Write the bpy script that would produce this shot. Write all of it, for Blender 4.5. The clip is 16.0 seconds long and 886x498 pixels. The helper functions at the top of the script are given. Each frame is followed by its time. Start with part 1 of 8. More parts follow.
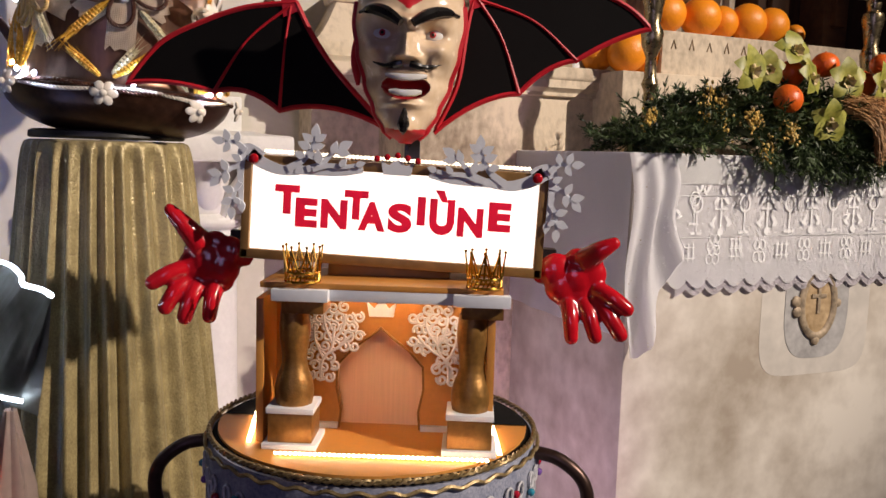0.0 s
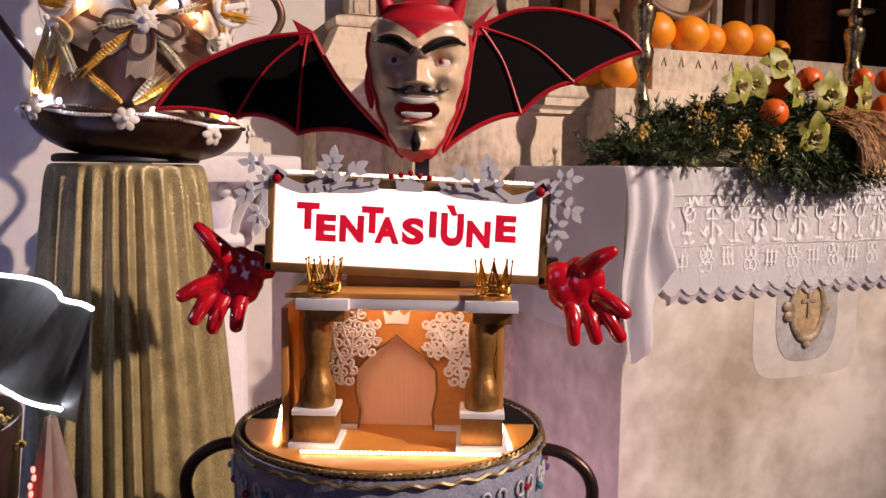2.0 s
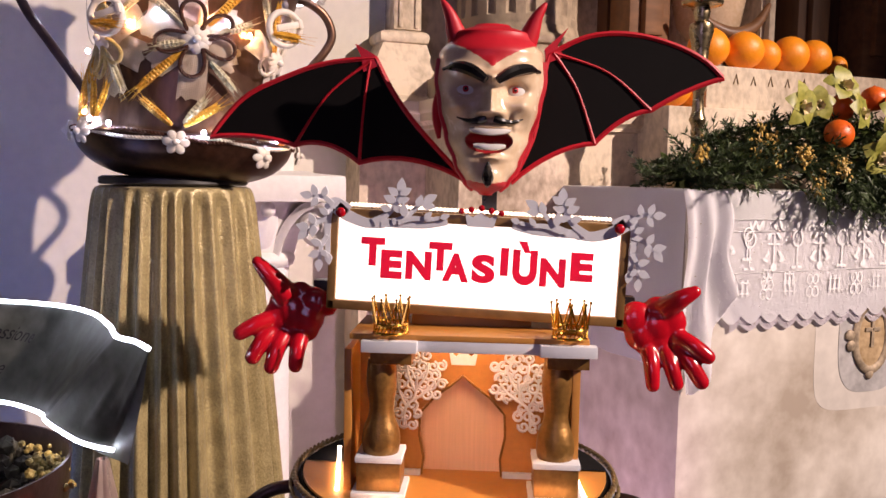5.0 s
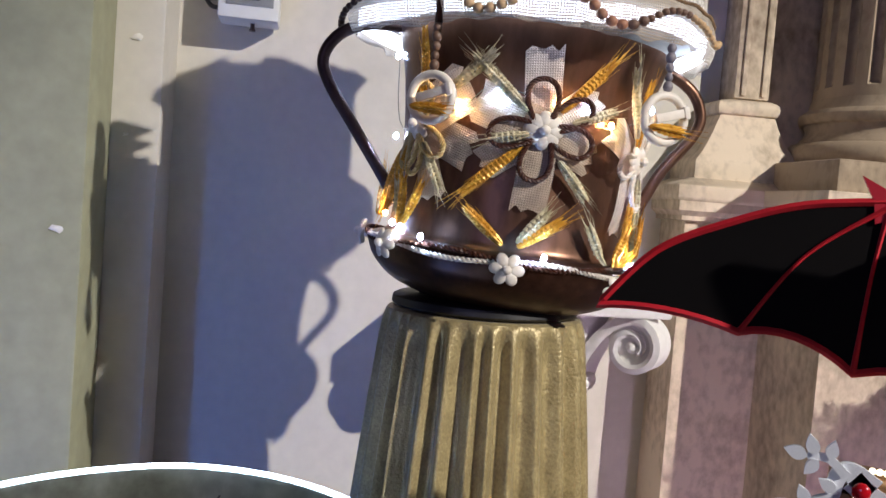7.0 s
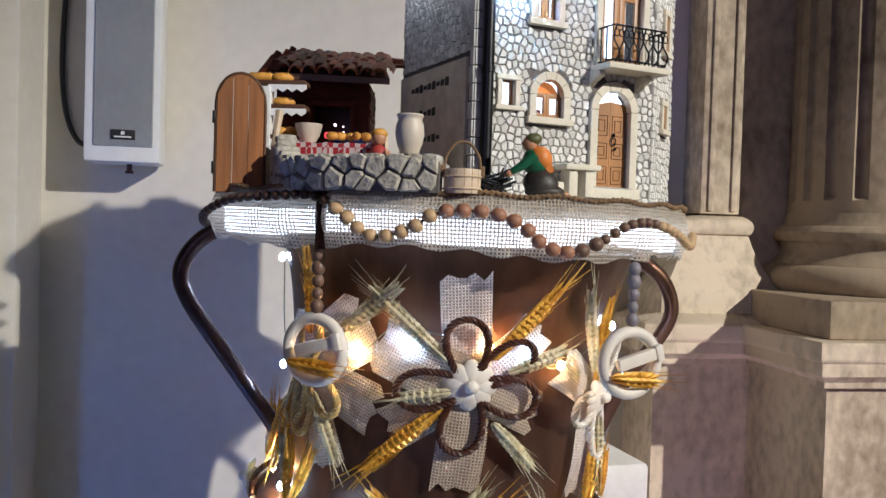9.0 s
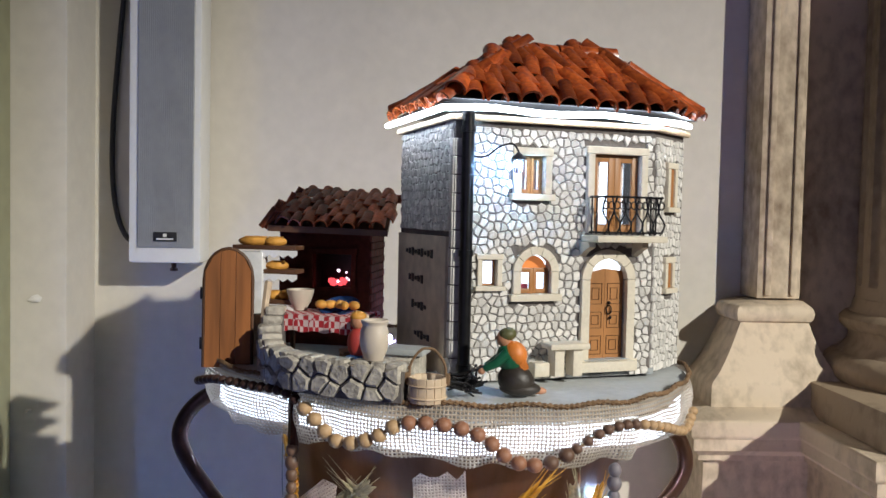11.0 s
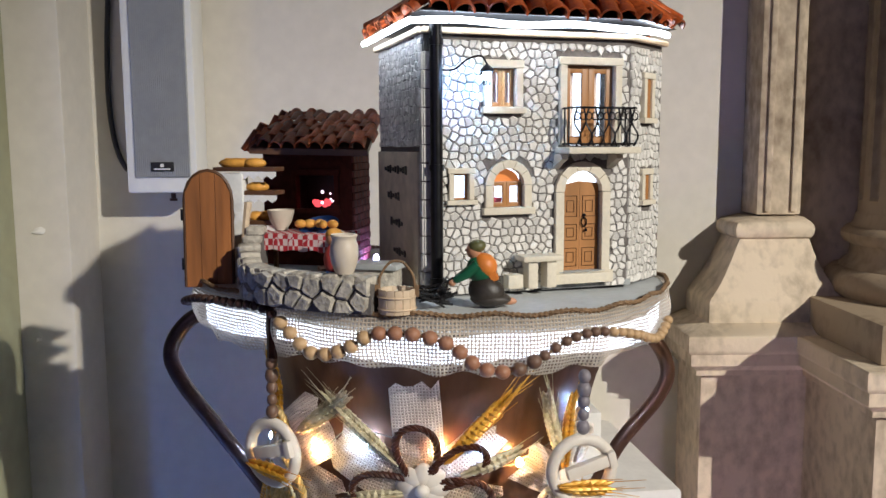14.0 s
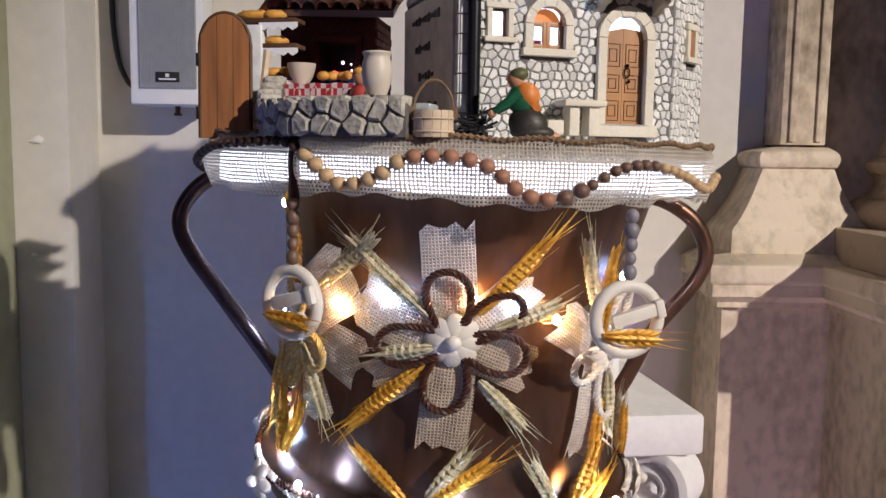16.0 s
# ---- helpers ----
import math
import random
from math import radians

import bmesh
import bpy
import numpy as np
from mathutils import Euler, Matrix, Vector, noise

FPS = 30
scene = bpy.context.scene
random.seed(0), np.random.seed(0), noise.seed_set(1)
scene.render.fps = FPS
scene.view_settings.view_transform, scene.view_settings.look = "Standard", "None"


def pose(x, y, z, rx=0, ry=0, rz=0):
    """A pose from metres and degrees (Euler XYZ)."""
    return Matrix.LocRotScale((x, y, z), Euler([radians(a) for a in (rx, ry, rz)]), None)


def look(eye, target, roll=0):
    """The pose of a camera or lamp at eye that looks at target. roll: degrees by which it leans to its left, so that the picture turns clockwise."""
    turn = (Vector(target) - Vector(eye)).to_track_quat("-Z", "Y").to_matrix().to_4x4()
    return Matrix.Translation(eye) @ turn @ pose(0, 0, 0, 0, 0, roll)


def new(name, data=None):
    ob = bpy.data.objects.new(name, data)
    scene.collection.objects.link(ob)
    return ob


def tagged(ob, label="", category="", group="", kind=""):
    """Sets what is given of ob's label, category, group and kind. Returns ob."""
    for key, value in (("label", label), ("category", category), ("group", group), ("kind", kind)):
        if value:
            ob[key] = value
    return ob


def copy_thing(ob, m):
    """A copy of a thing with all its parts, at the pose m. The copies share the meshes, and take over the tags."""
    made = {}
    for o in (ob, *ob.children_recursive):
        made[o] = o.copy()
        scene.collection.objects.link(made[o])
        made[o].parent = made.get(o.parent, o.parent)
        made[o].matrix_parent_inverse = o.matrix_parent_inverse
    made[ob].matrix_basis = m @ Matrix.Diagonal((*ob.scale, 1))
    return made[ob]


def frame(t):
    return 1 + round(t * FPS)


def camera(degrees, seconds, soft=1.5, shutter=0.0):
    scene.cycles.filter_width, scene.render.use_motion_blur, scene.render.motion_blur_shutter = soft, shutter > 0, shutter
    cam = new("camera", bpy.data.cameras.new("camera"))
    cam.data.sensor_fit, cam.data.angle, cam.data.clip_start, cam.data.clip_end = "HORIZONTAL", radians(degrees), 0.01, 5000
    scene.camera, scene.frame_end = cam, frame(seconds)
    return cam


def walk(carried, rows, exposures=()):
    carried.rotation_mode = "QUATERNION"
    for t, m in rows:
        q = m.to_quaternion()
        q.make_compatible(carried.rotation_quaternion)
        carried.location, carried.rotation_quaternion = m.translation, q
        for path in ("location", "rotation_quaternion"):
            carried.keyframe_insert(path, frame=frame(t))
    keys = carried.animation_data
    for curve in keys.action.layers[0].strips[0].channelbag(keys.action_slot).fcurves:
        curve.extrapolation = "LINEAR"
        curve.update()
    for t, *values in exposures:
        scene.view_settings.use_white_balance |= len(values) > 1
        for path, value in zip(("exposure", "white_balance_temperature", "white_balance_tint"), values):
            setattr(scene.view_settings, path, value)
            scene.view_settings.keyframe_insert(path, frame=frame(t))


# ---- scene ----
cam = camera(55.1, 16.0)
PATH = [
    (0, (0.0600, 0.0600, 0.9940), (0.0064, 1.6488, 0.8148), 1.7),
    (0.5, (0.0576, 0.0448, 0.9980), (-0.0008, 1.6360, 0.8396), 1.4),
    (1, (0.0568, 0.0216, 0.9940), (-0.0040, 1.6136, 0.8452), 1.2),
    (1.5, (0.0544, 0.0128, 0.9916), (0.0008, 1.6056, 0.8436), 0.9),
    (2, (0.0456, -0.0072, 0.9948), (0.0000, 1.5848, 0.8460), 0.7),
    (2.5, (0.0408, -0.0288, 1.0012), (0.0024, 1.5648, 0.8612), 0.5),
    (3, (0.0440, -0.0448, 1.0084), (0.0128, 1.5496, 0.8732), 0.6),
    (3.2, (0.0472, -0.0440, 1.0132), (0.0120, 1.5496, 0.8764), 0.5),
    (5.3, (-0.0264, 0.0936, 1.0268), (-0.1504, 1.6824, 0.8900), 1.4),
    (5.5, (-0.0408, 0.1432, 1.0412), (-0.2128, 1.7288, 0.9068), 1.6),
    (6, (-0.0608, 0.2520, 1.0812), (-0.3592, 1.8184, 0.9500), 3.5),
    (6.5, (-0.1120, 0.3280, 1.1060), (-0.5936, 1.8504, 1.0012), 4.8),
    (7, (-0.2528, 0.3816, 1.1308), (-0.7504, 1.8992, 1.0436), 4.5),
    (7.5, (-0.3616, 0.4064, 1.1700), (-0.8192, 1.9384, 1.1148), 3.0),
    (8, (-0.3584, 0.4848, 1.2228), (-0.7480, 2.0360, 1.1772), 2.9),
    (8.5, (-0.3152, 0.5928, 1.2756), (-0.6976, 2.1456, 1.2388), 2.2),
    (9, (-0.2888, 0.6320, 1.3420), (-0.7192, 2.1720, 1.3028), 1.7),
    (9.5, (-0.2544, 0.6704, 1.3732), (-0.7208, 2.2008, 1.3364), 1.5),
    (10, (-0.2320, 0.6760, 1.4204), (-0.7816, 2.1776, 1.3836), 1.2),
    (10.2, (-0.2272, 0.6728, 1.4404), (-0.7920, 2.1696, 1.4012), 1.3),
    (12.3, (-0.1584, 0.7160, 1.5532), (-0.8208, 2.1672, 1.4252), 0.2),
    (12.5, (-0.1552, 0.7184, 1.5460), (-0.8160, 2.1696, 1.4116), 0.1),
    (13, (-0.1536, 0.7144, 1.5340), (-0.8072, 2.1672, 1.3844), -0.0),
    (13.5, (-0.1480, 0.7016, 1.5188), (-0.7968, 2.1544, 1.3460), -0.3),
    (14, (-0.1592, 0.6936, 1.4924), (-0.8104, 2.1424, 1.3004), -0.3),
    (14.5, (-0.1832, 0.6976, 1.4540), (-0.8320, 2.1464, 1.2540), -0.0),
    (15, (-0.1840, 0.6928, 1.4324), (-0.8328, 2.1408, 1.2284), 0.5),
    (15.5, (-0.1896, 0.6952, 1.3948), (-0.8392, 2.1432, 1.1940), 0.7),
    (16, (-0.2032, 0.7104, 1.3556), (-0.8400, 2.1680, 1.1812), 0.8),
]
walk(cam, [(t, look(eye, target, roll)) for t, eye, target, roll in PATH],
     [(0, 0.04, 6650, 22), (2.0, 0.08, 7050, 37), (5.3, 0.38, 6900, 36), (6.6, 0.26, 6050, 20), (8.0, 0.11, 5850, 13), (10, 0.06, 5950, 13), (12.5, 0.0, 6050, 9), (16, 0.0, 6050, 20)])

# ---- world and lights ----
ARCH = pose(-1.104, 1.785, 0, 0, 0, 25)          # the church wall: u along it, v into it

world = bpy.data.worlds.new("world")
world.use_nodes = True
sky = world.node_tree.nodes.new("ShaderNodeTexSky")
sky.sky_type, sky.sun_disc = "NISHITA", False
sky.sun_elevation, sky.sun_rotation = radians(12), radians(200)
world.node_tree.links.new(sky.outputs[0], world.node_tree.nodes["Background"].inputs[0])
world.node_tree.nodes["Background"].inputs[1].default_value = 0.03
scene.world = world


def lamp(name, kind, power, colour, m, size=0.1, size_y=None, cone=60):
    data = bpy.data.lights.new(name, kind)
    data.energy, data.color = power, colour
    if kind == "AREA":
        data.shape, data.size, data.size_y = "RECTANGLE", size, size_y or size
    else:
        data.shadow_soft_size = size
    if kind == "SPOT":
        data.spot_size, data.spot_blend = radians(cone), 0.9
    ob = new(name, data)
    ob.matrix_world = m
    return ob


KEY_FROM = Vector((0.812, -0.396, 0.430))
KEY_AT = Vector((-0.28, 1.549, 1.264)) + KEY_FROM * 6.0
lamp("spotlight_beam", "SPOT", 1650, (1.0, 0.93, 0.77), look(KEY_AT, (0.15, 1.5, 1.0)), 0.045, cone=32)
# added dim nave fill; two unseen coloured floor lamps at the wall's foot
lamp("window_light", "AREA", 17, (0.57, 0.55, 1.0), ARCH @ look((-2.0, -5.6, 2.2), (0.0, 0.0, 1.2)), 1.4, 2.2)
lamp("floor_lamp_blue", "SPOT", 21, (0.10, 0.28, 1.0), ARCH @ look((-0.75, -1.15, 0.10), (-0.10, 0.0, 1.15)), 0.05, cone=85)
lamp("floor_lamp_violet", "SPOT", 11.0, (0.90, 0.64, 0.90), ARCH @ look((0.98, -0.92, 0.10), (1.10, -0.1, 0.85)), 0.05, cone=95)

# ---- tools ----
I4 = Matrix()


def mat(name, colour, rough=0.6, metal=0.0, var=0.2, scale=12.0, bump=0.15, grain=90.0, second=None, glow=0.0, glow_colour=None,
        stretch=(1, 1, 1), coat=0.0, sheen=0.0, rvar=0.12, blotch=0.5, contrast=(0.35, 0.7), isles=0.0, see=0.0, spec=0.5):
    m = bpy.data.materials.new(name)
    m.use_nodes = True
    nt = m.node_tree
    p = nt.nodes["Principled BSDF"]
    N, L = nt.nodes.new, nt.links.new
    co = N("ShaderNodeTexCoord")
    mp = N("ShaderNodeMapping")
    mp.inputs["Scale"].default_value = stretch
    L(co.outputs["Object"], mp.inputs[0])
    big, fine = N("ShaderNodeTexNoise"), N("ShaderNodeTexNoise")
    big.inputs["Scale"].default_value, big.inputs["Detail"].default_value = scale, 5
    fine.inputs["Scale"].default_value, fine.inputs["Detail"].default_value = grain, 4
    for n in (big, fine):
        L(mp.outputs[0], n.inputs["Vector"])
    lo = [c * (1 - var) for c in colour]
    hi = list(second) if second else [min(1, c * (1 + var)) for c in colour]
    ramp = N("ShaderNodeValToRGB")
    ramp.color_ramp.elements[0].position, ramp.color_ramp.elements[1].position = contrast
    ramp.color_ramp.elements[0].color, ramp.color_ramp.elements[1].color = (*lo, 1), (*hi, 1)
    add = N("ShaderNodeMix")
    add.inputs[0].default_value = 1 - blotch
    L(big.outputs["Fac"], add.inputs[2]), L(fine.outputs["Fac"], add.inputs[3])
    L(add.outputs[0], ramp.inputs[0])
    out = ramp.outputs[0]
    if isles:
        info, hsv = N("ShaderNodeObjectInfo"), N("ShaderNodeHueSaturation")
        geo, mr, sm = N("ShaderNodeNewGeometry"), N("ShaderNodeMapRange"), N("ShaderNodeMath")
        sm.operation = "WRAP"
        sm.inputs[1].default_value, sm.inputs[2].default_value = 1.0, 0.0
        ad = N("ShaderNodeMath")
        L(info.outputs["Random"], ad.inputs[0]), L(geo.outputs["Random Per Island"], ad.inputs[1])
        L(ad.outputs[0], sm.inputs[0]), L(sm.outputs[0], mr.inputs[0])
        mr.inputs[3].default_value, mr.inputs[4].default_value = 1 - isles, 1 + isles
        L(mr.outputs[0], hsv.inputs["Value"]), L(out, hsv.inputs["Color"])
        out = hsv.outputs[0]
    L(out, p.inputs["Base Color"])
    rr = N("ShaderNodeMapRange")
    rr.inputs[3].default_value, rr.inputs[4].default_value = max(0.02, rough - rvar), min(1, rough + rvar)
    L(fine.outputs["Fac"], rr.inputs[0]), L(rr.outputs[0], p.inputs["Roughness"])
    p.inputs["Metallic"].default_value = metal
    p.inputs["Specular IOR Level"].default_value = spec
    p.inputs["Coat Weight"].default_value, p.inputs["Coat Roughness"].default_value = coat, 0.08
    p.inputs["Sheen Weight"].default_value = sheen
    p.inputs["Transmission Weight"].default_value = see
    if glow:
        p.inputs["Emission Color"].default_value = (*(glow_colour or colour), 1)
        p.inputs["Emission Strength"].default_value = glow
    if bump:
        bp = N("ShaderNodeBump")
        bp.inputs["Strength"].default_value, bp.inputs["Distance"].default_value = bump, 0.004
        L(add.outputs[0], bp.inputs["Height"]), L(bp.outputs[0], p.inputs["Normal"])
    return m


def part(name, bm, material, parent=None, label="", smooth=True, m=None, kind=""):
    """One mesh object from a bmesh, under a thing or a part."""
    me = bpy.data.meshes.new(name)
    bmesh.ops.recalc_face_normals(bm, faces=bm.faces)
    bm.to_mesh(me)
    bm.free()
    for one in (material if isinstance(material, (list, tuple)) else [material]):
        me.materials.append(one)
    if smooth:
        me.shade_smooth()
        me.set_sharp_from_angle(angle=radians(38))
    ob = new(name, me)
    if parent is not None:
        ob.parent = parent
    if m is not None:
        ob.matrix_basis = m
    return tagged(ob, label, kind=kind)


def again(ob, m, parent=None):
    """Another object on the same mesh."""
    o = new(ob.name.split(".")[0], ob.data)
    o.parent = parent if parent is not None else ob.parent
    o.matrix_basis = m
    return o


def thing(name, label, category, m=I4, group="", kind=""):
    ob = new(name)
    ob.matrix_world = m
    return tagged(ob, label, category, group, kind)


def lone(name, bm, material, label, category, m=I4, group="", kind="", smooth=True):
    return tagged(part(name, bm, material, None, "", smooth, m), label, category, group, kind)


def box(bm, sx, sy, sz, m=I4, bevel=0.0, index=0):
    """A box centred on m."""
    made = bmesh.ops.create_cube(bm, size=1, matrix=m @ Matrix.Diagonal((sx, sy, sz, 1)))
    faces = list({f for v in made["verts"] for f in v.link_faces})
    for f in faces:
        f.material_index = index
    if bevel:
        edges = list({e for v in made["verts"] for e in v.link_edges})
        out = bmesh.ops.bevel(bm, geom=edges, offset=bevel, segments=2, affect="EDGES", profile=0.6)
        for f in out["faces"]:
            f.material_index = index


def at(x, y, z):
    return Matrix.Translation((x, y, z))


def lathe(bm, profile, n=40, m=I4, index=0, wave=None, span=2 * math.pi):
    """A surface turned round z from (radius, height) pairs."""
    rows, full = [], abs(span - 2 * math.pi) < 1e-6
    for r, z in profile:
        row = []
        for i in range(n if full else n + 1):
            a = span * i / n
            rr = r * (wave(a, z) if wave else 1)
            row.append(bm.verts.new(m @ Vector((rr * math.cos(a), rr * math.sin(a), z))))
        rows.append(row)
    for a, b in zip(rows, rows[1:]):
        for i in range(len(a) if full else len(a) - 1):
            j = (i + 1) % len(a)
            bm.faces.new((a[i], a[j], b[j], b[i])).material_index = index
    return rows


def tube(bm, pts, r, n=8, closed=False, index=0, caps=True):
    """A round bar along points; r may be a list."""
    pts = [Vector(p) for p in pts]
    rows, side = [], None
    for i, p in enumerate(pts):
        a = pts[(i - 1) % len(pts)] if (closed or i) else p
        b = pts[(i + 1) % len(pts)] if (closed or i < len(pts) - 1) else p
        d = (b - a).normalized()
        if side is None:
            side = d.cross(Vector((0, 0, 1)) if abs(d.z) < 0.9 else Vector((1, 0, 0))).normalized()
        side = (side - d * side.dot(d)).normalized()
        up = d.cross(side)
        rad = r[i] if isinstance(r, (list, tuple)) else r
        rows.append([bm.verts.new(p + side * (rad * math.cos(2 * math.pi * k / n)) + up * (rad * math.sin(2 * math.pi * k / n))) for k in range(n)])
    pairs = list(zip(rows, rows[1:])) + ([(rows[-1], rows[0])] if closed else [])
    for a, b in pairs:
        for k in range(n):
            bm.faces.new((a[k], a[(k + 1) % n], b[(k + 1) % n], b[k])).material_index = index
    if caps and not closed:
        for row in (rows[0][::-1], rows[-1]):
            bm.faces.new(row).material_index = index


def ball(bm, r, m=I4, u=14, v=9, index=0):
    made = bmesh.ops.create_uvsphere(bm, u_segments=u, v_segments=v, radius=r, matrix=m)
    for f in {f for w in made["verts"] for f in w.link_faces}:
        f.material_index = index


def prism(bm, outline, depth, m=I4, index=0):
    """A plate: an outline in x and z, thick along y from 0 to depth."""
    a = [bm.verts.new(m @ Vector((x, 0, z))) for x, z in outline]
    b = [bm.verts.new(m @ Vector((x, depth, z))) for x, z in outline]
    faces = [bm.faces.new(a), bm.faces.new(b[::-1])]
    for i in range(len(a)):
        j = (i + 1) % len(a)
        faces.append(bm.faces.new((a[i], b[i], b[j], a[j])))
    for f in faces:
        f.material_index = index


def spline(pts, steps=8, closed=False):
    """A smooth line through points."""
    pts = [Vector(p) for p in pts]
    out, n = [], len(pts)
    for i in range(n if closed else n - 1):
        p0, p1 = pts[(i - 1) % n] if (closed or i) else pts[0], pts[i]
        p2 = pts[(i + 1) % n]
        p3 = pts[(i + 2) % n] if (closed or i + 2 < n) else p2
        for k in range(steps):
            t = k / steps
            out.append(0.5 * (2 * p1 + (p2 - p0) * t + (2 * p0 - 5 * p1 + 4 * p2 - p3) * t * t + (3 * p1 - p0 - 3 * p2 + p3) * t ** 3))
    if not closed:
        out.append(pts[-1])
    return out


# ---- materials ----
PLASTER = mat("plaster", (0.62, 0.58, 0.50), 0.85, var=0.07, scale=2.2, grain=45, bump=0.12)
# darker and greener than PLASTER
GREENISH_PLASTER = mat("old_plaster", (0.34, 0.34, 0.22), 0.85, var=0.16, scale=3.5, grain=30, bump=0.3)
STONE = mat("weathered_stone", (0.34, 0.24, 0.15), 0.88, var=0.5, scale=4, grain=60, bump=0.9, second=(0.68, 0.565, 0.42), blotch=0.65, contrast=(0.30, 0.56), stretch=(1, 1, 0.7))
# darker copy of STONE: brown dirt, and the column's shade put into the colour
SHADED_BROWN_STONE = mat("brown_weathered_stone", (0.20, 0.14, 0.085), 0.88, var=0.5, scale=4, grain=60, bump=0.9, second=(0.40, 0.31, 0.21), blotch=0.65, contrast=(0.30, 0.56), stretch=(1, 1, 0.7))
ALTAR_STONE = mat("altar_plaster", (0.50, 0.42, 0.33), 0.85, var=0.22, scale=3.6, grain=20, bump=0.35, second=(0.78, 0.73, 0.64), blotch=0.72, contrast=(0.38, 0.62))
# for unseen walls and ceiling, kept dark so less light bounces into the shadows
LOW_BOUNCE_PLASTER = mat("dim_plaster", (0.26, 0.23, 0.20), 0.85, var=0.12, scale=2.2, grain=45)
FLOOR_STONE = mat("floor_stone", (0.18, 0.15, 0.13), 0.5, var=0.25, scale=3, grain=40)
WOOD_DARK = mat("dark_wood", (0.10, 0.045, 0.02), 0.5, var=0.4, scale=8, grain=40, stretch=(1, 1, 0.15))
WOOD_MID = mat("brown_wood", (0.22, 0.10, 0.04), 0.5, var=0.35, scale=10, grain=60, stretch=(0.2, 1, 1))
WHITE_PLASTIC = mat("white_plastic", (0.72, 0.72, 0.70), 0.4, var=0.04, scale=8, bump=0.03)
GREY_GRILLE = mat("grille", (0.36, 0.37, 0.38), 0.5, metal=0.3, var=0.1, bump=0.05)
BLACK = mat("black_paint", (0.012, 0.011, 0.012), 0.45, var=0.3, bump=0.05)
CLOTH_GOLD = mat("olive_gold_cloth", (0.34, 0.262, 0.115), 0.35, metal=0.24, var=0.30, scale=26, grain=260, bump=0.6, sheen=0.15, second=(0.50, 0.40, 0.19))
WHITE_CLOTH = mat("white_linen", (0.86, 0.86, 0.86), 0.85, var=0.06, scale=9, grain=500, bump=0.2)
COPPER = mat("brown_copper", (0.105, 0.052, 0.032), 0.34, metal=0.8, var=0.35, scale=8, grain=70, bump=0.14, second=(0.21, 0.11, 0.07), rvar=0.12, stretch=(1, 1, 0.30), blotch=0.6)
DARK_COPPER = mat("dark_copper", (0.045, 0.019, 0.011), 0.36, metal=0.7, var=0.4, scale=10, grain=80, bump=0.1, second=(0.09, 0.04, 0.024))
IRON = mat("dark_iron", (0.07, 0.04, 0.032), 0.35, metal=0.7, var=0.35, scale=30, bump=0.2)
RED = mat("glossy_red", (0.52, 0.008, 0.016), 0.2, var=0.2, scale=14, bump=0.12, grain=60, coat=0.7)
RED_EDGE = mat("red_paint", (0.52, 0.010, 0.02), 0.5, var=0.12, bump=0.05)
CREAM = mat("cream_enamel", (0.74, 0.53, 0.33), 0.24, var=0.12, scale=14, bump=0.1, coat=0.6, second=(0.82, 0.65, 0.47))
WING = mat("black_card", (0.005, 0.004, 0.004), 0.8, var=0.25, bump=0.03, spec=0.12)
TAN = mat("tan_painted_board", (0.56, 0.24, 0.045), 0.5, var=0.1, scale=8, bump=0.05, grain=150)
GOLD = mat("gold_paint", (0.30, 0.15, 0.038), 0.42, metal=0.6, var=0.28, scale=30, bump=0.25, grain=180)
BRIGHT_GOLD = mat("bright_gold", (0.80, 0.48, 0.08), 0.18, metal=1.0, var=0.1, bump=0.03)
GREY_WOOD = mat("grey_painted_wood", (0.70, 0.72, 0.76), 0.6, var=0.06, bump=0.05)
WHITE_PAINT = mat("white_paint", (0.74, 0.74, 0.74), 0.6, var=0.05, bump=0.06)
ORANGE = mat("orange_peel", (0.95, 0.30, 0.012), 0.4, var=0.1, scale=10, grain=260, bump=0.5)
ZINC = mat("zinc", (0.16, 0.165, 0.125), 0.42, metal=0.35, var=0.35, scale=9, grain=40, bump=0.2, second=(0.30, 0.32, 0.27))
BLUE_PAINT = mat("blue_grey_fabric", (0.20, 0.23, 0.34), 0.7, var=0.35, scale=40, grain=300, bump=0.5, second=(0.36, 0.37, 0.44))
LED = mat("led_strip", (1, 0.9, 0.75), 0.5, glow=12, glow_colour=(1, 0.78, 0.50), var=0.01, bump=0)
LED_COOL = mat("cool_led_strip", (1, 1, 1), 0.5, glow=11, glow_colour=(0.66, 0.83, 1.0), var=0.01, bump=0)

# ---- the church ----
def slab(name, u0, u1, v0, v1, z0, z1, material, label="", category="", bevel=0.0, kind="structure"):
    bm = bmesh.new()
    box(bm, u1 - u0, v1 - v0, z1 - z0, at((u0 + u1) / 2, (v0 + v1) / 2, (z0 + z1) / 2), bevel)
    return lone(name, bm, material, label, category, ARCH, kind=kind)


slab("floor", -3.2, 5.4, -6.0, 0.4, -0.2, 0.0, FLOOR_STONE, "worn grey stone church floor", "floor")
slab("ceiling", -3.2, 5.4, -6.0, 0.4, 4.6, 4.8, LOW_BOUNCE_PLASTER, "plain dark plaster ceiling out of view", "ceiling")
wall = bmesh.new()
box(wall, 1.12, 0.3, 4.6, pose(0, 0, 0, 0, 0, 2.6) @ at(0.415, 0.15, 2.3))
lone("wall_north", wall, PLASTER, "cream plastered church wall", "wall", ARCH, kind="structure")
slab("wall_north_pier", -0.32, -0.145, -0.117, 0.3, 0.0, 4.6, PLASTER, "shallow plastered pier beside the wall", "wall", 0.006)
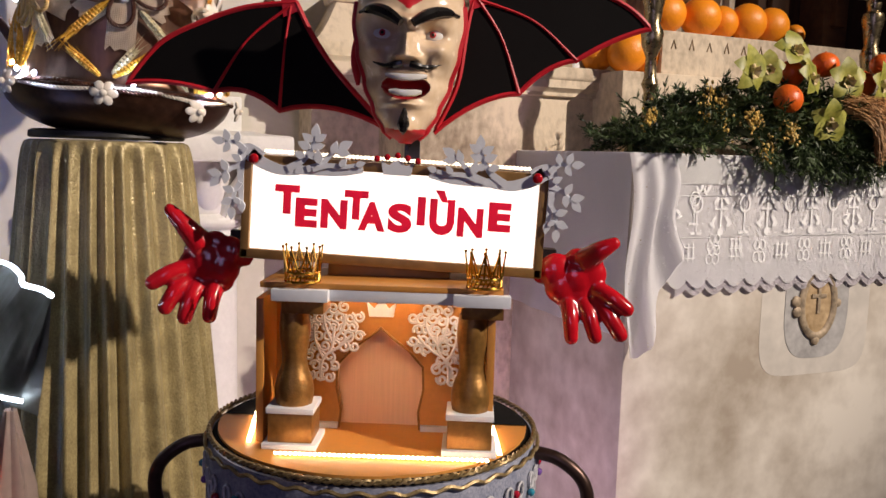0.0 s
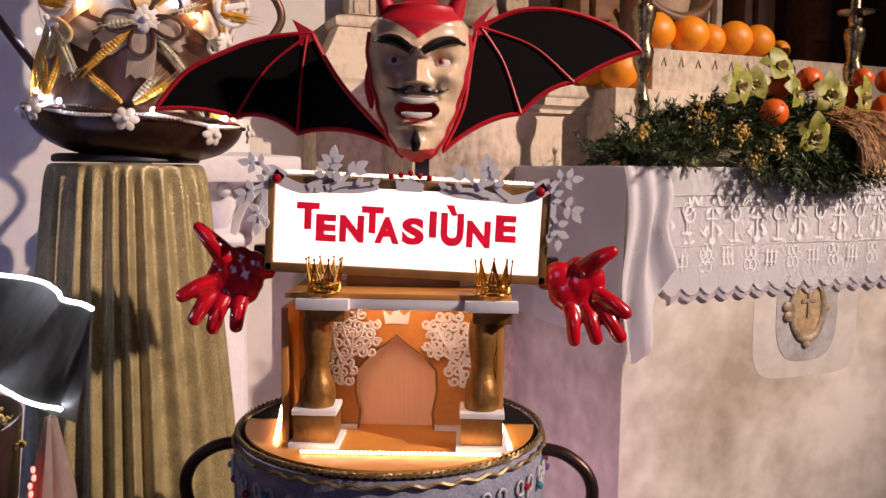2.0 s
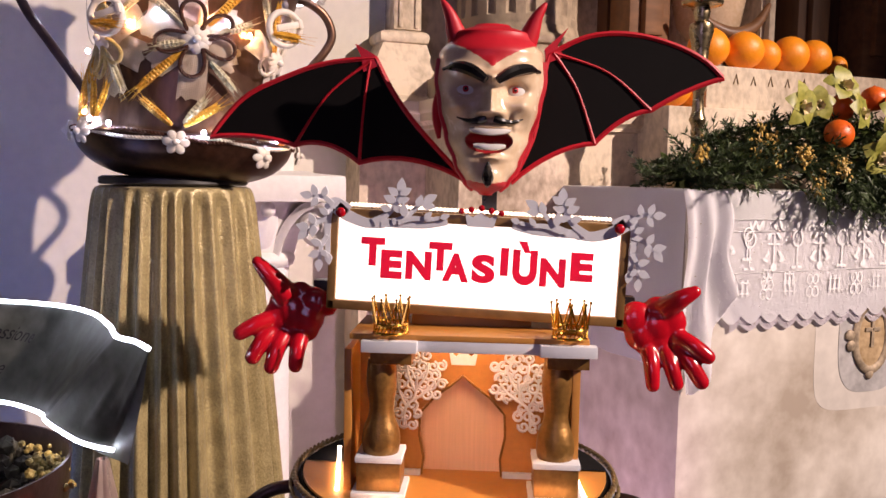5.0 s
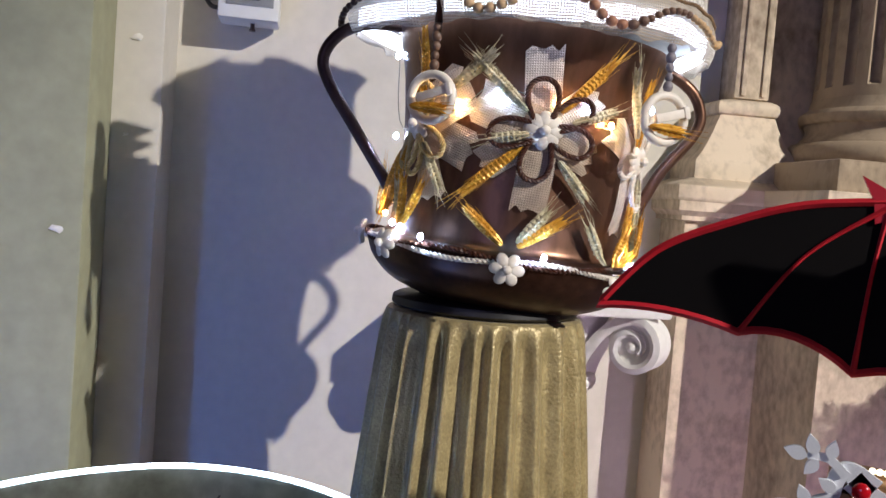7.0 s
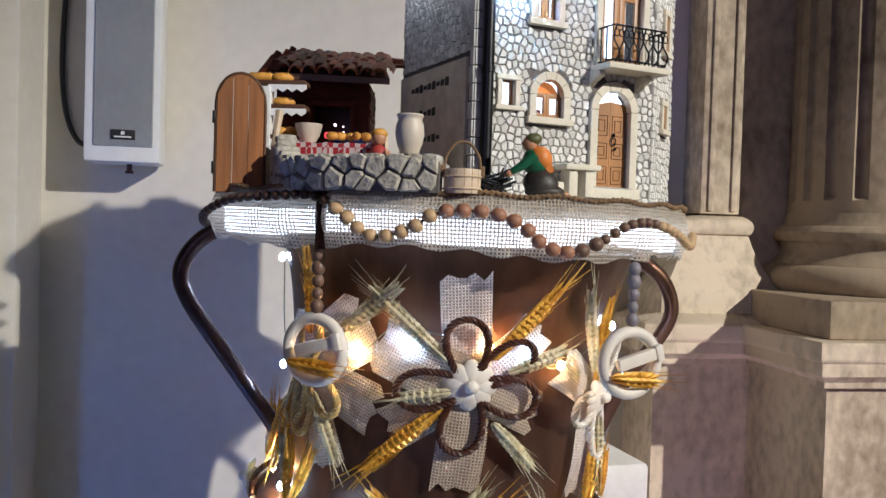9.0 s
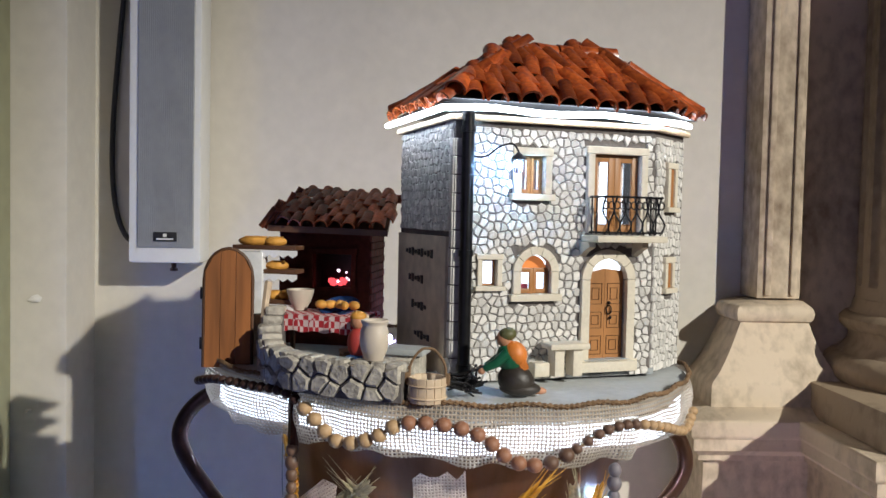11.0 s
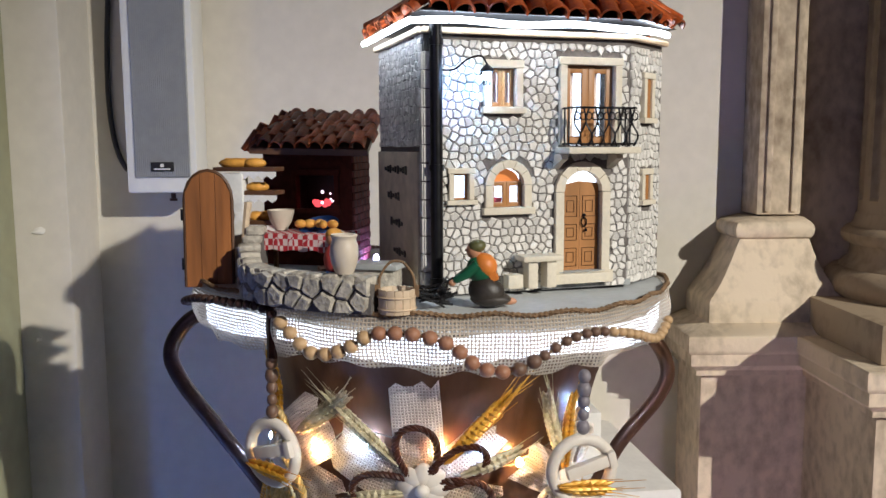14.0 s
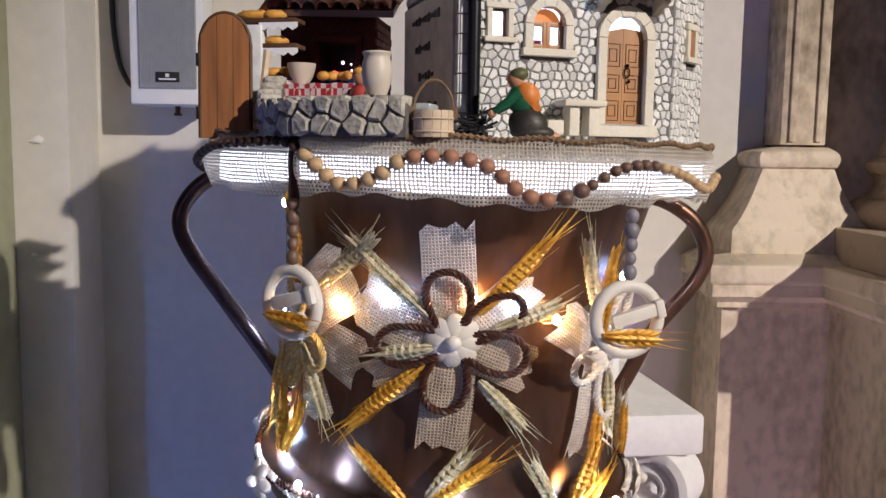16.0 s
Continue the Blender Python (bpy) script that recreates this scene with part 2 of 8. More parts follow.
slab("wall_north_jamb", -3.2, -0.2245, -0.25, -0.117, 0.0, 4.6, GREENISH_PLASTER, "darker greenish plaster pier with cracks", "wall", 0.006)
# walls out of view, dark to hold down the bounced light
slab("wall_west", -3.4, -3.2, -6.0, 0.4, 0.0, 4.6, LOW_BOUNCE_PLASTER, "plain plastered side wall", "wall")
slab("wall_east", 5.4, 5.6, -6.0, 0.4, 0.0, 4.6, LOW_BOUNCE_PLASTER, "plain plastered side wall", "wall")
slab("wall_south", -3.2, 5.4, -6.2, -6.0, 0.0, 4.6, LOW_BOUNCE_PLASTER, "plain plastered end wall", "wall")
slab("wall_behind_altar", 0.93, 5.4, 0.03, 0.3, 0.0, 4.6, STONE, "weathered stone wall behind the altar", "wall")

# chips and knocks in the old plaster
CHIP = mat("bare_gypsum", (0.78, 0.75, 0.70), 0.9, var=0.1, scale=40, bump=0.5)
rng = random.Random(61)
for u, v, z, size in ((-0.190, -0.119, 1.370, 0.010), (-0.200, -0.119, 1.205, 0.006), (-0.262, -0.252, 1.044, 0.010)):
    bm = bmesh.new()
    hub = [bm.verts.new((0, -0.0035, 0))]
    rim = [bm.verts.new((size * rng.uniform(0.6, 1.3) * math.cos(a), 0, size * rng.uniform(0.4, 0.9) * math.sin(a))) for a in [2 * math.pi * i / 11 for i in range(11)]]
    for i in range(11):
        bm.faces.new((rim[i], rim[(i + 1) % 11], hub[0]))
    bm.faces.new(rim[::-1])
    lone("plaster_chip", bm, CHIP, "small pale lump of broken plaster", "plaster", ARCH @ at(u, v, z), "chips in the plaster", "structure")

# ---- retable and altar ----
def loft(bm, rows, index=0):
    """Rectangles (u0, u1, v0, v1, z) joined from below to above."""
    rings = [[bm.verts.new(c) for c in ((u0, v0, z), (u1, v0, z), (u1, v1, z), (u0, v1, z))] for u0, u1, v0, v1, z in rows]
    for a, b in zip(rings, rings[1:]):
        for i in range(4):
            bm.faces.new((a[i], a[(i + 1) % 4], b[(i + 1) % 4], b[i])).material_index = index
    bm.faces.new(rings[0][::-1]), bm.faces.new(rings[-1])


def mouldings(u0, u1, v0, v1, top):
    """Rows of a pedestal's cap, from its die to its top."""
    steps = ((0.030, -0.075), (0.030, -0.068), (0.018, -0.066), (0.018, -0.058), (0.012, -0.052), (0.006, -0.048), (0.006, -0.030), (0.001, -0.026), (0.0, -0.022), (0.0, -0.002), (0.002, 0.0))
    return [(u0 + d, u1 - d, v0 + d, v1, top + z) for d, z in steps]


pier = thing("retable_pilaster", "weathered stone pilaster on a moulded pedestal", "pilaster", ARCH, kind="structure")
bm = bmesh.new()
box(bm, 0.072, 0.075, 3.2, at(0.9565, 0.0105, 2.98), 0.003)
for du in (-0.019, 0.023):
    box(bm, 0.010, 0.006, 3.2, at(0.9565 + du, -0.029, 2.985), 0.002)
part("shaft", bm, STONE, pier)
bm = bmesh.new()
loft(bm, [(0.830, 1.045, -0.086, 0.05, 1.214), (0.830, 1.045, -0.086, 0.05, 1.246), (0.833, 1.042, -0.082, 0.05, 1.252), (0.846, 1.030, -0.076, 0.05, 1.268), (0.858, 1.020, -0.068, 0.05, 1.286),
          (0.869, 1.011, -0.060, 0.05, 1.305), (0.879, 1.004, -0.053, 0.05, 1.325), (0.886, 1.000, -0.049, 0.05, 1.340), (0.888, 0.999, -0.047, 0.05, 1.3435), (0.882, 1.001, -0.053, 0.05, 1.346),
          (0.879, 1.003, -0.056, 0.05, 1.352), (0.878, 1.004, -0.057, 0.05, 1.359), (0.880, 1.002, -0.055, 0.05, 1.366), (0.886, 0.999, -0.049, 0.05, 1.371), (0.915, 0.996, -0.030, 0.05, 1.377)])
part("flared_base", bm, STONE, pier)
bm = bmesh.new()
loft(bm, [(0.82, 0.99, -0.09, 0.05, 0.0)] + mouldings(0.79, 1.02, -0.117, 0.05, 1.2)[:-1] + [(0.792, 1.0, -0.114, 0.05, 1.201), (0.826, 1.0, -0.090, 0.05, 1.215)])
part("pedestal", bm, STONE, pier)

column = thing("fluted_column", "weathered fluted stone column, browned and darkened for shade, on a pedestal", "column", ARCH, kind="structure")
bm = bmesh.new()
loft(bm, [(0.988, 1.45, -0.300, 0.06, 0.0)] + mouldings(0.957, 1.48, -0.330, 0.06, 1.2))
part("pedestal", bm, STONE, column)
bm = bmesh.new()
box(bm, 0.44, 0.40, 0.056, at(1.208, -0.100, 1.228), 0.006)
lathe(bm, [(0.186, 1.254), (0.196, 1.264), (0.199, 1.276), (0.196, 1.289), (0.186, 1.298), (0.176, 1.300), (0.174, 1.304), (0.164, 1.314), (0.160, 1.326), (0.163, 1.336), (0.170, 1.338),
           (0.175, 1.345), (0.175, 1.354), (0.168, 1.362), (0.161, 1.364), (0.157, 1.372), (0.154, 1.385)], 72, at(1.225, -0.085, 0))
part("base", bm, SHADED_BROWN_STONE, column)
bm = bmesh.new()
lathe(bm, [(0.152, 1.372), (0.152, 1.405), (0.151, 1.412), (0.145, 4.5)], 240, at(1.225, -0.085, 0),
      wave=lambda a, z: 1 - (0.075 * max(0, math.sin(a * 20)) ** 0.6 if z > 1.408 else 0))
part("shaft", bm, SHADED_BROWN_STONE, column)

OCHRE_CUT = mat("worn_ochre", (0.30, 0.21, 0.12), 0.8, var=0.3, bump=0.2)
gradine = thing("altar_gradine", "stepped stone ledge carved with worn letters", "ledge", ARCH, kind="structure")
bm = bmesh.new()
box(bm, 1.6, 0.44, 0.30, at(2.368, -0.18, 1.143), 0.005)
part("upper_step", bm, STONE, gradine)
bm = bmesh.new()
box(bm, 0.30, 0.40, 0.20, at(1.60, -0.22, 1.092), 0.004)
part("lower_step", bm, STONE, gradine)
bm = bmesh.new()
for i in range(6):
    u = 1.60 + i * 0.052
    tube(bm, [(u - 0.007, -0.401, 1.252), (u, -0.401, 1.272 + 0.003 * (i % 2)), (u + 0.007, -0.401, 1.252)], 0.0016, 5)
part("carved_mark", bm, OCHRE_CUT, gradine, "worn carved marks")

reredos = thing("wooden_reredos", "dark carved wooden frame above the altar ledge", "altarpiece", ARCH, kind="structure")
bm = bmesh.new()
box(bm, 2.6, 0.05, 2.6, at(2.83, 0.005, 2.5))
part("back_panel", bm, WOOD_DARK, reredos)
for u, w, mtl in ((1.60, 0.13, WOOD_MID), (1.99, 0.05, STONE), (2.16, 0.12, WOOD_DARK), (2.40, 0.10, WOOD_MID)):
    bm = bmesh.new()
    box(bm, w, 0.10, 2.2, at(u, -0.07, 2.39), 0.012)
    box(bm, w * 0.45, 0.03, 2.0, at(u, -0.125, 2.40), 0.008)
    box(bm, w * 1.3, 0.13, 0.05, at(u, -0.075, 1.315), 0.01)
    part("stile", bm, mtl, reredos)
bm = bmesh.new()
lathe(bm, [(0.001, 1.40), (0.055, 1.405), (0.085, 1.44), (0.10, 1.52), (0.085, 1.62), (0.001, 1.70)], 32, at(1.80, -0.10, 0))
part("carved_bulb", bm, CREAM, reredos, "pale carved swelling ornament")
bm = bmesh.new()
tube(bm, spline([(1.68, -0.19, 1.47), (1.74, -0.20, 1.425), (1.81, -0.205, 1.41), (1.88, -0.20, 1.44), (1.93, -0.19, 1.50)], 6), [0.006 + 0.012 * math.sin(math.pi * i / 24) for i in range(25)], 10)
part("garland", bm, WOOD_MID, reredos)
bm = bmesh.new()
box(bm, 0.16, 0.05, 0.42, at(1.80, -0.045, 1.50), 0.006)
part("pale_panel", bm, STONE, reredos)

altar = thing("stone_altar", "painted plaster altar with a bronze oval relief", "altar", ARCH, kind="structure")
bm = bmesh.new()
box(bm, 2.4, 0.66, 0.995, at(2.457, -0.419, 0.4975), 0.004)
part("body", bm, ALTAR_STONE, altar)


def sgn(x):
    return 1.0 if x > 0 else -1.0


def oval(bm, cu, cz, ru, rz, v, bar, n=40, index=0):
    tube(bm, [(cu + ru * math.cos(2 * math.pi * i / n), v, cz + rz * math.sin(2 * math.pi * i / n)) for i in range(n)], bar, 8, True, index)


SMOOTH_PANEL = mat("paler_altar_panel", (0.60, 0.56, 0.50), 0.85, var=0.15, scale=7, grain=30, bump=0.2)
GREY_PANEL = mat("grey_marbled_panel", (0.40, 0.39, 0.38), 0.8, var=0.3, scale=16, grain=50, bump=0.3)
BRONZE = mat("dull_bronze", (0.36, 0.28, 0.19), 0.6, metal=0.25, var=0.4, scale=30, grain=120, bump=0.4)
OCHRE = mat("ochre_field", (0.46, 0.30, 0.14), 0.7, var=0.35, scale=26, grain=90, bump=0.3, second=(0.58, 0.42, 0.24))
bm = bmesh.new()
prism(bm, [(1.735 + 0.150 * sgn(math.cos(a)) * abs(math.cos(a)) ** 0.35, 0.72 + 0.165 * sgn(math.sin(a)) * abs(math.sin(a)) ** 0.35) for a in [2 * math.pi * (i + 0.5) / 48 for i in range(48)]], 0.002, at(0, -0.7495, 0))
part("pale_panel", bm, SMOOTH_PANEL, altar, "paler smooth panel")
bm = bmesh.new()
prism(bm, [(1.735 + 0.088 * sgn(math.cos(a)) * abs(math.cos(a)) ** 0.6, 0.705 + 0.115 * sgn(math.sin(a)) * abs(math.sin(a)) ** 0.7) for a in [2 * math.pi * (i + 0.5) / 48 for i in range(48)]], 0.003, at(0, -0.7505, 0))
part("grey_field", bm, GREY_PANEL, altar, "grey marbled field")
bm = bmesh.new()
prism(bm, [(1.735 + 0.042 * math.cos(a), 0.705 + 0.066 * math.sin(a)) for a in [2 * math.pi * i / 40 for i in range(40)]], 0.003, at(0, -0.7525, 0))
part("ochre_shield", bm, OCHRE, altar, "ochre oval field")
bm = bmesh.new()
flat = Matrix.Translation((0, -0.753, 0)) @ Matrix.Diagonal((1, 0.45, 1, 1)) @ Matrix.Translation((0, 0.753, 0))
oval(bm, 1.735, 0.705, 0.045, 0.069, -0.753, 0.009)
ball(bm, 0.011, at(1.733, -0.753, 0.628)), ball(bm, 0.012, at(1.678, -0.753, 0.690)), ball(bm, 0.012, at(1.674, -0.753, 0.712)), ball(bm, 0.009, at(1.790, -0.753, 0.705))
box(bm, 0.008, 0.006, 0.058, at(1.735, -0.756, 0.714), 0.001), box(bm, 0.040, 0.006, 0.008, at(1.735, -0.756, 0.722), 0.001)
bm.transform(flat)
part("oval_relief", bm, BRONZE, altar, "bronze oval frame with a cross")

# altar cloth
LACE = bpy.data.materials.new("white_lace")
LACE.use_nodes = True
nt = LACE.node_tree
pb = nt.nodes["Principled BSDF"]
pb.inputs["Base Color"].default_value, pb.inputs["Roughness"].default_value = (0.90, 0.89, 0.91, 1), 0.9
co, net = nt.nodes.new("ShaderNodeTexCoord"), nt.nodes.new("ShaderNodeTexVoronoi")
net.feature, net.inputs["Scale"].default_value = "DISTANCE_TO_EDGE", 190
rows = nt.nodes.new("ShaderNodeTexWave")
rows.bands_direction, rows.inputs["Scale"].default_value, rows.inputs["Distortion"].default_value = "Z", 42, 0.6
mot = nt.nodes.new("ShaderNodeTexNoise")
mot.inputs["Scale"].default_value = 34
for n in (net, rows, mot):
    nt.links.new(co.outputs["Object"], n.inputs["Vector"])
lt, gt, mx, mx2 = [nt.nodes.new("ShaderNodeMath") for _ in range(4)]
lt.operation, lt.inputs[1].default_value = "LESS_THAN", 0.36
gt.operation, gt.inputs[1].default_value = "GREATER_THAN", 0.50
mx.operation, mx2.operation = "MAXIMUM", "MAXIMUM"
th = nt.nodes.new("ShaderNodeMath")
th.operation, th.inputs[1].default_value = "GREATER_THAN", 0.86
nt.links.new(net.outputs["Distance"], lt.inputs[0]), nt.links.new(mot.outputs["Fac"], gt.inputs[0]), nt.links.new(rows.outputs["Fac"], th.inputs[0])
nt.links.new(lt.outputs[0], mx.inputs[0]), nt.links.new(gt.outputs[0], mx.inputs[1])
nt.links.new(mx.outputs[0], mx2.inputs[0]), nt.links.new(th.outputs[0], mx2.inputs[1])
nt.links.new(mx2.outputs[0], pb.inputs["Alpha"])

MAUVE_LACE = LACE.copy()
MAUVE_LACE.node_tree.nodes["Principled BSDF"].inputs["Base Color"].default_value = (0.70, 0.66, 0.70, 1)

cloth = thing("altar_cloth", "white linen altar cloth with a deep lace border", "cloth", ARCH)


def hanging(u0, u1, ztop, zbot, v, amp, scallop=0.0, thick=0.0016, nu=220, nz=14, side=False, low=None):
    """A hanging sheet with soft waves; scallop makes a lace edge."""
    bm = bmesh.new()
    front = []
    for j in range(nz + 1):
        row, t = [], j / nz
        for i in range(nu + 1):
            u = u0 + (u1 - u0) * i / nu
            edge = zbot + (low(u) if low else 0) - (scallop * abs(math.sin(u * 68)) if scallop else 0)
            z = ztop + (edge - ztop) * t
            w = v - amp * (0.25 + t) * (math.sin(u * 23 + 1.3 * math.sin(u * 7)) * 0.6 + 0.4 * math.sin(u * 51 + z * 6) + 1.0)
            row.append(bm.verts.new((w, u, z) if side else (u, w, z)))
        front.append(row)
    for a, b in zip(front, front[1:]):
        for i in range(nu):
            bm.faces.new((a[i], a[i + 1], b[i + 1], b[i]))
    bmesh.ops.solidify(bm, geom=bm.faces[:], thickness=thick)
    return bm


bm = bmesh.new()
box(bm, 2.40, 0.66, 0.006, at(2.452, -0.424, 1.0035), 0.002)
part("top_sheet", bm, WHITE_CLOTH, cloth)
part("front_band", hanging(1.258, 3.4, 1.0055, 0.951, -0.756, 0.003), WHITE_CLOTH, cloth)
part("lace_border", hanging(1.292, 3.4, 0.951, 0.765, -0.758, 0.0016, 0.016, nu=900, nz=8, low=lambda u: 0.012 * (u - 1.3)), LACE, cloth, "white net lace with woven motifs")
part("under_lace", hanging(1.362, 3.4, 0.80, 0.748, -0.7555, 0.0006, 0.014, nu=900, nz=4, low=lambda u: 0.012 * (u - 1.3)), MAUVE_LACE, cloth, "grey-mauve lower lace edge")
part("side_drop", hanging(-0.756, -0.12, 1.005, 0.66, 1.252, 0.006, 0.0, nu=90, side=True), WHITE_CLOTH, cloth, "plain linen hanging over the end")
bm = bmesh.new()
grid = []
for j in range(29):
    t = j / 28
    row = []
    for i in range(31):
        s = i / 30
        u = 1.236 + (0.10 + 0.035 * t) * s + 0.01 * math.sin(7 * t)
        fold = 0.012 * (0.3 + t) * math.sin(s * 16 + 2.0 * t)
        row.append(bm.verts.new((u, -0.766 - fold - 0.012 * t, 1.004 - t * (0.36 - 0.16 * s + 0.05 * math.sin(s * 6)) - (0.008 * abs(math.sin(s * 22)) if j == 28 else 0))))
    grid.append(row)
for a, b in zip(grid, grid[1:]):
    for i in range(30):
        bm.faces.new((a[i], a[i + 1], b[i + 1], b[i]))
bmesh.ops.solidify(bm, geom=bm.faces[:], thickness=0.0015)
part("corner_fold", bm, LACE, cloth, "gathered lace corner")
# woven motifs of the lace: crosses, rings and cups in a row
mo = []
for shape in range(5):
    bm = bmesh.new()
    if shape == 0:
        box(bm, 0.0038, 0.002, 0.062, at(0, 0, 0)), box(bm, 0.034, 0.002, 0.004, at(0, 0, 0.010))
        ball(bm, 0.008, at(0, 0, -0.034) @ Matrix.Diagonal((1, 0.2, 1, 1)), 8, 6)
        for sx in (-1, 1):
            for lx, lz, turn in ((0.017, -0.010, 50), (0.021, -0.020, -30), (0.013, 0.026, 40)):
                ball(bm, 0.0085, at(sx * lx, 0, lz) @ pose(0, 0, 0, 0, sx * turn, 0) @ Matrix.Diagonal((1, 0.12, 0.5, 1)), 8, 6)
    elif shape == 1:
        tube(bm, [(0.013 * math.cos(a), 0, 0.020 + 0.015 * math.sin(a)) for a in [2 * math.pi * i / 14 for i in range(14)]], 0.0022, 5, True)
        box(bm, 0.0032, 0.002, 0.045, at(0, 0, -0.018)), box(bm, 0.028, 0.002, 0.006, at(0, 0, -0.036))
    elif shape == 2:
        for sx in (-1, 1):
            tube(bm, [(sx * 0.008 + 0.007 * math.cos(a), 0, 0.012 + 0.010 * math.sin(a)) for a in [2 * math.pi * i / 12 for i in range(12)]], 0.0018, 5, True)
            tube(bm, [(sx * 0.008 + 0.008 * math.cos(a), 0, -0.014 + 0.011 * math.sin(a)) for a in [2 * math.pi * i / 12 for i in range(12)]], 0.0018, 5, True)
    elif shape == 4:
        for lx, lz, turn in ((-0.012, 0, 60), (-0.003, 0.005, 110), (0.006, -0.002, 60), (0.015, 0.004, 120)):
            ball(bm, 0.0085, at(lx, 0, lz) @ pose(0, 0, 0, 0, turn, 0) @ Matrix.Diagonal((1, 0.12, 0.45, 1)), 8, 6)
    else:
        for k in (-0.012, 0, 0.012):
            box(bm, 0.0035, 0.002, 0.036, at(k, 0, 0), 0.0008)
        for k in (-0.011, 0.011):
            box(bm, 0.036, 0.002, 0.0032, at(0, 0, k), 0.0008)
    mo.append(part("motif", bm, WHITE_CLOTH, cloth, "white woven motif", m=at(1.34 + 0.052 * shape, -0.7618, (0.905, 0.905, 0.835, 0.835, 0.938)[shape]) @ Matrix.Diagonal((0.85, 0.25, 0.85, 1))))
for i in range(1, 34):
    u = 1.34 + 0.058 * i
    again(mo[i % 2], at(u, -0.7618, 0.891 + 0.012 * (u - 1.3)) @ Matrix.Diagonal((0.95, 0.08, 1.0, 1)), cloth)
    again(mo[2 + i % 2], at(u - 0.015, -0.7620, 0.818 + 0.012 * (u - 1.3)) @ Matrix.Diagonal((0.95, 0.08, 0.95, 1)), cloth)
    again(mo[4], at(u + 0.012, -0.7610, 0.938 + 0.004 * (u - 1.3)) @ Matrix.Diagonal((0.95, 0.08, 1.0, 1)), cloth)
for z in (0.9500, 0.9275, 0.8480):
    part("woven_band", hanging(1.300, 3.4, z + 0.0012, z - 0.0012, -0.7600, 0.001, 0.0, nz=1, low=lambda u: 0.010 * (u - 1.3)), WHITE_CLOTH, cloth)

# oranges on the ledges
bm = bmesh.new()
ball(bm, 0.0500, Matrix.Diagonal((1, 1, 0.94, 1)), 28, 18)
tube(bm, [(0, 0, 0.0445), (0, 0, 0.0482)], [0.006, 0.003], 6)
first = lone("orange", bm, ORANGE, "ripe orange resting on the altar ledge", "fruit", ARCH @ pose(1.612, -0.345, 1.342, 20, 10, 0), "oranges on the ledges")
for i, (u, v, z, s) in enumerate(((1.716, -0.345, 1.336, 1.0), (1.794, -0.33, 1.332, 0.84), (1.862, -0.345, 1.335, 0.95), (1.940, -0.345, 1.333, 0.93), (2.012, -0.352, 1.317, 0.56),
                                  (1.500, -0.36, 1.236, 1.0), (1.572, -0.345, 1.233, 0.93), (1.452, -0.30, 1.236, 0.9))):
    copy_thing(first, ARCH @ pose(u, v, z + 0.005 * s, 40 * i, 25 * i, 70 * i) @ Matrix.Scale(s, 4))
bm = bmesh.new()
lathe(bm, [(0.001, 1.2), (0.016, 1.2), (0.018, 1.205), (0.019, 1.255), (0.017, 1.255), (0.015, 1.21), (0.001, 1.208)], 24, at(1.40, -0.285, 0))
lone("votive_cup", bm, WHITE_PAINT, "small white votive cup on a stone ledge", "cup", ARCH)

# brass candlesticks
BRASS = mat("dull_silver_brass", (0.34, 0.27, 0.16), 0.28, metal=0.95, var=0.3, scale=40, bump=0.1)
stick = thing("candlestick", "tarnished brass altar candlestick with turned knops", "candlestick", ARCH @ at(1.432, -0.545, 1.0065), "altar candlesticks")
bm = bmesh.new()
lathe(bm, [(0.001, 0), (0.060, 0), (0.060, 0.010), (0.048, 0.022), (0.024, 0.05), (0.016, 0.07)], 28)
part("foot", bm, BRASS, stick)
bm = bmesh.new()
lathe(bm, [(0.016, 0.07), (0.012, 0.09), (0.012, 0.13), (0.018, 0.145), (0.013, 0.16), (0.011, 0.20), (0.021, 0.225), (0.024, 0.25), (0.016, 0.27), (0.019, 0.30),
           (0.026, 0.33), (0.024, 0.345), (0.014, 0.352), (0.018, 0.37), (0.013, 0.39), (0.012, 0.60)], 28)
part("stem", bm, BRASS, stick)
bm = bmesh.new()
lathe(bm, [(0.012, 0.378), (0.042, 0.384), (0.044, 0.390), (0.030, 0.392), (0.012, 0.386)], 28)
part("drip_pan", bm, BRASS, stick)
copy_thing(stick, ARCH @ at(2.062, -0.545, 1.0065))

# ---- loudspeaker on the wall ----
spk = thing("loudspeaker", "white column loudspeaker with a grey grille on the wall", "loudspeaker", ARCH @ pose(-0.014, -0.052, 1.424, 0, 0, 3))
bm = bmesh.new()
box(bm, 0.106, 0.078, 0.62, at(0, 0, 0.31), 0.006)
part("cabinet", bm, WHITE_PLASTIC, spk)
bm = bmesh.new()
box(bm, 0.082, 0.004, 0.59, at(0.002, -0.0395, 0.318), 0.002)
for i in range(27):
    box(bm, 0.0016, 0.0016, 0.585, at(-0.037 + 0.003 * i, -0.0420, 0.318))
part("grille", bm, GREY_GRILLE, spk, "fine grey ribbed grille")
bm = bmesh.new()
box(bm, 0.034, 0.0025, 0.014, at(0.002, -0.0435, 0.040), 0.0006)
badge = part("badge", bm, BLACK, spk, "black maker's badge")
bm = bmesh.new()
box(bm, 0.005, 0.001, 0.005, at(0.002, -0.0452, 0.042)), box(bm, 0.024, 0.001, 0.0022, at(0.002, -0.0452, 0.0365))
part("badge_mark", bm, WHITE_PLASTIC, badge)
bm = bmesh.new()
tube(bm, [(0.006, 0, -0.010), (0.006, 0, 0.002)], 0.004, 10), tube(bm, [(0.006, 0, -0.014), (0.006, 0, -0.010)], 0.006, 10)
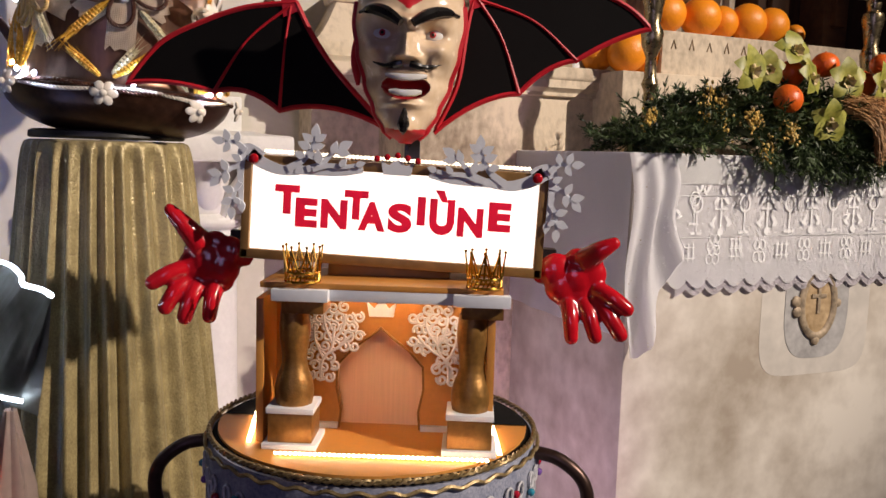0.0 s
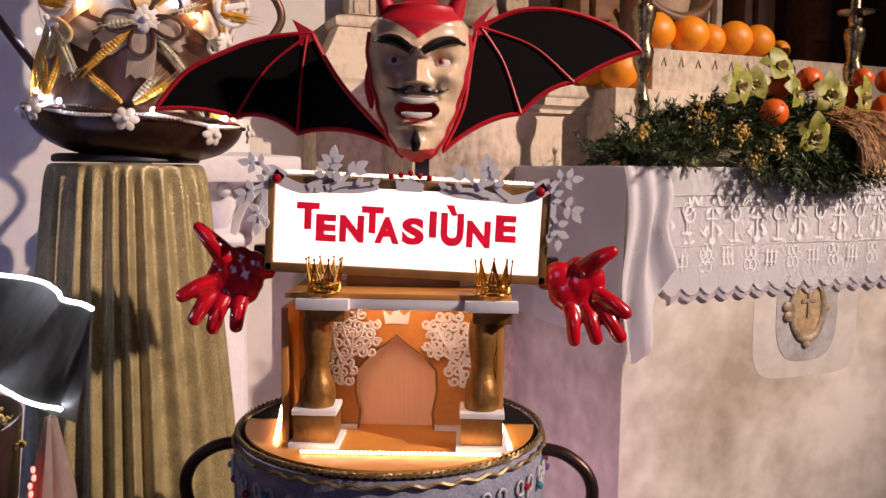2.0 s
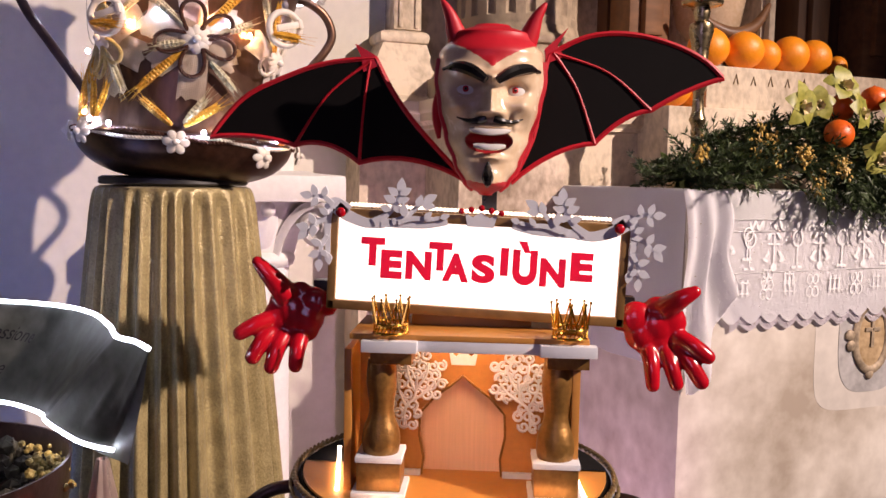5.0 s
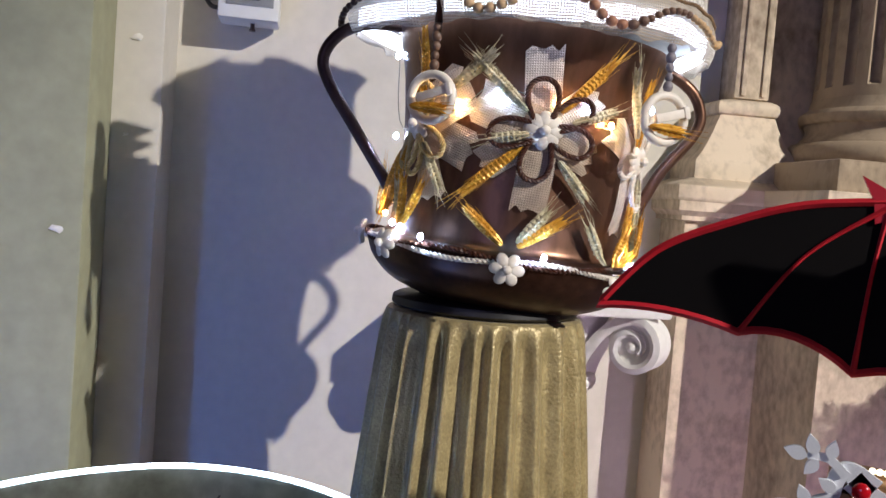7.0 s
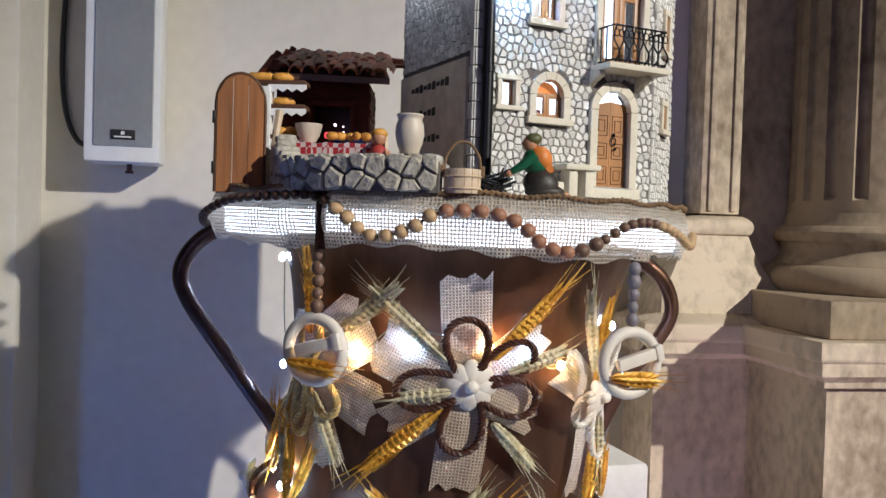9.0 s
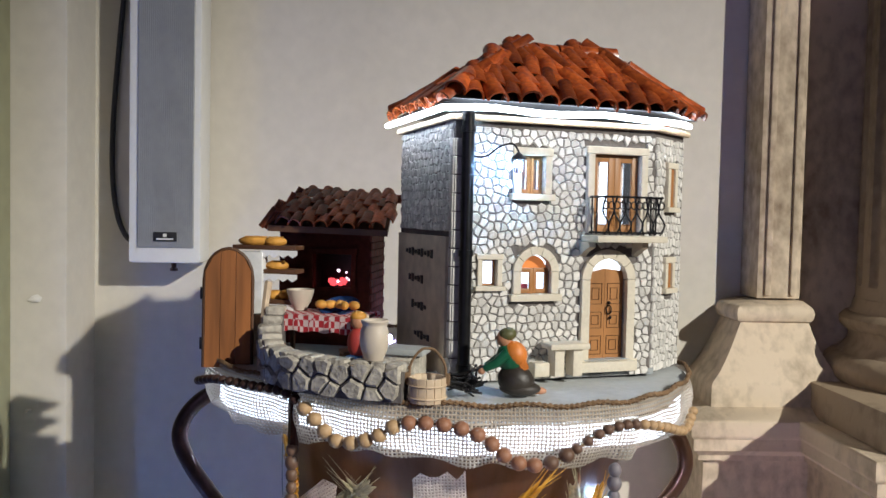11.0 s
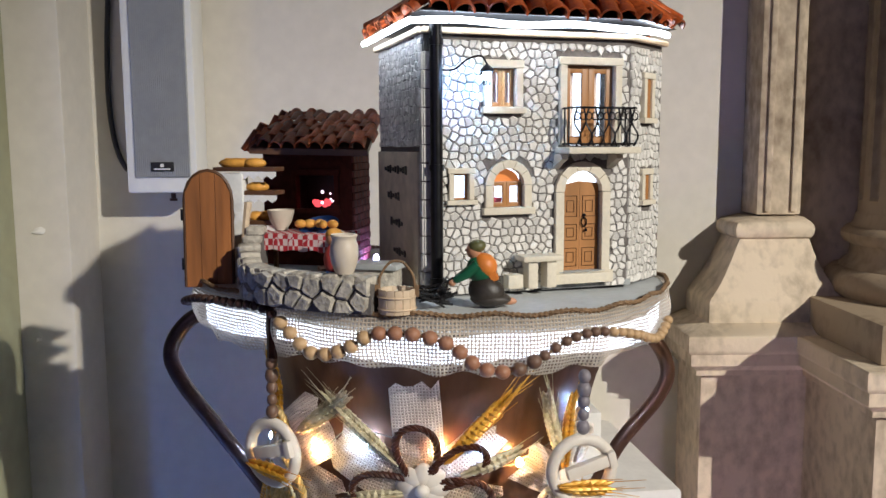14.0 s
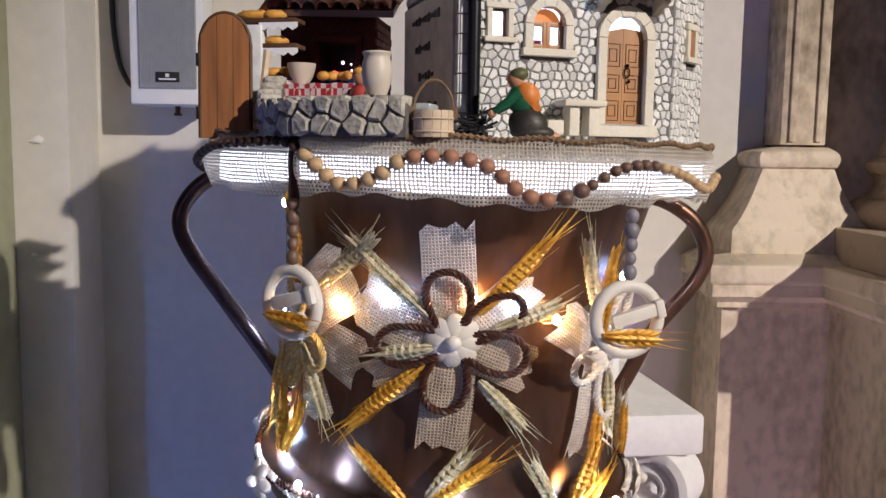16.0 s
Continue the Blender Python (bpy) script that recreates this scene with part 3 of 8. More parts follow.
part("screw", bm, IRON, spk)
bm = bmesh.new()
box(bm, 0.05, 0.03, 0.05, at(0, 0.045, 0.45), 0.002)
part("bracket", bm, IRON, spk)
bm = bmesh.new()
tube(bm, spline([(-0.045, 0.028, 0.03), (-0.075, 0.040, 0.035), (-0.096, 0.047, 0.09), (-0.100, 0.047, 0.20), (-0.085, 0.047, 0.40), (-0.06, 0.045, 0.62)], 8), 0.0042, 8)
part("cable", bm, BLACK, spk, "dark loose cable")

# ---- white plaster pedestal behind the vase ----
PLASTER_WHITE = mat("white_gypsum", (0.74, 0.72, 0.69), 0.7, var=0.07, scale=20, bump=0.12)
wp = thing("plaster_pedestal", "white plaster pedestal with a scrolled capital", "pedestal", pose(-0.540, 1.909, 0, 0, 0, 32))
bm = bmesh.new()
h = 0.158
loft(bm, [(-h + 0.003, h - 0.003, -h + 0.003, h - 0.003, 0.963), (-h, h, -h, h, 0.967), (-h, h, -h, h, 1.014), (-h + 0.002, h - 0.002, -h + 0.002, h - 0.002, 1.018), (-h + 0.008, h - 0.008, -h + 0.008, h - 0.008, 1.020), (-0.105, 0.105, -0.105, 0.105, 1.024), (-0.095, 0.095, -0.095, 0.095, 1.028)])
part("abacus", bm, PLASTER_WHITE, wp)
bm = bmesh.new()
box(bm, 0.150, 0.150, 0.075, at(0, 0.015, 1.0640), 0.004)
part("upper_block", bm, PLASTER_WHITE, wp)


def volute(turn):
    """A broad plaster band that rises from the neck and curls outward under the corner."""
    path = [Vector(p) for p in spline([(0.074, 0, 0.842), (0.086, 0, 0.878), (0.108, 0, 0.916), (0.136, 0, 0.944), (0.166, 0, 0.957)], 5)]
    for k in range(1, 40):
        a = math.pi / 2 - k / 39 * 2 * math.pi * 1.35
        r = 0.047 * (1 - 0.70 * k / 39)
        path.append(Vector((0.166 + r * math.cos(a), 0, 0.910 + r * math.sin(a))))
    bm, rings = bmesh.new(), []
    for k, p in enumerate(path):
        d = (path[min(k + 1, len(path) - 1)] - path[max(k - 1, 0)]).normalized()
        side = Vector((d.z, 0, -d.x))
        f = k / (len(path) - 1)
        half, thick = 0.036 - 0.010 * f, 0.0125 - 0.005 * f
        rings.append([bm.verts.new(p + side * t + Vector((0, w, 0))) for w, t in ((-half, -thick), (-half - 0.003, 0), (-half, thick * 0.7), (-half * 0.5, thick * 0.2), (half * 0.5, thick * 0.2), (half, thick * 0.7), (half + 0.003, 0), (half, -thick))])
    for a, b in zip(rings, rings[1:]):
        for q in range(8):
            bm.faces.new((a[q], a[(q + 1) % 8], b[(q + 1) % 8], b[q]))
    bm.faces.new(rings[0][::-1]), bm.faces.new(rings[-1])
    lathe(bm, [(0.001, -0.023), (0.040, -0.023), (0.042, -0.020), (0.042, 0.020), (0.040, 0.023), (0.001, 0.023)], 28, at(0.166, 0, 0.910) @ pose(0, 0, 0, 90, 0, 0))
    ball(bm, 1, at(0.166, 0, 0.910) @ Matrix.Diagonal((0.016, 0.032, 0.016, 1)), 14, 10)
    bmesh.ops.recalc_face_normals(bm, faces=bm.faces[:])
    part("volute", bm, PLASTER_WHITE, wp, "broad curled corner scroll", m=pose(0, 0, 0, 0, 0, turn))


for turn in (-135, -45, 45, 135):
    volute(turn)
for k in range(4):
    bm = bmesh.new()
    m = pose(0, 0, 0, 0, 0, 90 * k) @ at(0.086, 0, 0.905) @ pose(0, 0, 0, 0, 16, 0)
    ball(bm, 1, m @ Matrix.Diagonal((0.012, 0.030, 0.055, 1)), 14, 10)
    ball(bm, 0.016, m @ at(0.014, 0, 0.046), 12, 8)
    part("acanthus_leaf", bm, PLASTER_WHITE, wp, "moulded acanthus leaf")
bm = bmesh.new()
lathe(bm, [(0.001, 0.964), (0.115, 0.963), (0.102, 0.94), (0.085, 0.90), (0.078, 0.850), (0.088, 0.845), (0.093, 0.836), (0.093, 0.829), (0.088, 0.820), (0.080, 0.815), (0.078, 0.78), (0.082, 0.10), (0.11, 0.08), (0.115, 0.03), (0.13, 0.02), (0.13, 0.0), (0.001, 0.0)], 48)
part("shaft", bm, PLASTER_WHITE, wp)

# ---- draped stand and copper vase ----
bm = bmesh.new()
NF = 620
rng = random.Random(11)
ridges, a0 = [], 0.0
while a0 < 2 * math.pi - 0.10:
    ridges.append((a0, rng.uniform(0.55, 1.0), rng.uniform(-0.20, 0.20)))
    a0 += rng.choice((0.13, 0.17, 0.21, 0.26, 0.30)) * rng.uniform(0.9, 1.1)


def drape(a, z):
    """Rounded folds with narrow grooves between, that wander and deepen downwards."""
    low = min(1.0, max(0.0, (0.9935 - z) / 0.030)) ** 0.7
    fall = 0.995 - z
    best = []
    for c, w, lean in ridges:
        d = (a - c - lean * 0.22 * fall / 0.3 * min(1, fall * 2) + math.pi) % (2 * math.pi) - math.pi
        best.append((abs(d), w))
    best.sort()
    (d0, w0), (d1, w1) = best[0], best[1]
    t = d0 / (d0 + d1) * 2
    groove = 0.5 - 0.5 * math.cos(math.pi * min(1, t * 1.08))
    crest = 0.35 * (1 - w0) * (1 - t)
    return 1 - low * (0.122 + 0.06 * min(1, fall)) * (groove * (0.5 + 0.5 * (w0 + w1) / 2) + crest) + low * 0.012


DRAPE = [(0.001, 0.9985), (0.10, 0.9985), (0.138, 0.998), (0.1455, 0.9955), (0.149, 0.991), (0.1515, 0.984), (0.1535, 0.975), (0.1555, 0.963), (0.158, 0.945), (0.161, 0.92), (0.165, 0.89), (0.170, 0.85), (0.178, 0.78), (0.188, 0.69),
         (0.199, 0.59), (0.212, 0.47), (0.226, 0.33), (0.240, 0.16), (0.252, 0.0)]
stand = thing("draped_stand", "tall round stand draped in olive-gold cloth with deep folds", "stand", at(-0.535, 1.430, 0) @ Matrix.Diagonal((0.845, 0.845, 1, 1)))
lathe(bm, DRAPE[2:], NF, wave=drape)
part("hanging_cloth", bm, CLOTH_GOLD, stand)
bm = bmesh.new()
lathe(bm, DRAPE[:3], 96)
part("top_cloth", bm, CLOTH_GOLD, stand)

VASE = pose(-0.524, 1.440, 0.9995, 0, 4.0, 0)
vase = thing("copper_vase", "two-handled brown copper vase dressed with burlap, wheat and fairy lights", "vase", VASE)
PROF = [(0.090, 0.010), (0.112, 0.015), (0.142, 0.028), (0.163, 0.047), (0.1715, 0.063), (0.174, 0.074), (0.168, 0.080), (0.155, 0.084), (0.150, 0.092), (0.147, 0.13), (0.1455, 0.18), (0.149, 0.23),
        (0.156, 0.28), (0.165, 0.315), (0.170, 0.335)]


def radius(z):
    for (r0, z0), (r1, z1) in zip(PROF[7:], PROF[8:]):
        if z <= z1:
            return r0 + (r1 - r0) * max(0, (z - z0)) / (z1 - z0)
    return PROF[-1][0]


bm = bmesh.new()
lathe(bm, [tuple(p.xz) for p in spline([(r, 0, z) for r, z in PROF[7:]], 4)] + [(0.160, 0.335), (0.001, 0.33)], 96)
part("body", bm, COPPER, vase)
bm = bmesh.new()
lathe(bm, [(0.001, 0.010)] + PROF[:1] + [tuple(p.xz) for p in spline([(r, 0, z) for r, z in PROF[:8]], 4)] + [(0.140, 0.086)], 96)
part("bowl", bm, DARK_COPPER, vase, "dark copper bowl at the foot")
# black filler disc in place of the shade between bowl and stand
bm = bmesh.new()
lathe(bm, [(0.001, 0.0), (0.116, 0.0), (0.119, 0.003), (0.118, 0.011), (0.112, 0.014), (0.001, 0.014)], 72)
part("foot_ring", bm, BLACK, vase, "black disc standing for the shade under the bowl", m=pose(-0.011, -0.010, 0, 0, -4.0, 0))
for s, out in ((-1, 1.03), (1, 0.94)):
    bm = bmesh.new()
    line = [(s * x * (out if x > 0.17 else 1), 0.0, z) for x, z in ((0.160, 0.332), (0.200, 0.330), (0.234, 0.312), (0.250, 0.282), (0.240, 0.252), (0.205, 0.205), (0.168, 0.150), (0.146, 0.118))]
    tube(bm, spline(line, 7), 0.0075, 14)
    # left handle takes the darker metal, its shade put into the colour
    part("handle", bm, IRON if s < 0 else COPPER, vase, "bent copper carrying handle", m=pose(0, 0, 0, 0, 0, 27))

# cloth, straw and cord that lie on the vase
def weave(name, colour, scale, gap, thin=0.22):
    m = bpy.data.materials.new(name)
    m.use_nodes = True
    nt = m.node_tree
    N, L = nt.nodes.new, nt.links.new
    p = nt.nodes["Principled BSDF"]
    uv = N("ShaderNodeUVMap")
    wx, wy = N("ShaderNodeTexWave"), N("ShaderNodeTexWave")
    wx.bands_direction, wy.bands_direction = "X", "Y"
    for w in (wx, wy):
        w.inputs["Scale"].default_value, w.inputs["Distortion"].default_value, w.inputs["Detail Scale"].default_value = scale, 1.2, 2.0
        L(uv.outputs[0], w.inputs["Vector"])
    mx, gt, nz, mixc = N("ShaderNodeMath"), N("ShaderNodeMath"), N("ShaderNodeTexNoise"), N("ShaderNodeMix")
    mx.operation, gt.operation, gt.inputs[1].default_value = "MAXIMUM", "GREATER_THAN", gap
    L(wx.outputs["Fac"], mx.inputs[0]), L(wy.outputs["Fac"], mx.inputs[1]), L(mx.outputs[0], gt.inputs[0])
    L(gt.outputs[0], p.inputs["Alpha"])
    nz.inputs["Scale"].default_value = 60
    L(uv.outputs[0], nz.inputs["Vector"])
    mixc.data_type = "RGBA"
    L(nz.outputs["Fac"], mixc.inputs[0])
    mixc.inputs[6].default_value, mixc.inputs[7].default_value = (*[c * 0.6 for c in colour], 1), (*[min(1, c * 1.3) for c in colour], 1)
    L(mixc.outputs[2], p.inputs["Base Color"])
    p.inputs["Roughness"].default_value = 0.9
    bp = N("ShaderNodeBump")
    bp.inputs["Strength"].default_value, bp.inputs["Distance"].default_value = 0.8, 0.001
    L(mx.outputs[0], bp.inputs["Height"]), L(bp.outputs[0], p.inputs["Normal"])
    tr, ms = N("ShaderNodeBsdfTranslucent"), N("ShaderNodeMixShader")
    tr.inputs[0].default_value = (*colour, 1)
    ms.inputs[0].default_value = thin
    holes, ms2 = N("ShaderNodeBsdfTransparent"), N("ShaderNodeMixShader")
    L(p.outputs[0], ms.inputs[1]), L(tr.outputs[0], ms.inputs[2])
    L(gt.outputs[0], ms2.inputs[0]), L(holes.outputs[0], ms2.inputs[1]), L(ms.outputs[0], ms2.inputs[2])
    nt.links.remove(p.inputs["Alpha"].links[0])
    L(ms2.outputs[0], nt.nodes["Material Output"].inputs[0])
    return m


BURLAP = weave("burlap", (0.54, 0.43, 0.33), 120, 0.20)
BURLAP_PALE = weave("pale_burlap", (0.72, 0.62, 0.56), 120, 0.17)
SKIRT = weave("lit_burlap_skirt", (0.46, 0.39, 0.31), 108, 0.42, 0.19)
CORD_BROWN = mat("brown_cord", (0.052, 0.017, 0.008), 0.45, var=0.3, scale=80, bump=0.15, spec=0.25)
CORD_GOLD = mat("gold_cream_cord", (0.50, 0.36, 0.14), 0.45, var=0.25, scale=80, bump=0.2)
CORD_WHITE = mat("white_cord", (0.66, 0.60, 0.52), 0.55, var=0.15, scale=80, bump=0.2)
WHEAT_GOLD = mat("gilded_wheat", (0.62, 0.27, 0.015), 0.38, var=0.3, scale=90, bump=0.2, metal=0.25, second=(0.80, 0.44, 0.05))
WHEAT_PALE = mat("dry_wheat", (0.42, 0.36, 0.20), 0.6, var=0.3, scale=90, bump=0.2, second=(0.62, 0.55, 0.36))
CLAY = mat("salt_dough", (0.70, 0.64, 0.56), 0.55, var=0.08, scale=40, bump=0.15)
PALE_WOOD = mat("pale_turned_wood", (0.62, 0.48, 0.33), 0.5, var=0.15, scale=60, bump=0.1)
BULB_WARM = mat("warm_fairy_bulb", (1, 0.8, 0.5), 0.3, glow=380, glow_colour=(1.0, 0.58, 0.20), var=0.01, bump=0)
BULB_COOL = mat("cool_fairy_bulb", (0.9, 0.95, 1), 0.3, glow=520, glow_colour=(0.45, 0.66, 1.0), var=0.01, bump=0)


def wrap(bm, deg, z0, lift=0.0, on=radius):
    """Lays a flat piece, drawn in x and z, on the vase at an angle and height."""
    for v in bm.verts:
        x, y, z = v.co
        r = on(z0 + z)
        a = radians(deg) + x / r
        v.co = ((r + lift - y) * math.cos(a), (r + lift - y) * math.sin(a), z0 + z)


def strip(bm, length, width, ang, sag=0.0, x0=0.0, z0=0.0, nx=6, nl=14):
    """A ribbon of cloth that starts at x0, z0 and runs out at an angle, frayed at its end; with its own uv."""
    uv = bm.loops.layers.uv.verify()
    c, s = math.cos(radians(ang)), math.sin(radians(ang))
    rows, seen = [], {}
    for j in range(nl + 1):
        t = j / nl
        row = []
        for i in range(nx + 1):
            w = (i / nx - 0.5) * width * (1 + 0.10 * t)
            l = length * t + (0.004 * math.sin(i * 2.7 + length * 90) if j == nl else 0)
            x, z = x0 + l * c - w * s, z0 + l * s + w * c
            v = bm.verts.new((x, -(0.0015 + sag * math.sin(math.pi * t) + 0.0018 * math.sin(w * 260 + t * 6)), z))
            seen[v] = (l, w)
            row.append(v)
        rows.append(row)
    for a, b in zip(rows, rows[1:]):
        for i in range(nx):
            f = bm.faces.new((a[i], a[i + 1], b[i + 1], b[i]))
            for lp in f.loops:
                lp[uv].uv = seen[lp.vert]


def twist(bm, pts, r, strands=2, pitch=0.010, closed=False, n=5):
    """A twisted cord along a line."""
    pts = [Vector(p) for p in pts]
    fine = [pts[0]]
    total = 0
    dist = [0]
    for p in pts[1:]:
        total += (p - fine[-1]).length
        fine.append(p)
        dist.append(total)
    for k in range(strands):
        line, side = [], None
        for i, p in enumerate(fine):
            d = (fine[min(i + 1, len(fine) - 1)] - fine[max(i - 1, 0)]).normalized()
            if side is None:
                side = d.cross(Vector((0, 1, 0)) if abs(d.y) < 0.9 else Vector((1, 0, 0))).normalized()
            side = (side - d * side.dot(d)).normalized()
            up = d.cross(side)
            a = 2 * math.pi * (dist[i] / pitch + k / strands)
            line.append(p + side * (r * 0.55 * math.cos(a)) + up * (r * 0.55 * math.sin(a)))
        tube(bm, line, r * 0.62, n)


def loop_line(length, width, ang, n=40, y=-0.006):
    c, s = math.cos(radians(ang)), math.sin(radians(ang))
    out = []
    for i in range(n + 1):
        t = 2 * math.pi * i / n
        l = length * (1 - math.cos(t)) / 2
        w = width / 2 * math.sin(t) * (0.45 + 0.55 * l / length) * 1.15
        out.append((l * c - w * s, y - 0.005 * math.sin(t / 2), l * s + w * c))
    return out


def ear(bm, length, ang, awn=0.028, stalk=0.0, x0=0.0, z0=0.0, fat=0.0058, seed=1):
    """A wheat ear: paired grains on a stem and long awns."""
    rg = random.Random(seed)
    c, s = math.cos(radians(ang)), math.sin(radians(ang))

    def place(l, w, y):
        return Vector((x0 + l * c - w * s, y, z0 + l * s + w * c))
    if stalk:
        tube(bm, [place(-stalk, 0.002, -0.003), place(0, 0, -0.004)], 0.0009, 5)
    tube(bm, [place(0, 0, -0.004), place(length, 0, -0.005)], 0.0010, 5)
    n = max(6, int(length / 0.0052))
    for i in range(n):
        l = length * i / n
        for side in (-1, 0, 1):
            sc = math.sin(math.pi * (0.18 + 0.70 * i / n)) * (1.0 if side else 0.9)
            a, b = place(l, side * 0.0014, -0.005 - (0.0025 if not side else 0)), place(l + 0.0105, side * (0.0042 * sc + 0.001), -0.006 - (0.0035 if not side else 0))
            tube(bm, [a, a.lerp(b, 0.45), b], [0.0006, fat * 0.62 * sc, 0.0005], 6, caps=False)
            if i > 1 and rg.random() < 0.45:
                sp = side * 0.22 + rg.uniform(-0.12, 0.12)
                e = place(l + 0.010 + awn * rg.uniform(0.6, 1.1), side * 0.004 + awn * sp * 0.55, -0.007 - awn * 0.10 * rg.random())
                tube(bm, [b, e], [0.00042, 0.0002], 3, caps=False)


def dough_flower(bm, r, petals=8):
    """A modelled flower with cupped petals and a bead heart."""
    for i in range(petals):
        a = 2 * math.pi * i / petals
        m = pose(0, 0, 0, 0, -math.degrees(a), 0) @ at(r * 0.60, -0.006, 0) @ pose(0, 0, 0, 0, 0, 20) @ Matrix.Diagonal((1.12, 0.34, 0.86, 1))
        ball(bm, r * 0.39, m, 12, 8)
    ball(bm, r * 0.26, at(0, -0.012, 0), 10, 8)
    ball(bm, r * 0.34, at(0, -0.003, 0) @ Matrix.Diagonal((1, 0.4, 1, 1)), 10, 8)


def piece(name, builder, material, deg, z, lift=0.0, label="", on=radius):
    bm = bmesh.new()
    builder(bm)
    wrap(bm, deg, z, lift, on)
    return part(name, bm, material, vase, label)


def bow(deg, z, loops, ribbons, ears, cord, size=0.0125, seed=3):
    for k, (ang, ln, wd, mtl) in enumerate(ribbons):
        piece("burlap_ribbon", lambda b: strip(b, ln, wd, ang, 0.006 if k % 2 else 0.003), mtl, deg, z, 0.001 + 0.0007 * k, "frayed burlap ribbon")
    for k, (ang, ln, x0, z0, mtl) in enumerate(ears):
        piece("wheat_ear", lambda b: ear(b, ln * 1.22, ang, x0=x0, z0=z0, seed=seed + k), mtl, deg, z, 0.006 + 0.0008 * k, "gilded wheat ear" if mtl is WHEAT_GOLD else "pale dry wheat ear")
    for ang, ln, wd in loops:
        piece("cord_loop", lambda b: twist(b, loop_line(ln * 1.16, wd * 1.16, ang, 150), 0.0028, 3, 0.0120), cord, deg, z, 0.005, "looped twisted cord")
    piece("dough_flower", lambda b: dough_flower(b, size * 1.7), CLAY, deg, z, 0.008, "cream modelled flower")


bow(-67.5, 0.222,
    [(100, 0.047, 0.030), (38, 0.048, 0.027), (-14, 0.046, 0.030), (-96, 0.048, 0.030), (192, 0.047, 0.030)],
    [(98, 0.088, 0.038, BURLAP_PALE), (42, 0.074, 0.032, BURLAP_PALE), (-22, 0.066, 0.036, BURLAP), (-92, 0.088, 0.036, BURLAP), (218, 0.074, 0.034, BURLAP), (162, 0.078, 0.044, BURLAP)],
    [(52, 0.064, 0.015, 0.022, WHEAT_GOLD), (226, 0.066, -0.018, -0.020, WHEAT_GOLD), (140, 0.066, -0.018, 0.018, WHEAT_PALE), (-46, 0.040, 0.020, -0.030, WHEAT_PALE), (24, 0.040, 0.028, 0.012, WHEAT_PALE), (196, 0.032, -0.014, -0.006, WHEAT_PALE)],
    CORD_BROWN, 0.0125)
bow(-124, 0.214,
    [(70, 0.042, 0.024), (-38, 0.044, 0.026), (-88, 0.050, 0.022), (-105, 0.046, 0.022)],
    [(-72, 0.086, 0.036, BURLAP), (38, 0.080, 0.052, BURLAP_PALE), (-20, 0.074, 0.042, BURLAP), (110, 0.050, 0.032, BURLAP_PALE)],
    [(86, 0.060, 0.006, 0.030, WHEAT_GOLD), (-58, 0.048, 0.012, -0.020, WHEAT_PALE), (-112, 0.070, -0.012, -0.024, WHEAT_GOLD), (-124, 0.060, -0.022, -0.030, WHEAT_GOLD), (40, 0.060, 0.040, 0.034, WHEAT_PALE)],
    CORD_GOLD, 0.0115, 40)
bow(-15, 0.208,
    [(80, 0.046, 0.024), (-82, 0.050, 0.022), (200, 0.036, 0.024)],
    [(150, 0.060, 0.034, BURLAP_PALE), (-100, 0.090, 0.030, BURLAP_PALE), (60, 0.050, 0.034, BURLAP)],
    [(100, 0.060, -0.008, 0.015, WHEAT_GOLD), (118, 0.066, -0.016, 0.024, WHEAT_PALE), (-96, 0.060, 0.0, -0.040, WHEAT_GOLD), (-80, 0.040, 0.010, -0.020, WHEAT_PALE)],
    CORD_WHITE, 0.0115, 80)
BOWL = lambda z: 0.174
for deg, z, gold, pale in ((-74, 0.075, (140, 40), (56,)), (-124, 0.079, (96, 70), (112,)), (-31, 0.063, (60, 20), (120,)), (-168, 0.080, (80, 100), (60, 120)), (20, 0.072, (110, 60), (80, 96))):
    piece("dough_flower", lambda b: dough_flower(b, 0.0185, 6), CLAY, deg, z - 0.006, 0.006, "cream modelled flower on the bowl rim", BOWL)
    for k, ang in enumerate(gold):
        piece("wheat_ear", lambda b: ear(b, 0.052, ang, x0=0.010 * math.cos(radians(ang)), z0=0.012, seed=int(ang) + 5), WHEAT_GOLD, deg, z + 0.006, 0.012 - 0.002 * k, "gilded wheat ear")
    for k, ang in enumerate(pale):
        piece("wheat_ear", lambda b: ear(b, 0.046, ang, 0.020, x0=0.012 * math.cos(radians(ang)), z0=0.016, seed=int(ang) + 9), WHEAT_PALE, deg, z + 0.006, 0.010, "pale dry wheat ear")

# twisted cord round the bowl, brown and white by turns
for k, mtl in enumerate((CORD_BROWN, CORD_WHITE)):
    bm = bmesh.new()
    pts = []
    for i in range(361):
        a = 2 * math.pi * i / 360
        pts.append((0.1758 * math.cos(a), 0.1758 * math.sin(a), 0.0775 + (0.004 if k else -0.004) * math.sin(5 * a + 0.6) - 0.003 * k))
    twist(bm, pts, 0.0032, 2, 0.011)
    part("rim_cord", bm, mtl, vase, "twisted cord round the bowl rim")

# fairy lights on a thin wire
bulb_bm = bmesh.new()
ball(bulb_bm, 0.0030, Matrix.Diagonal((1, 1, 1.3, 1)), 10, 8)
warm = part("fairy_bulb", bulb_bm, BULB_WARM, vase, "glowing warm fairy bulb", m=at(0, 0, 0.2))
bulb_bm = bmesh.new()
ball(bulb_bm, 0.0030, Matrix.Diagonal((1, 1, 1.3, 1)), 10, 8)
cool = part("fairy_bulb", bulb_bm, BULB_COOL, vase, "glowing cool fairy bulb", m=at(0, 0, 0.2))


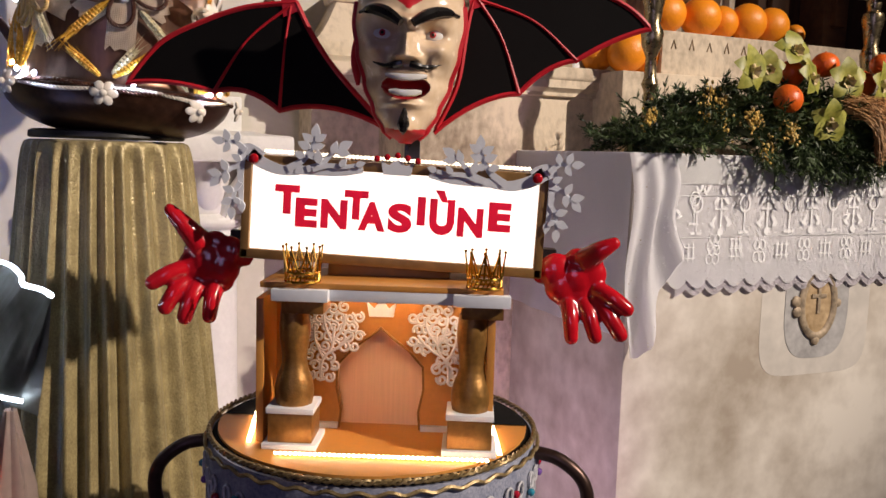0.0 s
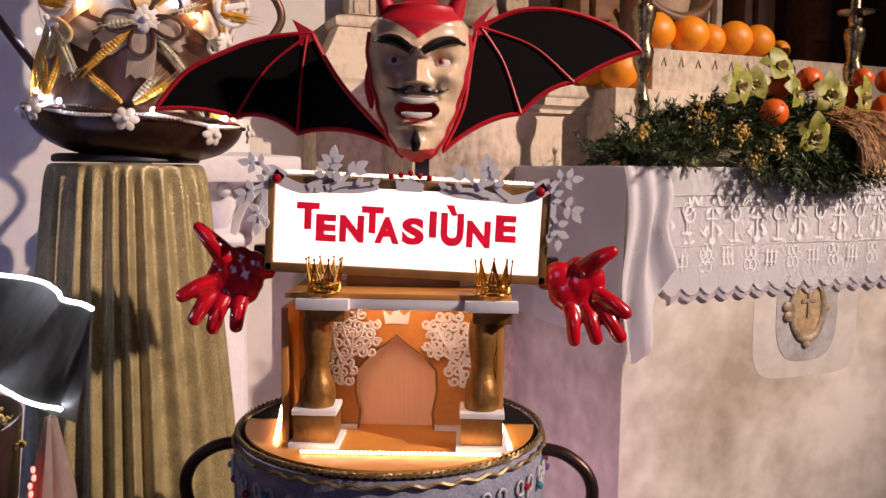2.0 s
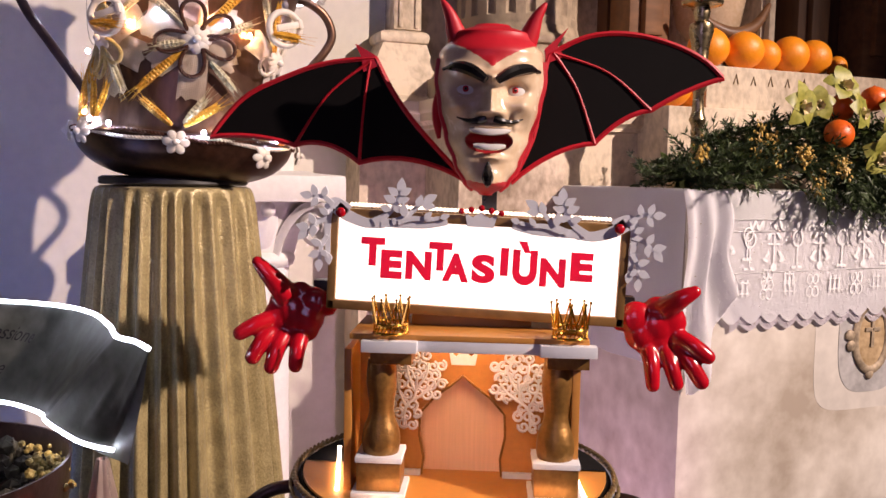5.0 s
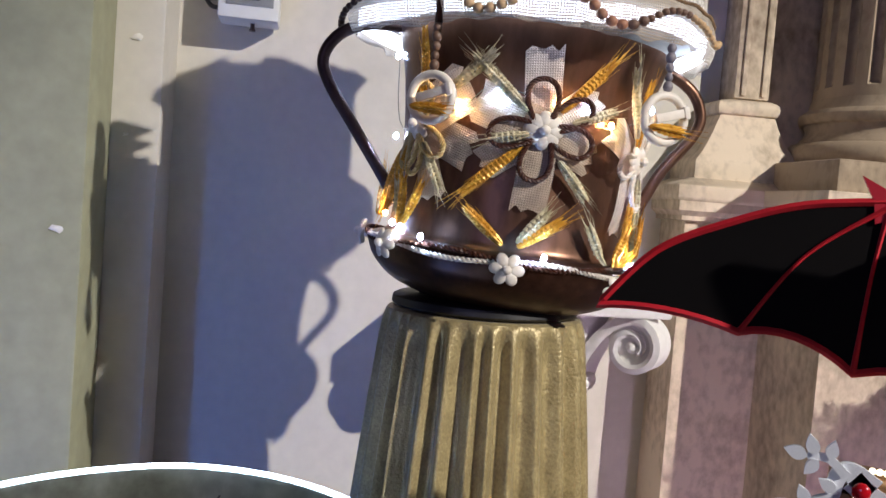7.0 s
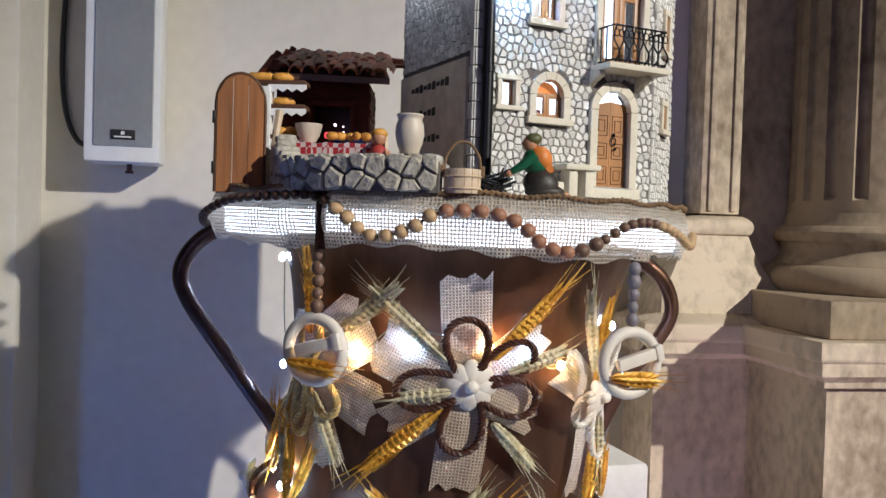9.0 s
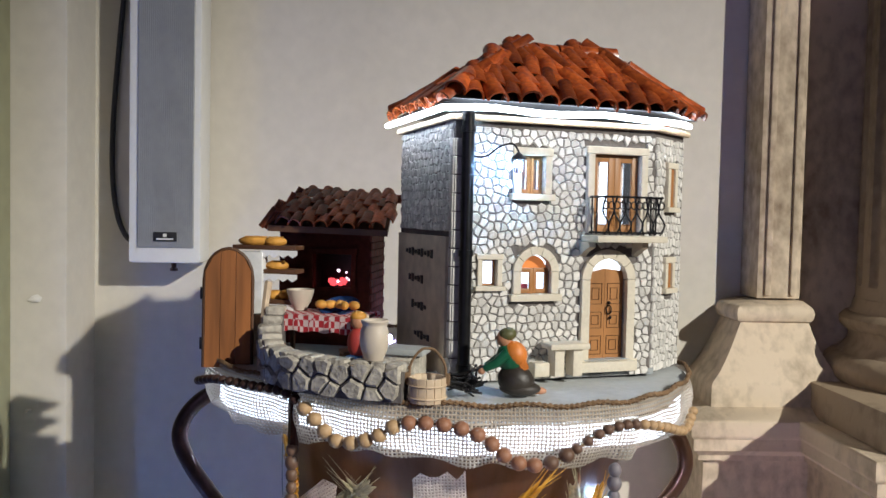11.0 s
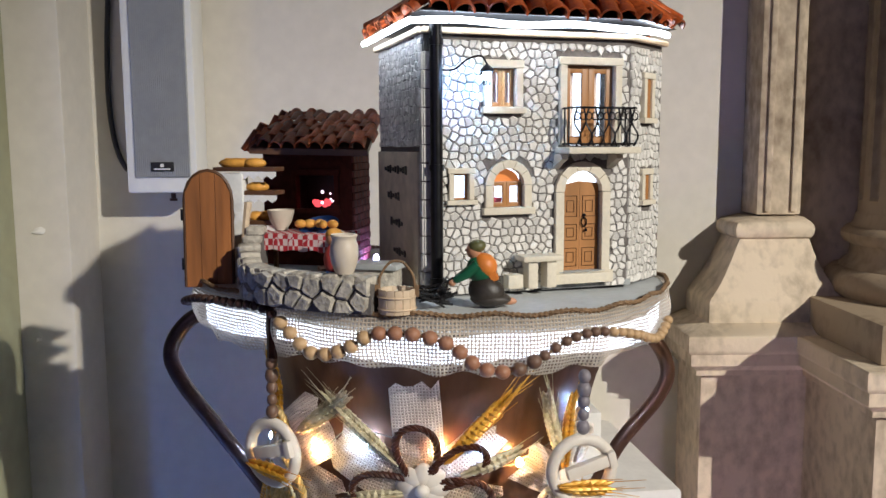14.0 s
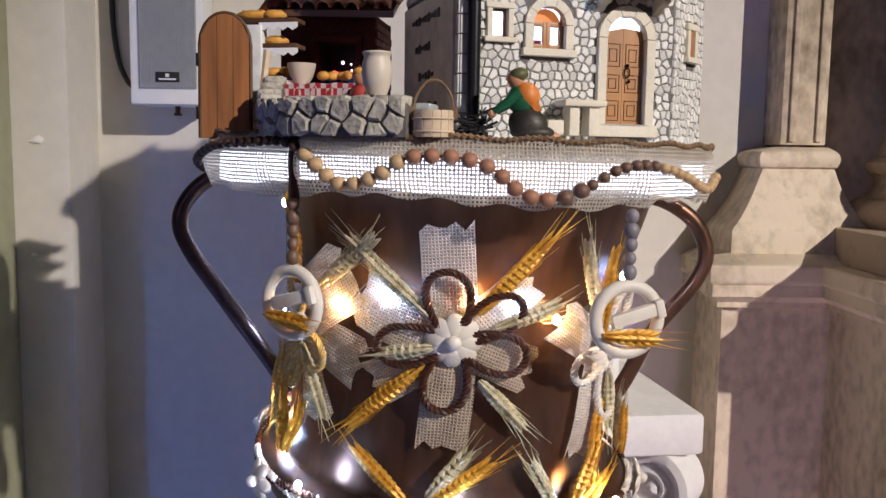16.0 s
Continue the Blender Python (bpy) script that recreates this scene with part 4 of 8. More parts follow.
def seat(deg, z, lift):
    r = (radius(z) if z > 0.09 else 0.175) + lift
    return at(r * math.cos(radians(deg)), r * math.sin(radians(deg)), z)


warm.matrix_basis, cool.matrix_basis = seat(-103, 0.237, 0.011), seat(-107, 0.088, 0.006)
for deg, z, lift in ((-63, 0.254, 0.004), (-38, 0.240, 0.009), (-147, 0.105, 0.010), (-17, 0.088, 0.012)):
    again(warm, seat(deg, z, lift))
for deg, z, lift in ((-62, 0.086, 0.006), (-138, 0.095, 0.006), (-86, 0.252, 0.003), (-50, 0.250, 0.003), (-160, 0.30, 0.006), (-152, 0.20, 0.010), (-22, 0.086, 0.008), (-8, 0.27, 0.006)):
    again(cool, seat(deg, z, lift))
bm = bmesh.new()
tube(bm, spline([seat(d, z, 0.004).translation for d, z in ((-160, 0.30), (-147, 0.21), (-103, 0.237), (-90, 0.262), (-66, 0.254), (-48, 0.250), (-38, 0.236), (-8, 0.26))], 6), 0.0006, 5)
part("light_wire", bm, ZINC, vase, "thin silver light wire")

# ---- the round board with its burlap skirt ----
PLAT = pose(-0.487, 1.455, 1.366, 0, 1.0, 0)
GREY_GROUND = mat("pale_grey_ground", (0.42, 0.44, 0.44), 0.6, var=0.12, scale=30, bump=0.1, grain=160)
TWINE = mat("jute_twine", (0.20, 0.12, 0.06), 0.8, var=0.4, scale=120, bump=0.5)
board = thing("display_board", "round grey board edged with lit burlap and a bead garland", "board", PLAT)
bm = bmesh.new()


def bulge(a):
    return 0.19 * max(0.0, math.cos(a - 3.60)) ** 7 - 0.06 * max(0.0, math.cos(a - 0.25)) ** 5


def edge_wave(a, z=0):
    return 1 + 0.010 * math.sin(3 * a + 0.5) + 0.008 * math.sin(7 * a) + bulge(a)


lathe(bm, [(0.001, -0.012), (0.204, -0.012), (0.208, -0.008), (0.208, -0.001), (0.204, 0.0015), (0.001, 0.0015)], 90, wave=edge_wave)
part("top", bm, GREY_GROUND, board)
bm = bmesh.new()
uv = bm.loops.layers.uv.verify()
rows, seen, n = [], {}, 260
for j in range(13):
    t = j / 12
    row = []
    for i in range(n):
        a = 2 * math.pi * i / n
        r = (0.2095 + 0.006 * math.sin(math.pi * t) - 0.004 * t) * edge_wave(a) + 0.0035 * t * math.sin(19 * a) + 0.002 * t * math.sin(41 * a + 1)
        z = 0.003 - t * (0.045 + 0.003 * math.sin(5 * a) + 0.002 * math.sin(29 * a))
        v = bm.verts.new((r * math.cos(a), r * math.sin(a), z))
        seen[v] = (a * 0.21, z)
        row.append(v)
    rows.append(row)
for a, b in zip(rows, rows[1:]):
    for i in range(n):
        f = bm.faces.new((a[i], a[(i + 1) % n], b[(i + 1) % n], b[i]))
        for lp in f.loops:
            u, w = seen[lp.vert]
            lp[uv].uv = (u if not (i == n - 1 and u < 0.01) else u + 2 * math.pi * 0.21, w)
part("burlap_skirt", bm, SKIRT, board, "open-weave burlap lit from behind")
bm = bmesh.new()
twist(bm, [(0.2105 * edge_wave(a) * math.cos(a), 0.2105 * edge_wave(a) * math.sin(a), 0.0035 + 0.0012 * math.sin(23 * a)) for a in [2 * math.pi * i / 300 for i in range(301)]], 0.0022, 3, 0.009)
part("twine_edge", bm, TWINE, board, "rough twine edging")
bm = bmesh.new()
ring = []
for i in range(160):
    a = 2 * math.pi * i / 160
    c = Vector((math.cos(a), math.sin(a), 0)) * 0.2035 * edge_wave(a)
    ring.append([bm.verts.new(c + Vector((0, 0, z + 0.003 * math.sin(6 * a)))) for z in (-0.013, -0.034)])
for p, q in zip(ring, ring[1:] + ring[:1]):
    bm.faces.new((p[0], q[0], q[1], p[1]))
bmesh.ops.solidify(bm, geom=bm.faces[:], thickness=0.001)
part("led_tape", bm, mat("led_tape", (1, 1, 1), 0.5, glow=2.8, glow_colour=(0.80, 0.90, 1.0), var=0.01, bump=0), board, "cool white glowing light tape behind the burlap")
# beads: (angle, height) of the garland's crests and dips
HANG = ((-176, -0.002), (-166, -0.026), (-158, -0.030), (-146, -0.020), (-134, -0.008), (-122, -0.004), (-111, -0.003), (-105, -0.013), (-99, -0.029), (-95, -0.032), (-89, -0.025), (-84, -0.013), (-79, -0.010), (-73, -0.011),
        (-67.5, -0.018), (-62, -0.034), (-56, -0.037), (-50.5, -0.029), (-44, -0.016), (-38, -0.012), (-31, -0.015), (-24, -0.021), (-14, -0.030), (-4, -0.02))
line = [Vector((math.cos(radians(d)), math.sin(radians(d)), 0)) * 0.2195 * (1 + bulge(radians(d))) + Vector((0, 0, z)) for d, z in HANG]
path = spline(line, 14)
steps, gap, last = [], 0.0, path[0]
for p in path[1:]:
    gap += (p - last).length
    last = p
    d = math.degrees(math.atan2(p.y, p.x))
    want = 0.0118 if -106 < d < -50 else 0.0085
    if gap >= want:
        steps.append((p, want / 2 * 1.02))
        gap = 0
tones = [mat("bead_" + nme, c, 0.5, var=0.12, scale=60, bump=0.1) for nme, c in (("dark", (0.05, 0.022, 0.014)), ("tan", (0.50, 0.33, 0.17)), ("rust", (0.34, 0.16, 0.09)), ("brown", (0.15, 0.085, 0.055)))]
beads = []
for mtl in tones:
    bm = bmesh.new()
    ball(bm, 1.0, Matrix.Diagonal((1, 1, 0.92, 1)), 14, 9)
    me = bpy.data.meshes.new("bead")
    bm.to_mesh(me)
    bm.free()
    me.shade_smooth()
    me.materials.append(mtl)
    beads.append(me)
for p, r in steps:
    d = math.degrees(math.atan2(p.y, p.x))
    k = 2 if d < -160 else 0 if d < -108 else 1 if d < -82 else 2 if d < -56 else 3 if d < -33 else 1
    o = new("bead", beads[k])
    o.parent, o.matrix_basis = board, Matrix.Translation(p) @ Matrix.Scale(r, 4)
bm = bmesh.new()
tube(bm, path, 0.0010, 5)
part("garland_string", bm, TWINE, board)
bm = bmesh.new()
tube(bm, [(0.216 * math.cos(radians(-110.5)), 0.216 * math.sin(radians(-110.5)), z) for z in (0.004, -0.02, -0.05)], 0.0042, 6)
part("dark_tie", bm, CORD_BROWN, board)


def ring_charm(deg, tilt):
    """A wooden ring with a tag and a wheat ear on a string of beads."""
    far = 0.217 if deg < -80 else 0.209
    c = thing("ring_charm", "cream ring with a peg and gilded ear on beads", "ornament",
              PLAT @ pose(far * math.cos(radians(deg)), far * math.sin(radians(deg)), -0.048, 0, 0, deg + 90 + tilt) @ Matrix.Scale(1.16, 4), "hanging ring charms")
    for i in range(5):
        bm = bmesh.new()
        ball(bm, 0.0048 + 0.0006 * math.sin(i * 1.7), at(0, 0, -0.001 - 0.0088 * i) @ Matrix.Diagonal((0.9, 0.9, 1.05, 1)), 12, 8)
        part("bead", bm, tones[3] if deg < -80 else mat("greyish_bead", (0.20, 0.18, 0.20), 0.5, var=0.15, bump=0.1), c)
    bm = bmesh.new()
    tube(bm, [(0.0215 * math.cos(a), 0.0, -0.066 + 0.0215 * math.sin(a)) for a in [2 * math.pi * i / 36 for i in range(36)]], 0.0042, 10, True)
    part("ring", bm, CLAY, c, "smooth cream ring")
    bm = bmesh.new()
    box(bm, 0.032, 0.006, 0.0085, at(0.003, -0.004, -0.063) @ pose(0, 0, 0, 0, -16, 0), 0.0015)
    box(bm, 0.006, 0.008, 0.012, at(0.0195, -0.004, -0.0585) @ pose(0, 0, 0, 0, -16, 0), 0.0015)
    part("tag", bm, CLAY, c, "cream wooden peg")
    bm = bmesh.new()
    ear(bm, 0.034, -4, 0.022, x0=-0.018, z0=-0.075, fat=0.0046, seed=17)
    part("wheat_ear", bm, WHEAT_GOLD, c, "gilded wheat ear", m=at(0, -0.001, 0))


ring_charm(-110.4, 12)
ring_charm(-38.0, -14)

# ---- the stone house model ----
HOUSE = pose(-0.459, 1.3245, 1.3678, 0, 0, 42)
MORTAR = mat("grey_mortar", (0.14, 0.125, 0.115), 0.85, var=0.3, scale=60, bump=0.4, grain=300)
PEBBLE = mat("pale_stone", (0.64, 0.62, 0.58), 0.75, var=0.12, scale=120, bump=0.3, grain=400, isles=0.22)
TRIM_STONE = mat("cream_cast_stone", (0.66, 0.60, 0.48), 0.7, var=0.08, scale=60, bump=0.2, grain=300)
OAK = mat("honey_oak", (0.36, 0.16, 0.045), 0.45, var=0.25, scale=60, bump=0.15, stretch=(1, 1, 0.15))
OAK_LINE = mat("dark_oak_line", (0.10, 0.04, 0.012), 0.6, var=0.2, bump=0.05)
LIT_ROOM = mat("lit_room", (0.8, 0.85, 0.9), 0.6, glow=2.4, glow_colour=(0.80, 0.90, 1.0), var=0.02, bump=0)
CURTAIN = mat("curtain", (0.62, 0.50, 0.44), 0.8, var=0.2, scale=200, bump=0.2, stretch=(6, 1, 0.3))
PANE_GLASS = mat("pane_glass", (0.9, 0.95, 1.0), 0.05, var=0.01, bump=0, see=1.0)
TERRACOTTA = mat("terracotta_tile", (0.26, 0.040, 0.012), 0.36, var=0.35, scale=70, bump=0.25, grain=260, isles=0.62, second=(0.50, 0.11, 0.02), coat=0.35)
DARK_TILE = mat("old_terracotta_tile", (0.29, 0.060, 0.022), 0.42, var=0.35, scale=70, bump=0.25, grain=260, isles=0.6, second=(0.52, 0.14, 0.05))
BLACK_IRON = mat("black_iron", (0.012, 0.012, 0.014), 0.35, metal=0.5, var=0.2, bump=0.1)


def cells(w, h, step, rng, holes=(), keep=0.92):
    """Irregular stones that fill a rectangle, each as an outline, clear of the holes."""
    pts, nx, nz = [], max(1, round(w / step)), max(1, round(h / step))
    for j in range(-1, nz + 1):
        for i in range(-1, nx + 1):
            pts.append(((i + 0.5 + rng.uniform(-0.34, 0.34) + 0.5 * (j % 2)) * w / nx, (j + 0.5 + rng.uniform(-0.34, 0.34)) * h / nz))
    out = []
    for k, (px, pz) in enumerate(pts):
        if not (0 < px < w and 0 < pz < h):
            continue
        poly = [(max(0, px - step * 1.2), max(0, pz - step * 1.2)), (min(w, px + step * 1.2), max(0, pz - step * 1.2)), (min(w, px + step * 1.2), min(h, pz + step * 1.2)), (max(0, px - step * 1.2), min(h, pz + step * 1.2))]
        for q, (qx, qz) in enumerate(pts):
            if q == k or abs(qx - px) + abs(qz - pz) > 4.2 * step:
                continue
            mx, mz, dx, dz = (px + qx) / 2, (pz + qz) / 2, qx - px, qz - pz
            new_poly = []
            for (ax, az), (bx, bz) in zip(poly, poly[1:] + poly[:1]):
                da, db = (ax - mx) * dx + (az - mz) * dz, (bx - mx) * dx + (bz - mz) * dz
                if da <= 0:
                    new_poly.append((ax, az))
                if da * db < 0:
                    t = da / (da - db)
                    new_poly.append((ax + (bx - ax) * t, az + (bz - az) * t))
            poly = new_poly
            if len(poly) < 3:
                break
        if len(poly) < 3:
            continue
        cx, cz = sum(p[0] for p in poly) / len(poly), sum(p[1] for p in poly) / len(poly)
        if any(a - 0.001 < cx < b + 0.001 and c - 0.001 < cz < d + 0.001 for a, b, c, d in holes):
            continue
        tidy = []
        for p in poly:
            if not tidy or math.hypot(p[0] - tidy[-1][0], p[1] - tidy[-1][1]) > step * 0.12:
                tidy.append(p)
        if len(tidy) < 3:
            continue
        out.append((cx, cz, [((x - cx) * keep, (z - cz) * keep) for x, z in tidy]))
    return out


def pebble(bm, outline, m, thick):
    """One stone: its outline, a swollen belt and a smaller face."""
    rings = [[bm.verts.new(m @ Vector((x * s, y, z * s))) for x, z in outline] for s, y in ((1.0, 0.0), (0.98, -thick * 0.6), (0.78, -thick))]
    n = len(outline)
    for a, b in zip(rings, rings[1:]):
        for i in range(n):
            bm.faces.new((a[i], a[(i + 1) % n], b[(i + 1) % n], b[i]))
    bm.faces.new(rings[-1])


house = thing("stone_house_model", "miniature stone house with a red tiled roof and lit windows", "model house", HOUSE)
W, H, LEFT, CH = 0.187, 0.219, 0.150, 0.065
CA = radians(33)
ce = (W + CH * math.cos(CA), CH * math.sin(CA))
rooms = {"small": (0.0245, 0.0375, 0.080, 0.102), "arched": (0.0590, 0.0870, 0.073, 0.106), "upper": (0.0575, 0.0790, 0.157, 0.189), "french": (0.1260, 0.1720, 0.125, 0.193), "door": (0.1245, 0.1610, 0.014, 0.103)}
bm = bmesh.new()
xs = sorted({0, W, *[v for r in rooms.values() for v in r[:2]]})
zs = sorted({0, H, *[v for r in rooms.values() for v in r[2:]]})
net = {(x, z): bm.verts.new((x, 0.008, z)) for x in xs for z in zs}
for x0, x1 in zip(xs, xs[1:]):
    for z0, z1 in zip(zs, zs[1:]):
        cx, cz = (x0 + x1) / 2, (z0 + z1) / 2
        if not any(a < cx < b and c < cz < d for a, b, c, d in rooms.values()):
            bm.faces.new((net[x0, z0], net[x1, z0], net[x1, z1], net[x0, z1]))
for v in [v for v in bm.verts if not v.link_faces]:
    bm.verts.remove(v)
back = bm.faces[:]
out = bmesh.ops.extrude_face_region(bm, geom=back)
for v in out["geom"]:
    if isinstance(v, bmesh.types.BMVert):
        v.co.y = 0.0
part("front_wall", bm, MORTAR, house, "grey mortar front wall")
bm = bmesh.new()
box(bm, 0.006, LEFT, H, at(0.003, LEFT / 2, H / 2))
part("left_wall", bm, MORTAR, house)
bm = bmesh.new()
box(bm, CH, 0.006, H, at(W, 0, 0) @ pose(0, 0, 0, 0, 0, 33) @ at(CH / 2, 0.003, H / 2))
part("corner_wall", bm, MORTAR, house)
bm = bmesh.new()
prism(bm, [(0, 0), (ce[0], 0), (ce[0], H), (0, H)], 0.006, at(0, LEFT - 0.006, 0))
box(bm, 0.006, LEFT - ce[1], H, at(ce[0] - 0.003, (LEFT + ce[1]) / 2, H / 2))
part("back_wall", bm, MORTAR, house)
bm = bmesh.new()
box(bm, W - 0.01, 0.003, H - 0.02, at(W / 2, 0.045, H / 2))
part("lit_interior", bm, LIT_ROOM, house, "bright lit room seen through the windows")
bm = bmesh.new()
box(bm, W, 0.040, 0.003, at(W / 2, 0.026, 0.119))
part("inner_floor", bm, OAK, house)

# stones of the faces
rng = random.Random(21)
HOLES = [(0.021, 0.041, 0.077, 0.106), (0.053, 0.093, 0.066, 0.112), (0.051, 0.086, 0.150, 0.196), (0.119, 0.179, 0.118, 0.201), (0.117, 0.168, 0.0, 0.114)]
front = cells(W - 0.006, H - 0.008, 0.0070, rng, [(a - 0.006, b - 0.006, c, d) for a, b, c, d in HOLES])
rest = bmesh.new()
front.sort(key=lambda c: c[1])
for i, (cx, cz, outline) in enumerate(front):
    if i < 295:
        bm = bmesh.new()
        pebble(bm, outline, I4, 0.0022)
        part("stone", bm, PEBBLE, house, m=at(cx + 0.006, 0.0004, cz))
    else:
        pebble(rest, outline, at(cx + 0.006, 0.0004, cz), 0.0022)
part("upper_stonework", rest, PEBBLE, house, kind="stuff")
side = bmesh.new()
for cx, cz, outline in cells(LEFT - 0.002, H - 0.128, 0.0070, rng, keep=0.92):
    pebble(side, outline, pose(-0.0002, 0, 0, 0, 0, -90) @ at(-LEFT + 0.002 + cx, 0.0, cz + 0.124), 0.0018)
for cx, cz, outline in cells(CH - 0.004, H - 0.008, 0.0070, rng, [(0.022, 0.046, 0.068, 0.105), (0.022, 0.046, 0.142, 0.190)]):
    pebble(side, outline, at(W, 0, 0) @ pose(0, 0, 0, 0, 0, 33) @ at(cx + 0.002, 0.0003, cz), 0.0020)
part("side_stonework", side, PEBBLE, house, kind="stuff")
# squared corner stones
for k, (x0, rot) in enumerate(((0.0, 0), (0.0, -90))):
    for i in range(13):
        bm = bmesh.new()
        w = 0.0085 if (i + k) % 2 else 0.0065
        box(bm, w, 0.003, 0.0142, pose(0, 0, 0, 0, 0, rot) @ at((w / 2 - 0.0012) * (1 if k == 0 else -1), -0.0012 if k == 0 else -0.0012, 0.0135 + 0.0150 * i), 0.0010)
        part("corner_stone", bm, PEBBLE, house)
SIGN_BOARD = mat("brown_text_board", (0.66, 0.57, 0.44), 0.7, var=0.2, scale=40, bump=0.2)
bm = bmesh.new()
box(bm, 0.003, LEFT - 0.012, 0.118, at(-0.0015, LEFT / 2 + 0.005, 0.061), 0.0005)
part("text_board", bm, SIGN_BOARD, house, "brown board with faded script")
for i, (z, ln) in enumerate(((0.104, 0.085), (0.080, 0.045), (0.056, 0.050), (0.030, 0.045))):
    bm = bmesh.new()
    for k in range(int(ln / 0.009)):
        box(bm, 0.0006, 0.006, 0.0035 + 0.002 * ((k * 7 + i) % 3), at(-0.0034, 0.118 - 0.009 * k - 0.01 * i, z), 0)
    part("script_bar", bm, BLACK, house)

# windows and doors
def surround(x0, x1, z0, z1, w, arched=False, sill=True, m=I4):
    pieces = []
    if arched:
        r, cx, cz = (x1 - x0) / 2, (x0 + x1) / 2, z1 - (x1 - x0) / 2
        for i in range(5):
            a0, a1 = math.pi * i / 5 + 0.012, math.pi * (i + 1) / 5 - 0.012
            pts = [((r + w) * math.cos(a), (r + w) * math.sin(a)) for a in (a0, (a0 + a1) / 2, a1)] + [(r * math.cos(a), r * math.sin(a)) for a in (a1, (a0 + a1) / 2, a0)]
            bm = bmesh.new()
            prism(bm, pts, 0.007, m @ at(cx, -0.0045, cz))
            pieces.append(bm)
        top = cz
    else:
        bm = bmesh.new()
        box(bm, x1 - x0 + 2 * w + 0.002, 0.007, w, m @ at((x0 + x1) / 2, -0.001, z1 + w / 2), 0.0007)
        pieces.append(bm)
        top = z1
    for x in (x0 - w / 2, x1 + w / 2):
        bm = bmesh.new()
        box(bm, w, 0.007, top - z0 - 0.0004, m @ at(x, -0.001, (z0 + top) / 2), 0.0007)
        pieces.append(bm)
    if sill:
        bm = bmesh.new()
        box(bm, x1 - x0 + 2 * w + 0.005, 0.009, w * 0.85, m @ at((x0 + x1) / 2, -0.002, z0 - w * 0.42), 0.0007)
        pieces.append(bm)
    for bm in pieces:
        part("surround_stone", bm, TRIM_STONE, house, smooth=False)


def casement(x0, x1, z0, z1, leaves, m=I4, bar=0.0032, curtain=True):
    n = (x1 - x0) / leaves
    for k in range(leaves):
        a, b = x0 + n * k, x0 + n * (k + 1)
        bm = bmesh.new()
        for x in (a + bar / 2, b - bar / 2):
            box(bm, bar, 0.003, z1 - z0, m @ at(x, 0.0035, (z0 + z1) / 2), 0.0005)
        for z in (z0 + bar * 0.7, z1 - bar / 2):
            box(bm, b - a, 0.003, bar * 1.2, m @ at((a + b) / 2, 0.0038, z), 0.0005)
        part("sash", bm, OAK, house)
        bm = bmesh.new()
        box(bm, b - a - bar, 0.0006, z1 - z0 - bar, m @ at((a + b) / 2, 0.0045, (z0 + z1) / 2))
        part("pane", bm, PANE_GLASS, house).visible_shadow = False
        if curtain:
            bm = bmesh.new()
            for i in range(4):
                tube(bm, [m @ Vector((a + bar + 0.0016 * i + (0.0 if k else 0.0), 0.009, z)) for z in (z0 + 0.002, z1 - 0.002)], 0.0010, 5)
            part("curtain", bm, CURTAIN, house)


surround(*rooms["small"], 0.0045)
casement(*rooms["small"], 1, bar=0.0015, curtain=False)
surround(*rooms["arched"], 0.0070, True)
casement(0.0590, 0.0870, 0.073, 0.0945, 2, curtain=False)
bm = bmesh.new()
prism(bm, [(0.014 * math.cos(a), 0.014 * math.sin(a)) for a in [math.pi * i / 10 for i in range(11)]], 0.002, at(0.073, 0.006, 0.0915))
part("fanlight", bm, mat("orange_glass", (0.65, 0.22, 0.06), 0.2, glow=0.5, var=0.05, bump=0), house, "orange lit fanlight")
RED_CURTAIN = mat("red_curtain", (0.35, 0.03, 0.07), 0.8, var=0.2, bump=0.1)
bm = bmesh.new()
box(bm, 0.011, 0.001, 0.007, at(0.0660, 0.010, 0.0775))
part("curtain", bm, RED_CURTAIN, house, "small red curtain")
surround(*rooms["upper"], 0.0065)
casement(*rooms["upper"], 2)
surround(*rooms["french"], 0.0065, sill=False)
casement(*rooms["french"], 2, bar=0.0060)
surround(0.1245, 0.1610, 0.014, 0.103, 0.0080, True, False)
bm = bmesh.new()
prism(bm, [(0.01825 * math.cos(a), 0.01825 * math.sin(a)) for a in [math.pi * i / 10 for i in range(11)]], 0.002, at(0.14275, 0.007, 0.0848))
part("fanlight", bm, LIT_ROOM, house, "lit glass fanlight")
door_leaf = []
for k in range(2):
    x0 = 0.1247 + 0.0181 * k
    bm = bmesh.new()
    prism(bm, [(x0, 0.014), (x0 + 0.0178, 0.014), (x0 + 0.0178, 0.092 + 0.002 * (1 - k)), (x0, 0.090 + 0.004 * k)], 0.004, at(0, 0.003, 0))
    leaf_ob = part("door_leaf", bm, OAK, house, "carved honey-coloured door leaf", smooth=False)
    for z, hh in ((0.027, 0.016), (0.049, 0.014), (0.072, 0.018)):
        bm = bmesh.new()
        for s in (1.0, 0.55):
            w2, h2 = 0.0125 * s / 2, hh * s / 2
            tube(bm, [(x0 + 0.0089 + sx * w2, 0.0028, z + sz * h2) for sx, sz in ((-1, -1), (1, -1), (1, 1), (-1, 1))], 0.00045, 4, True)
        part("panel_line", bm, OAK_LINE, leaf_ob)
bm = bmesh.new()
tube(bm, [(0.1465 + 0.0025 * math.cos(a), 0.0015, 0.058 + 0.004 * math.sin(a)) for a in [2 * math.pi * i / 12 for i in range(12)]], 0.0006, 4, True)
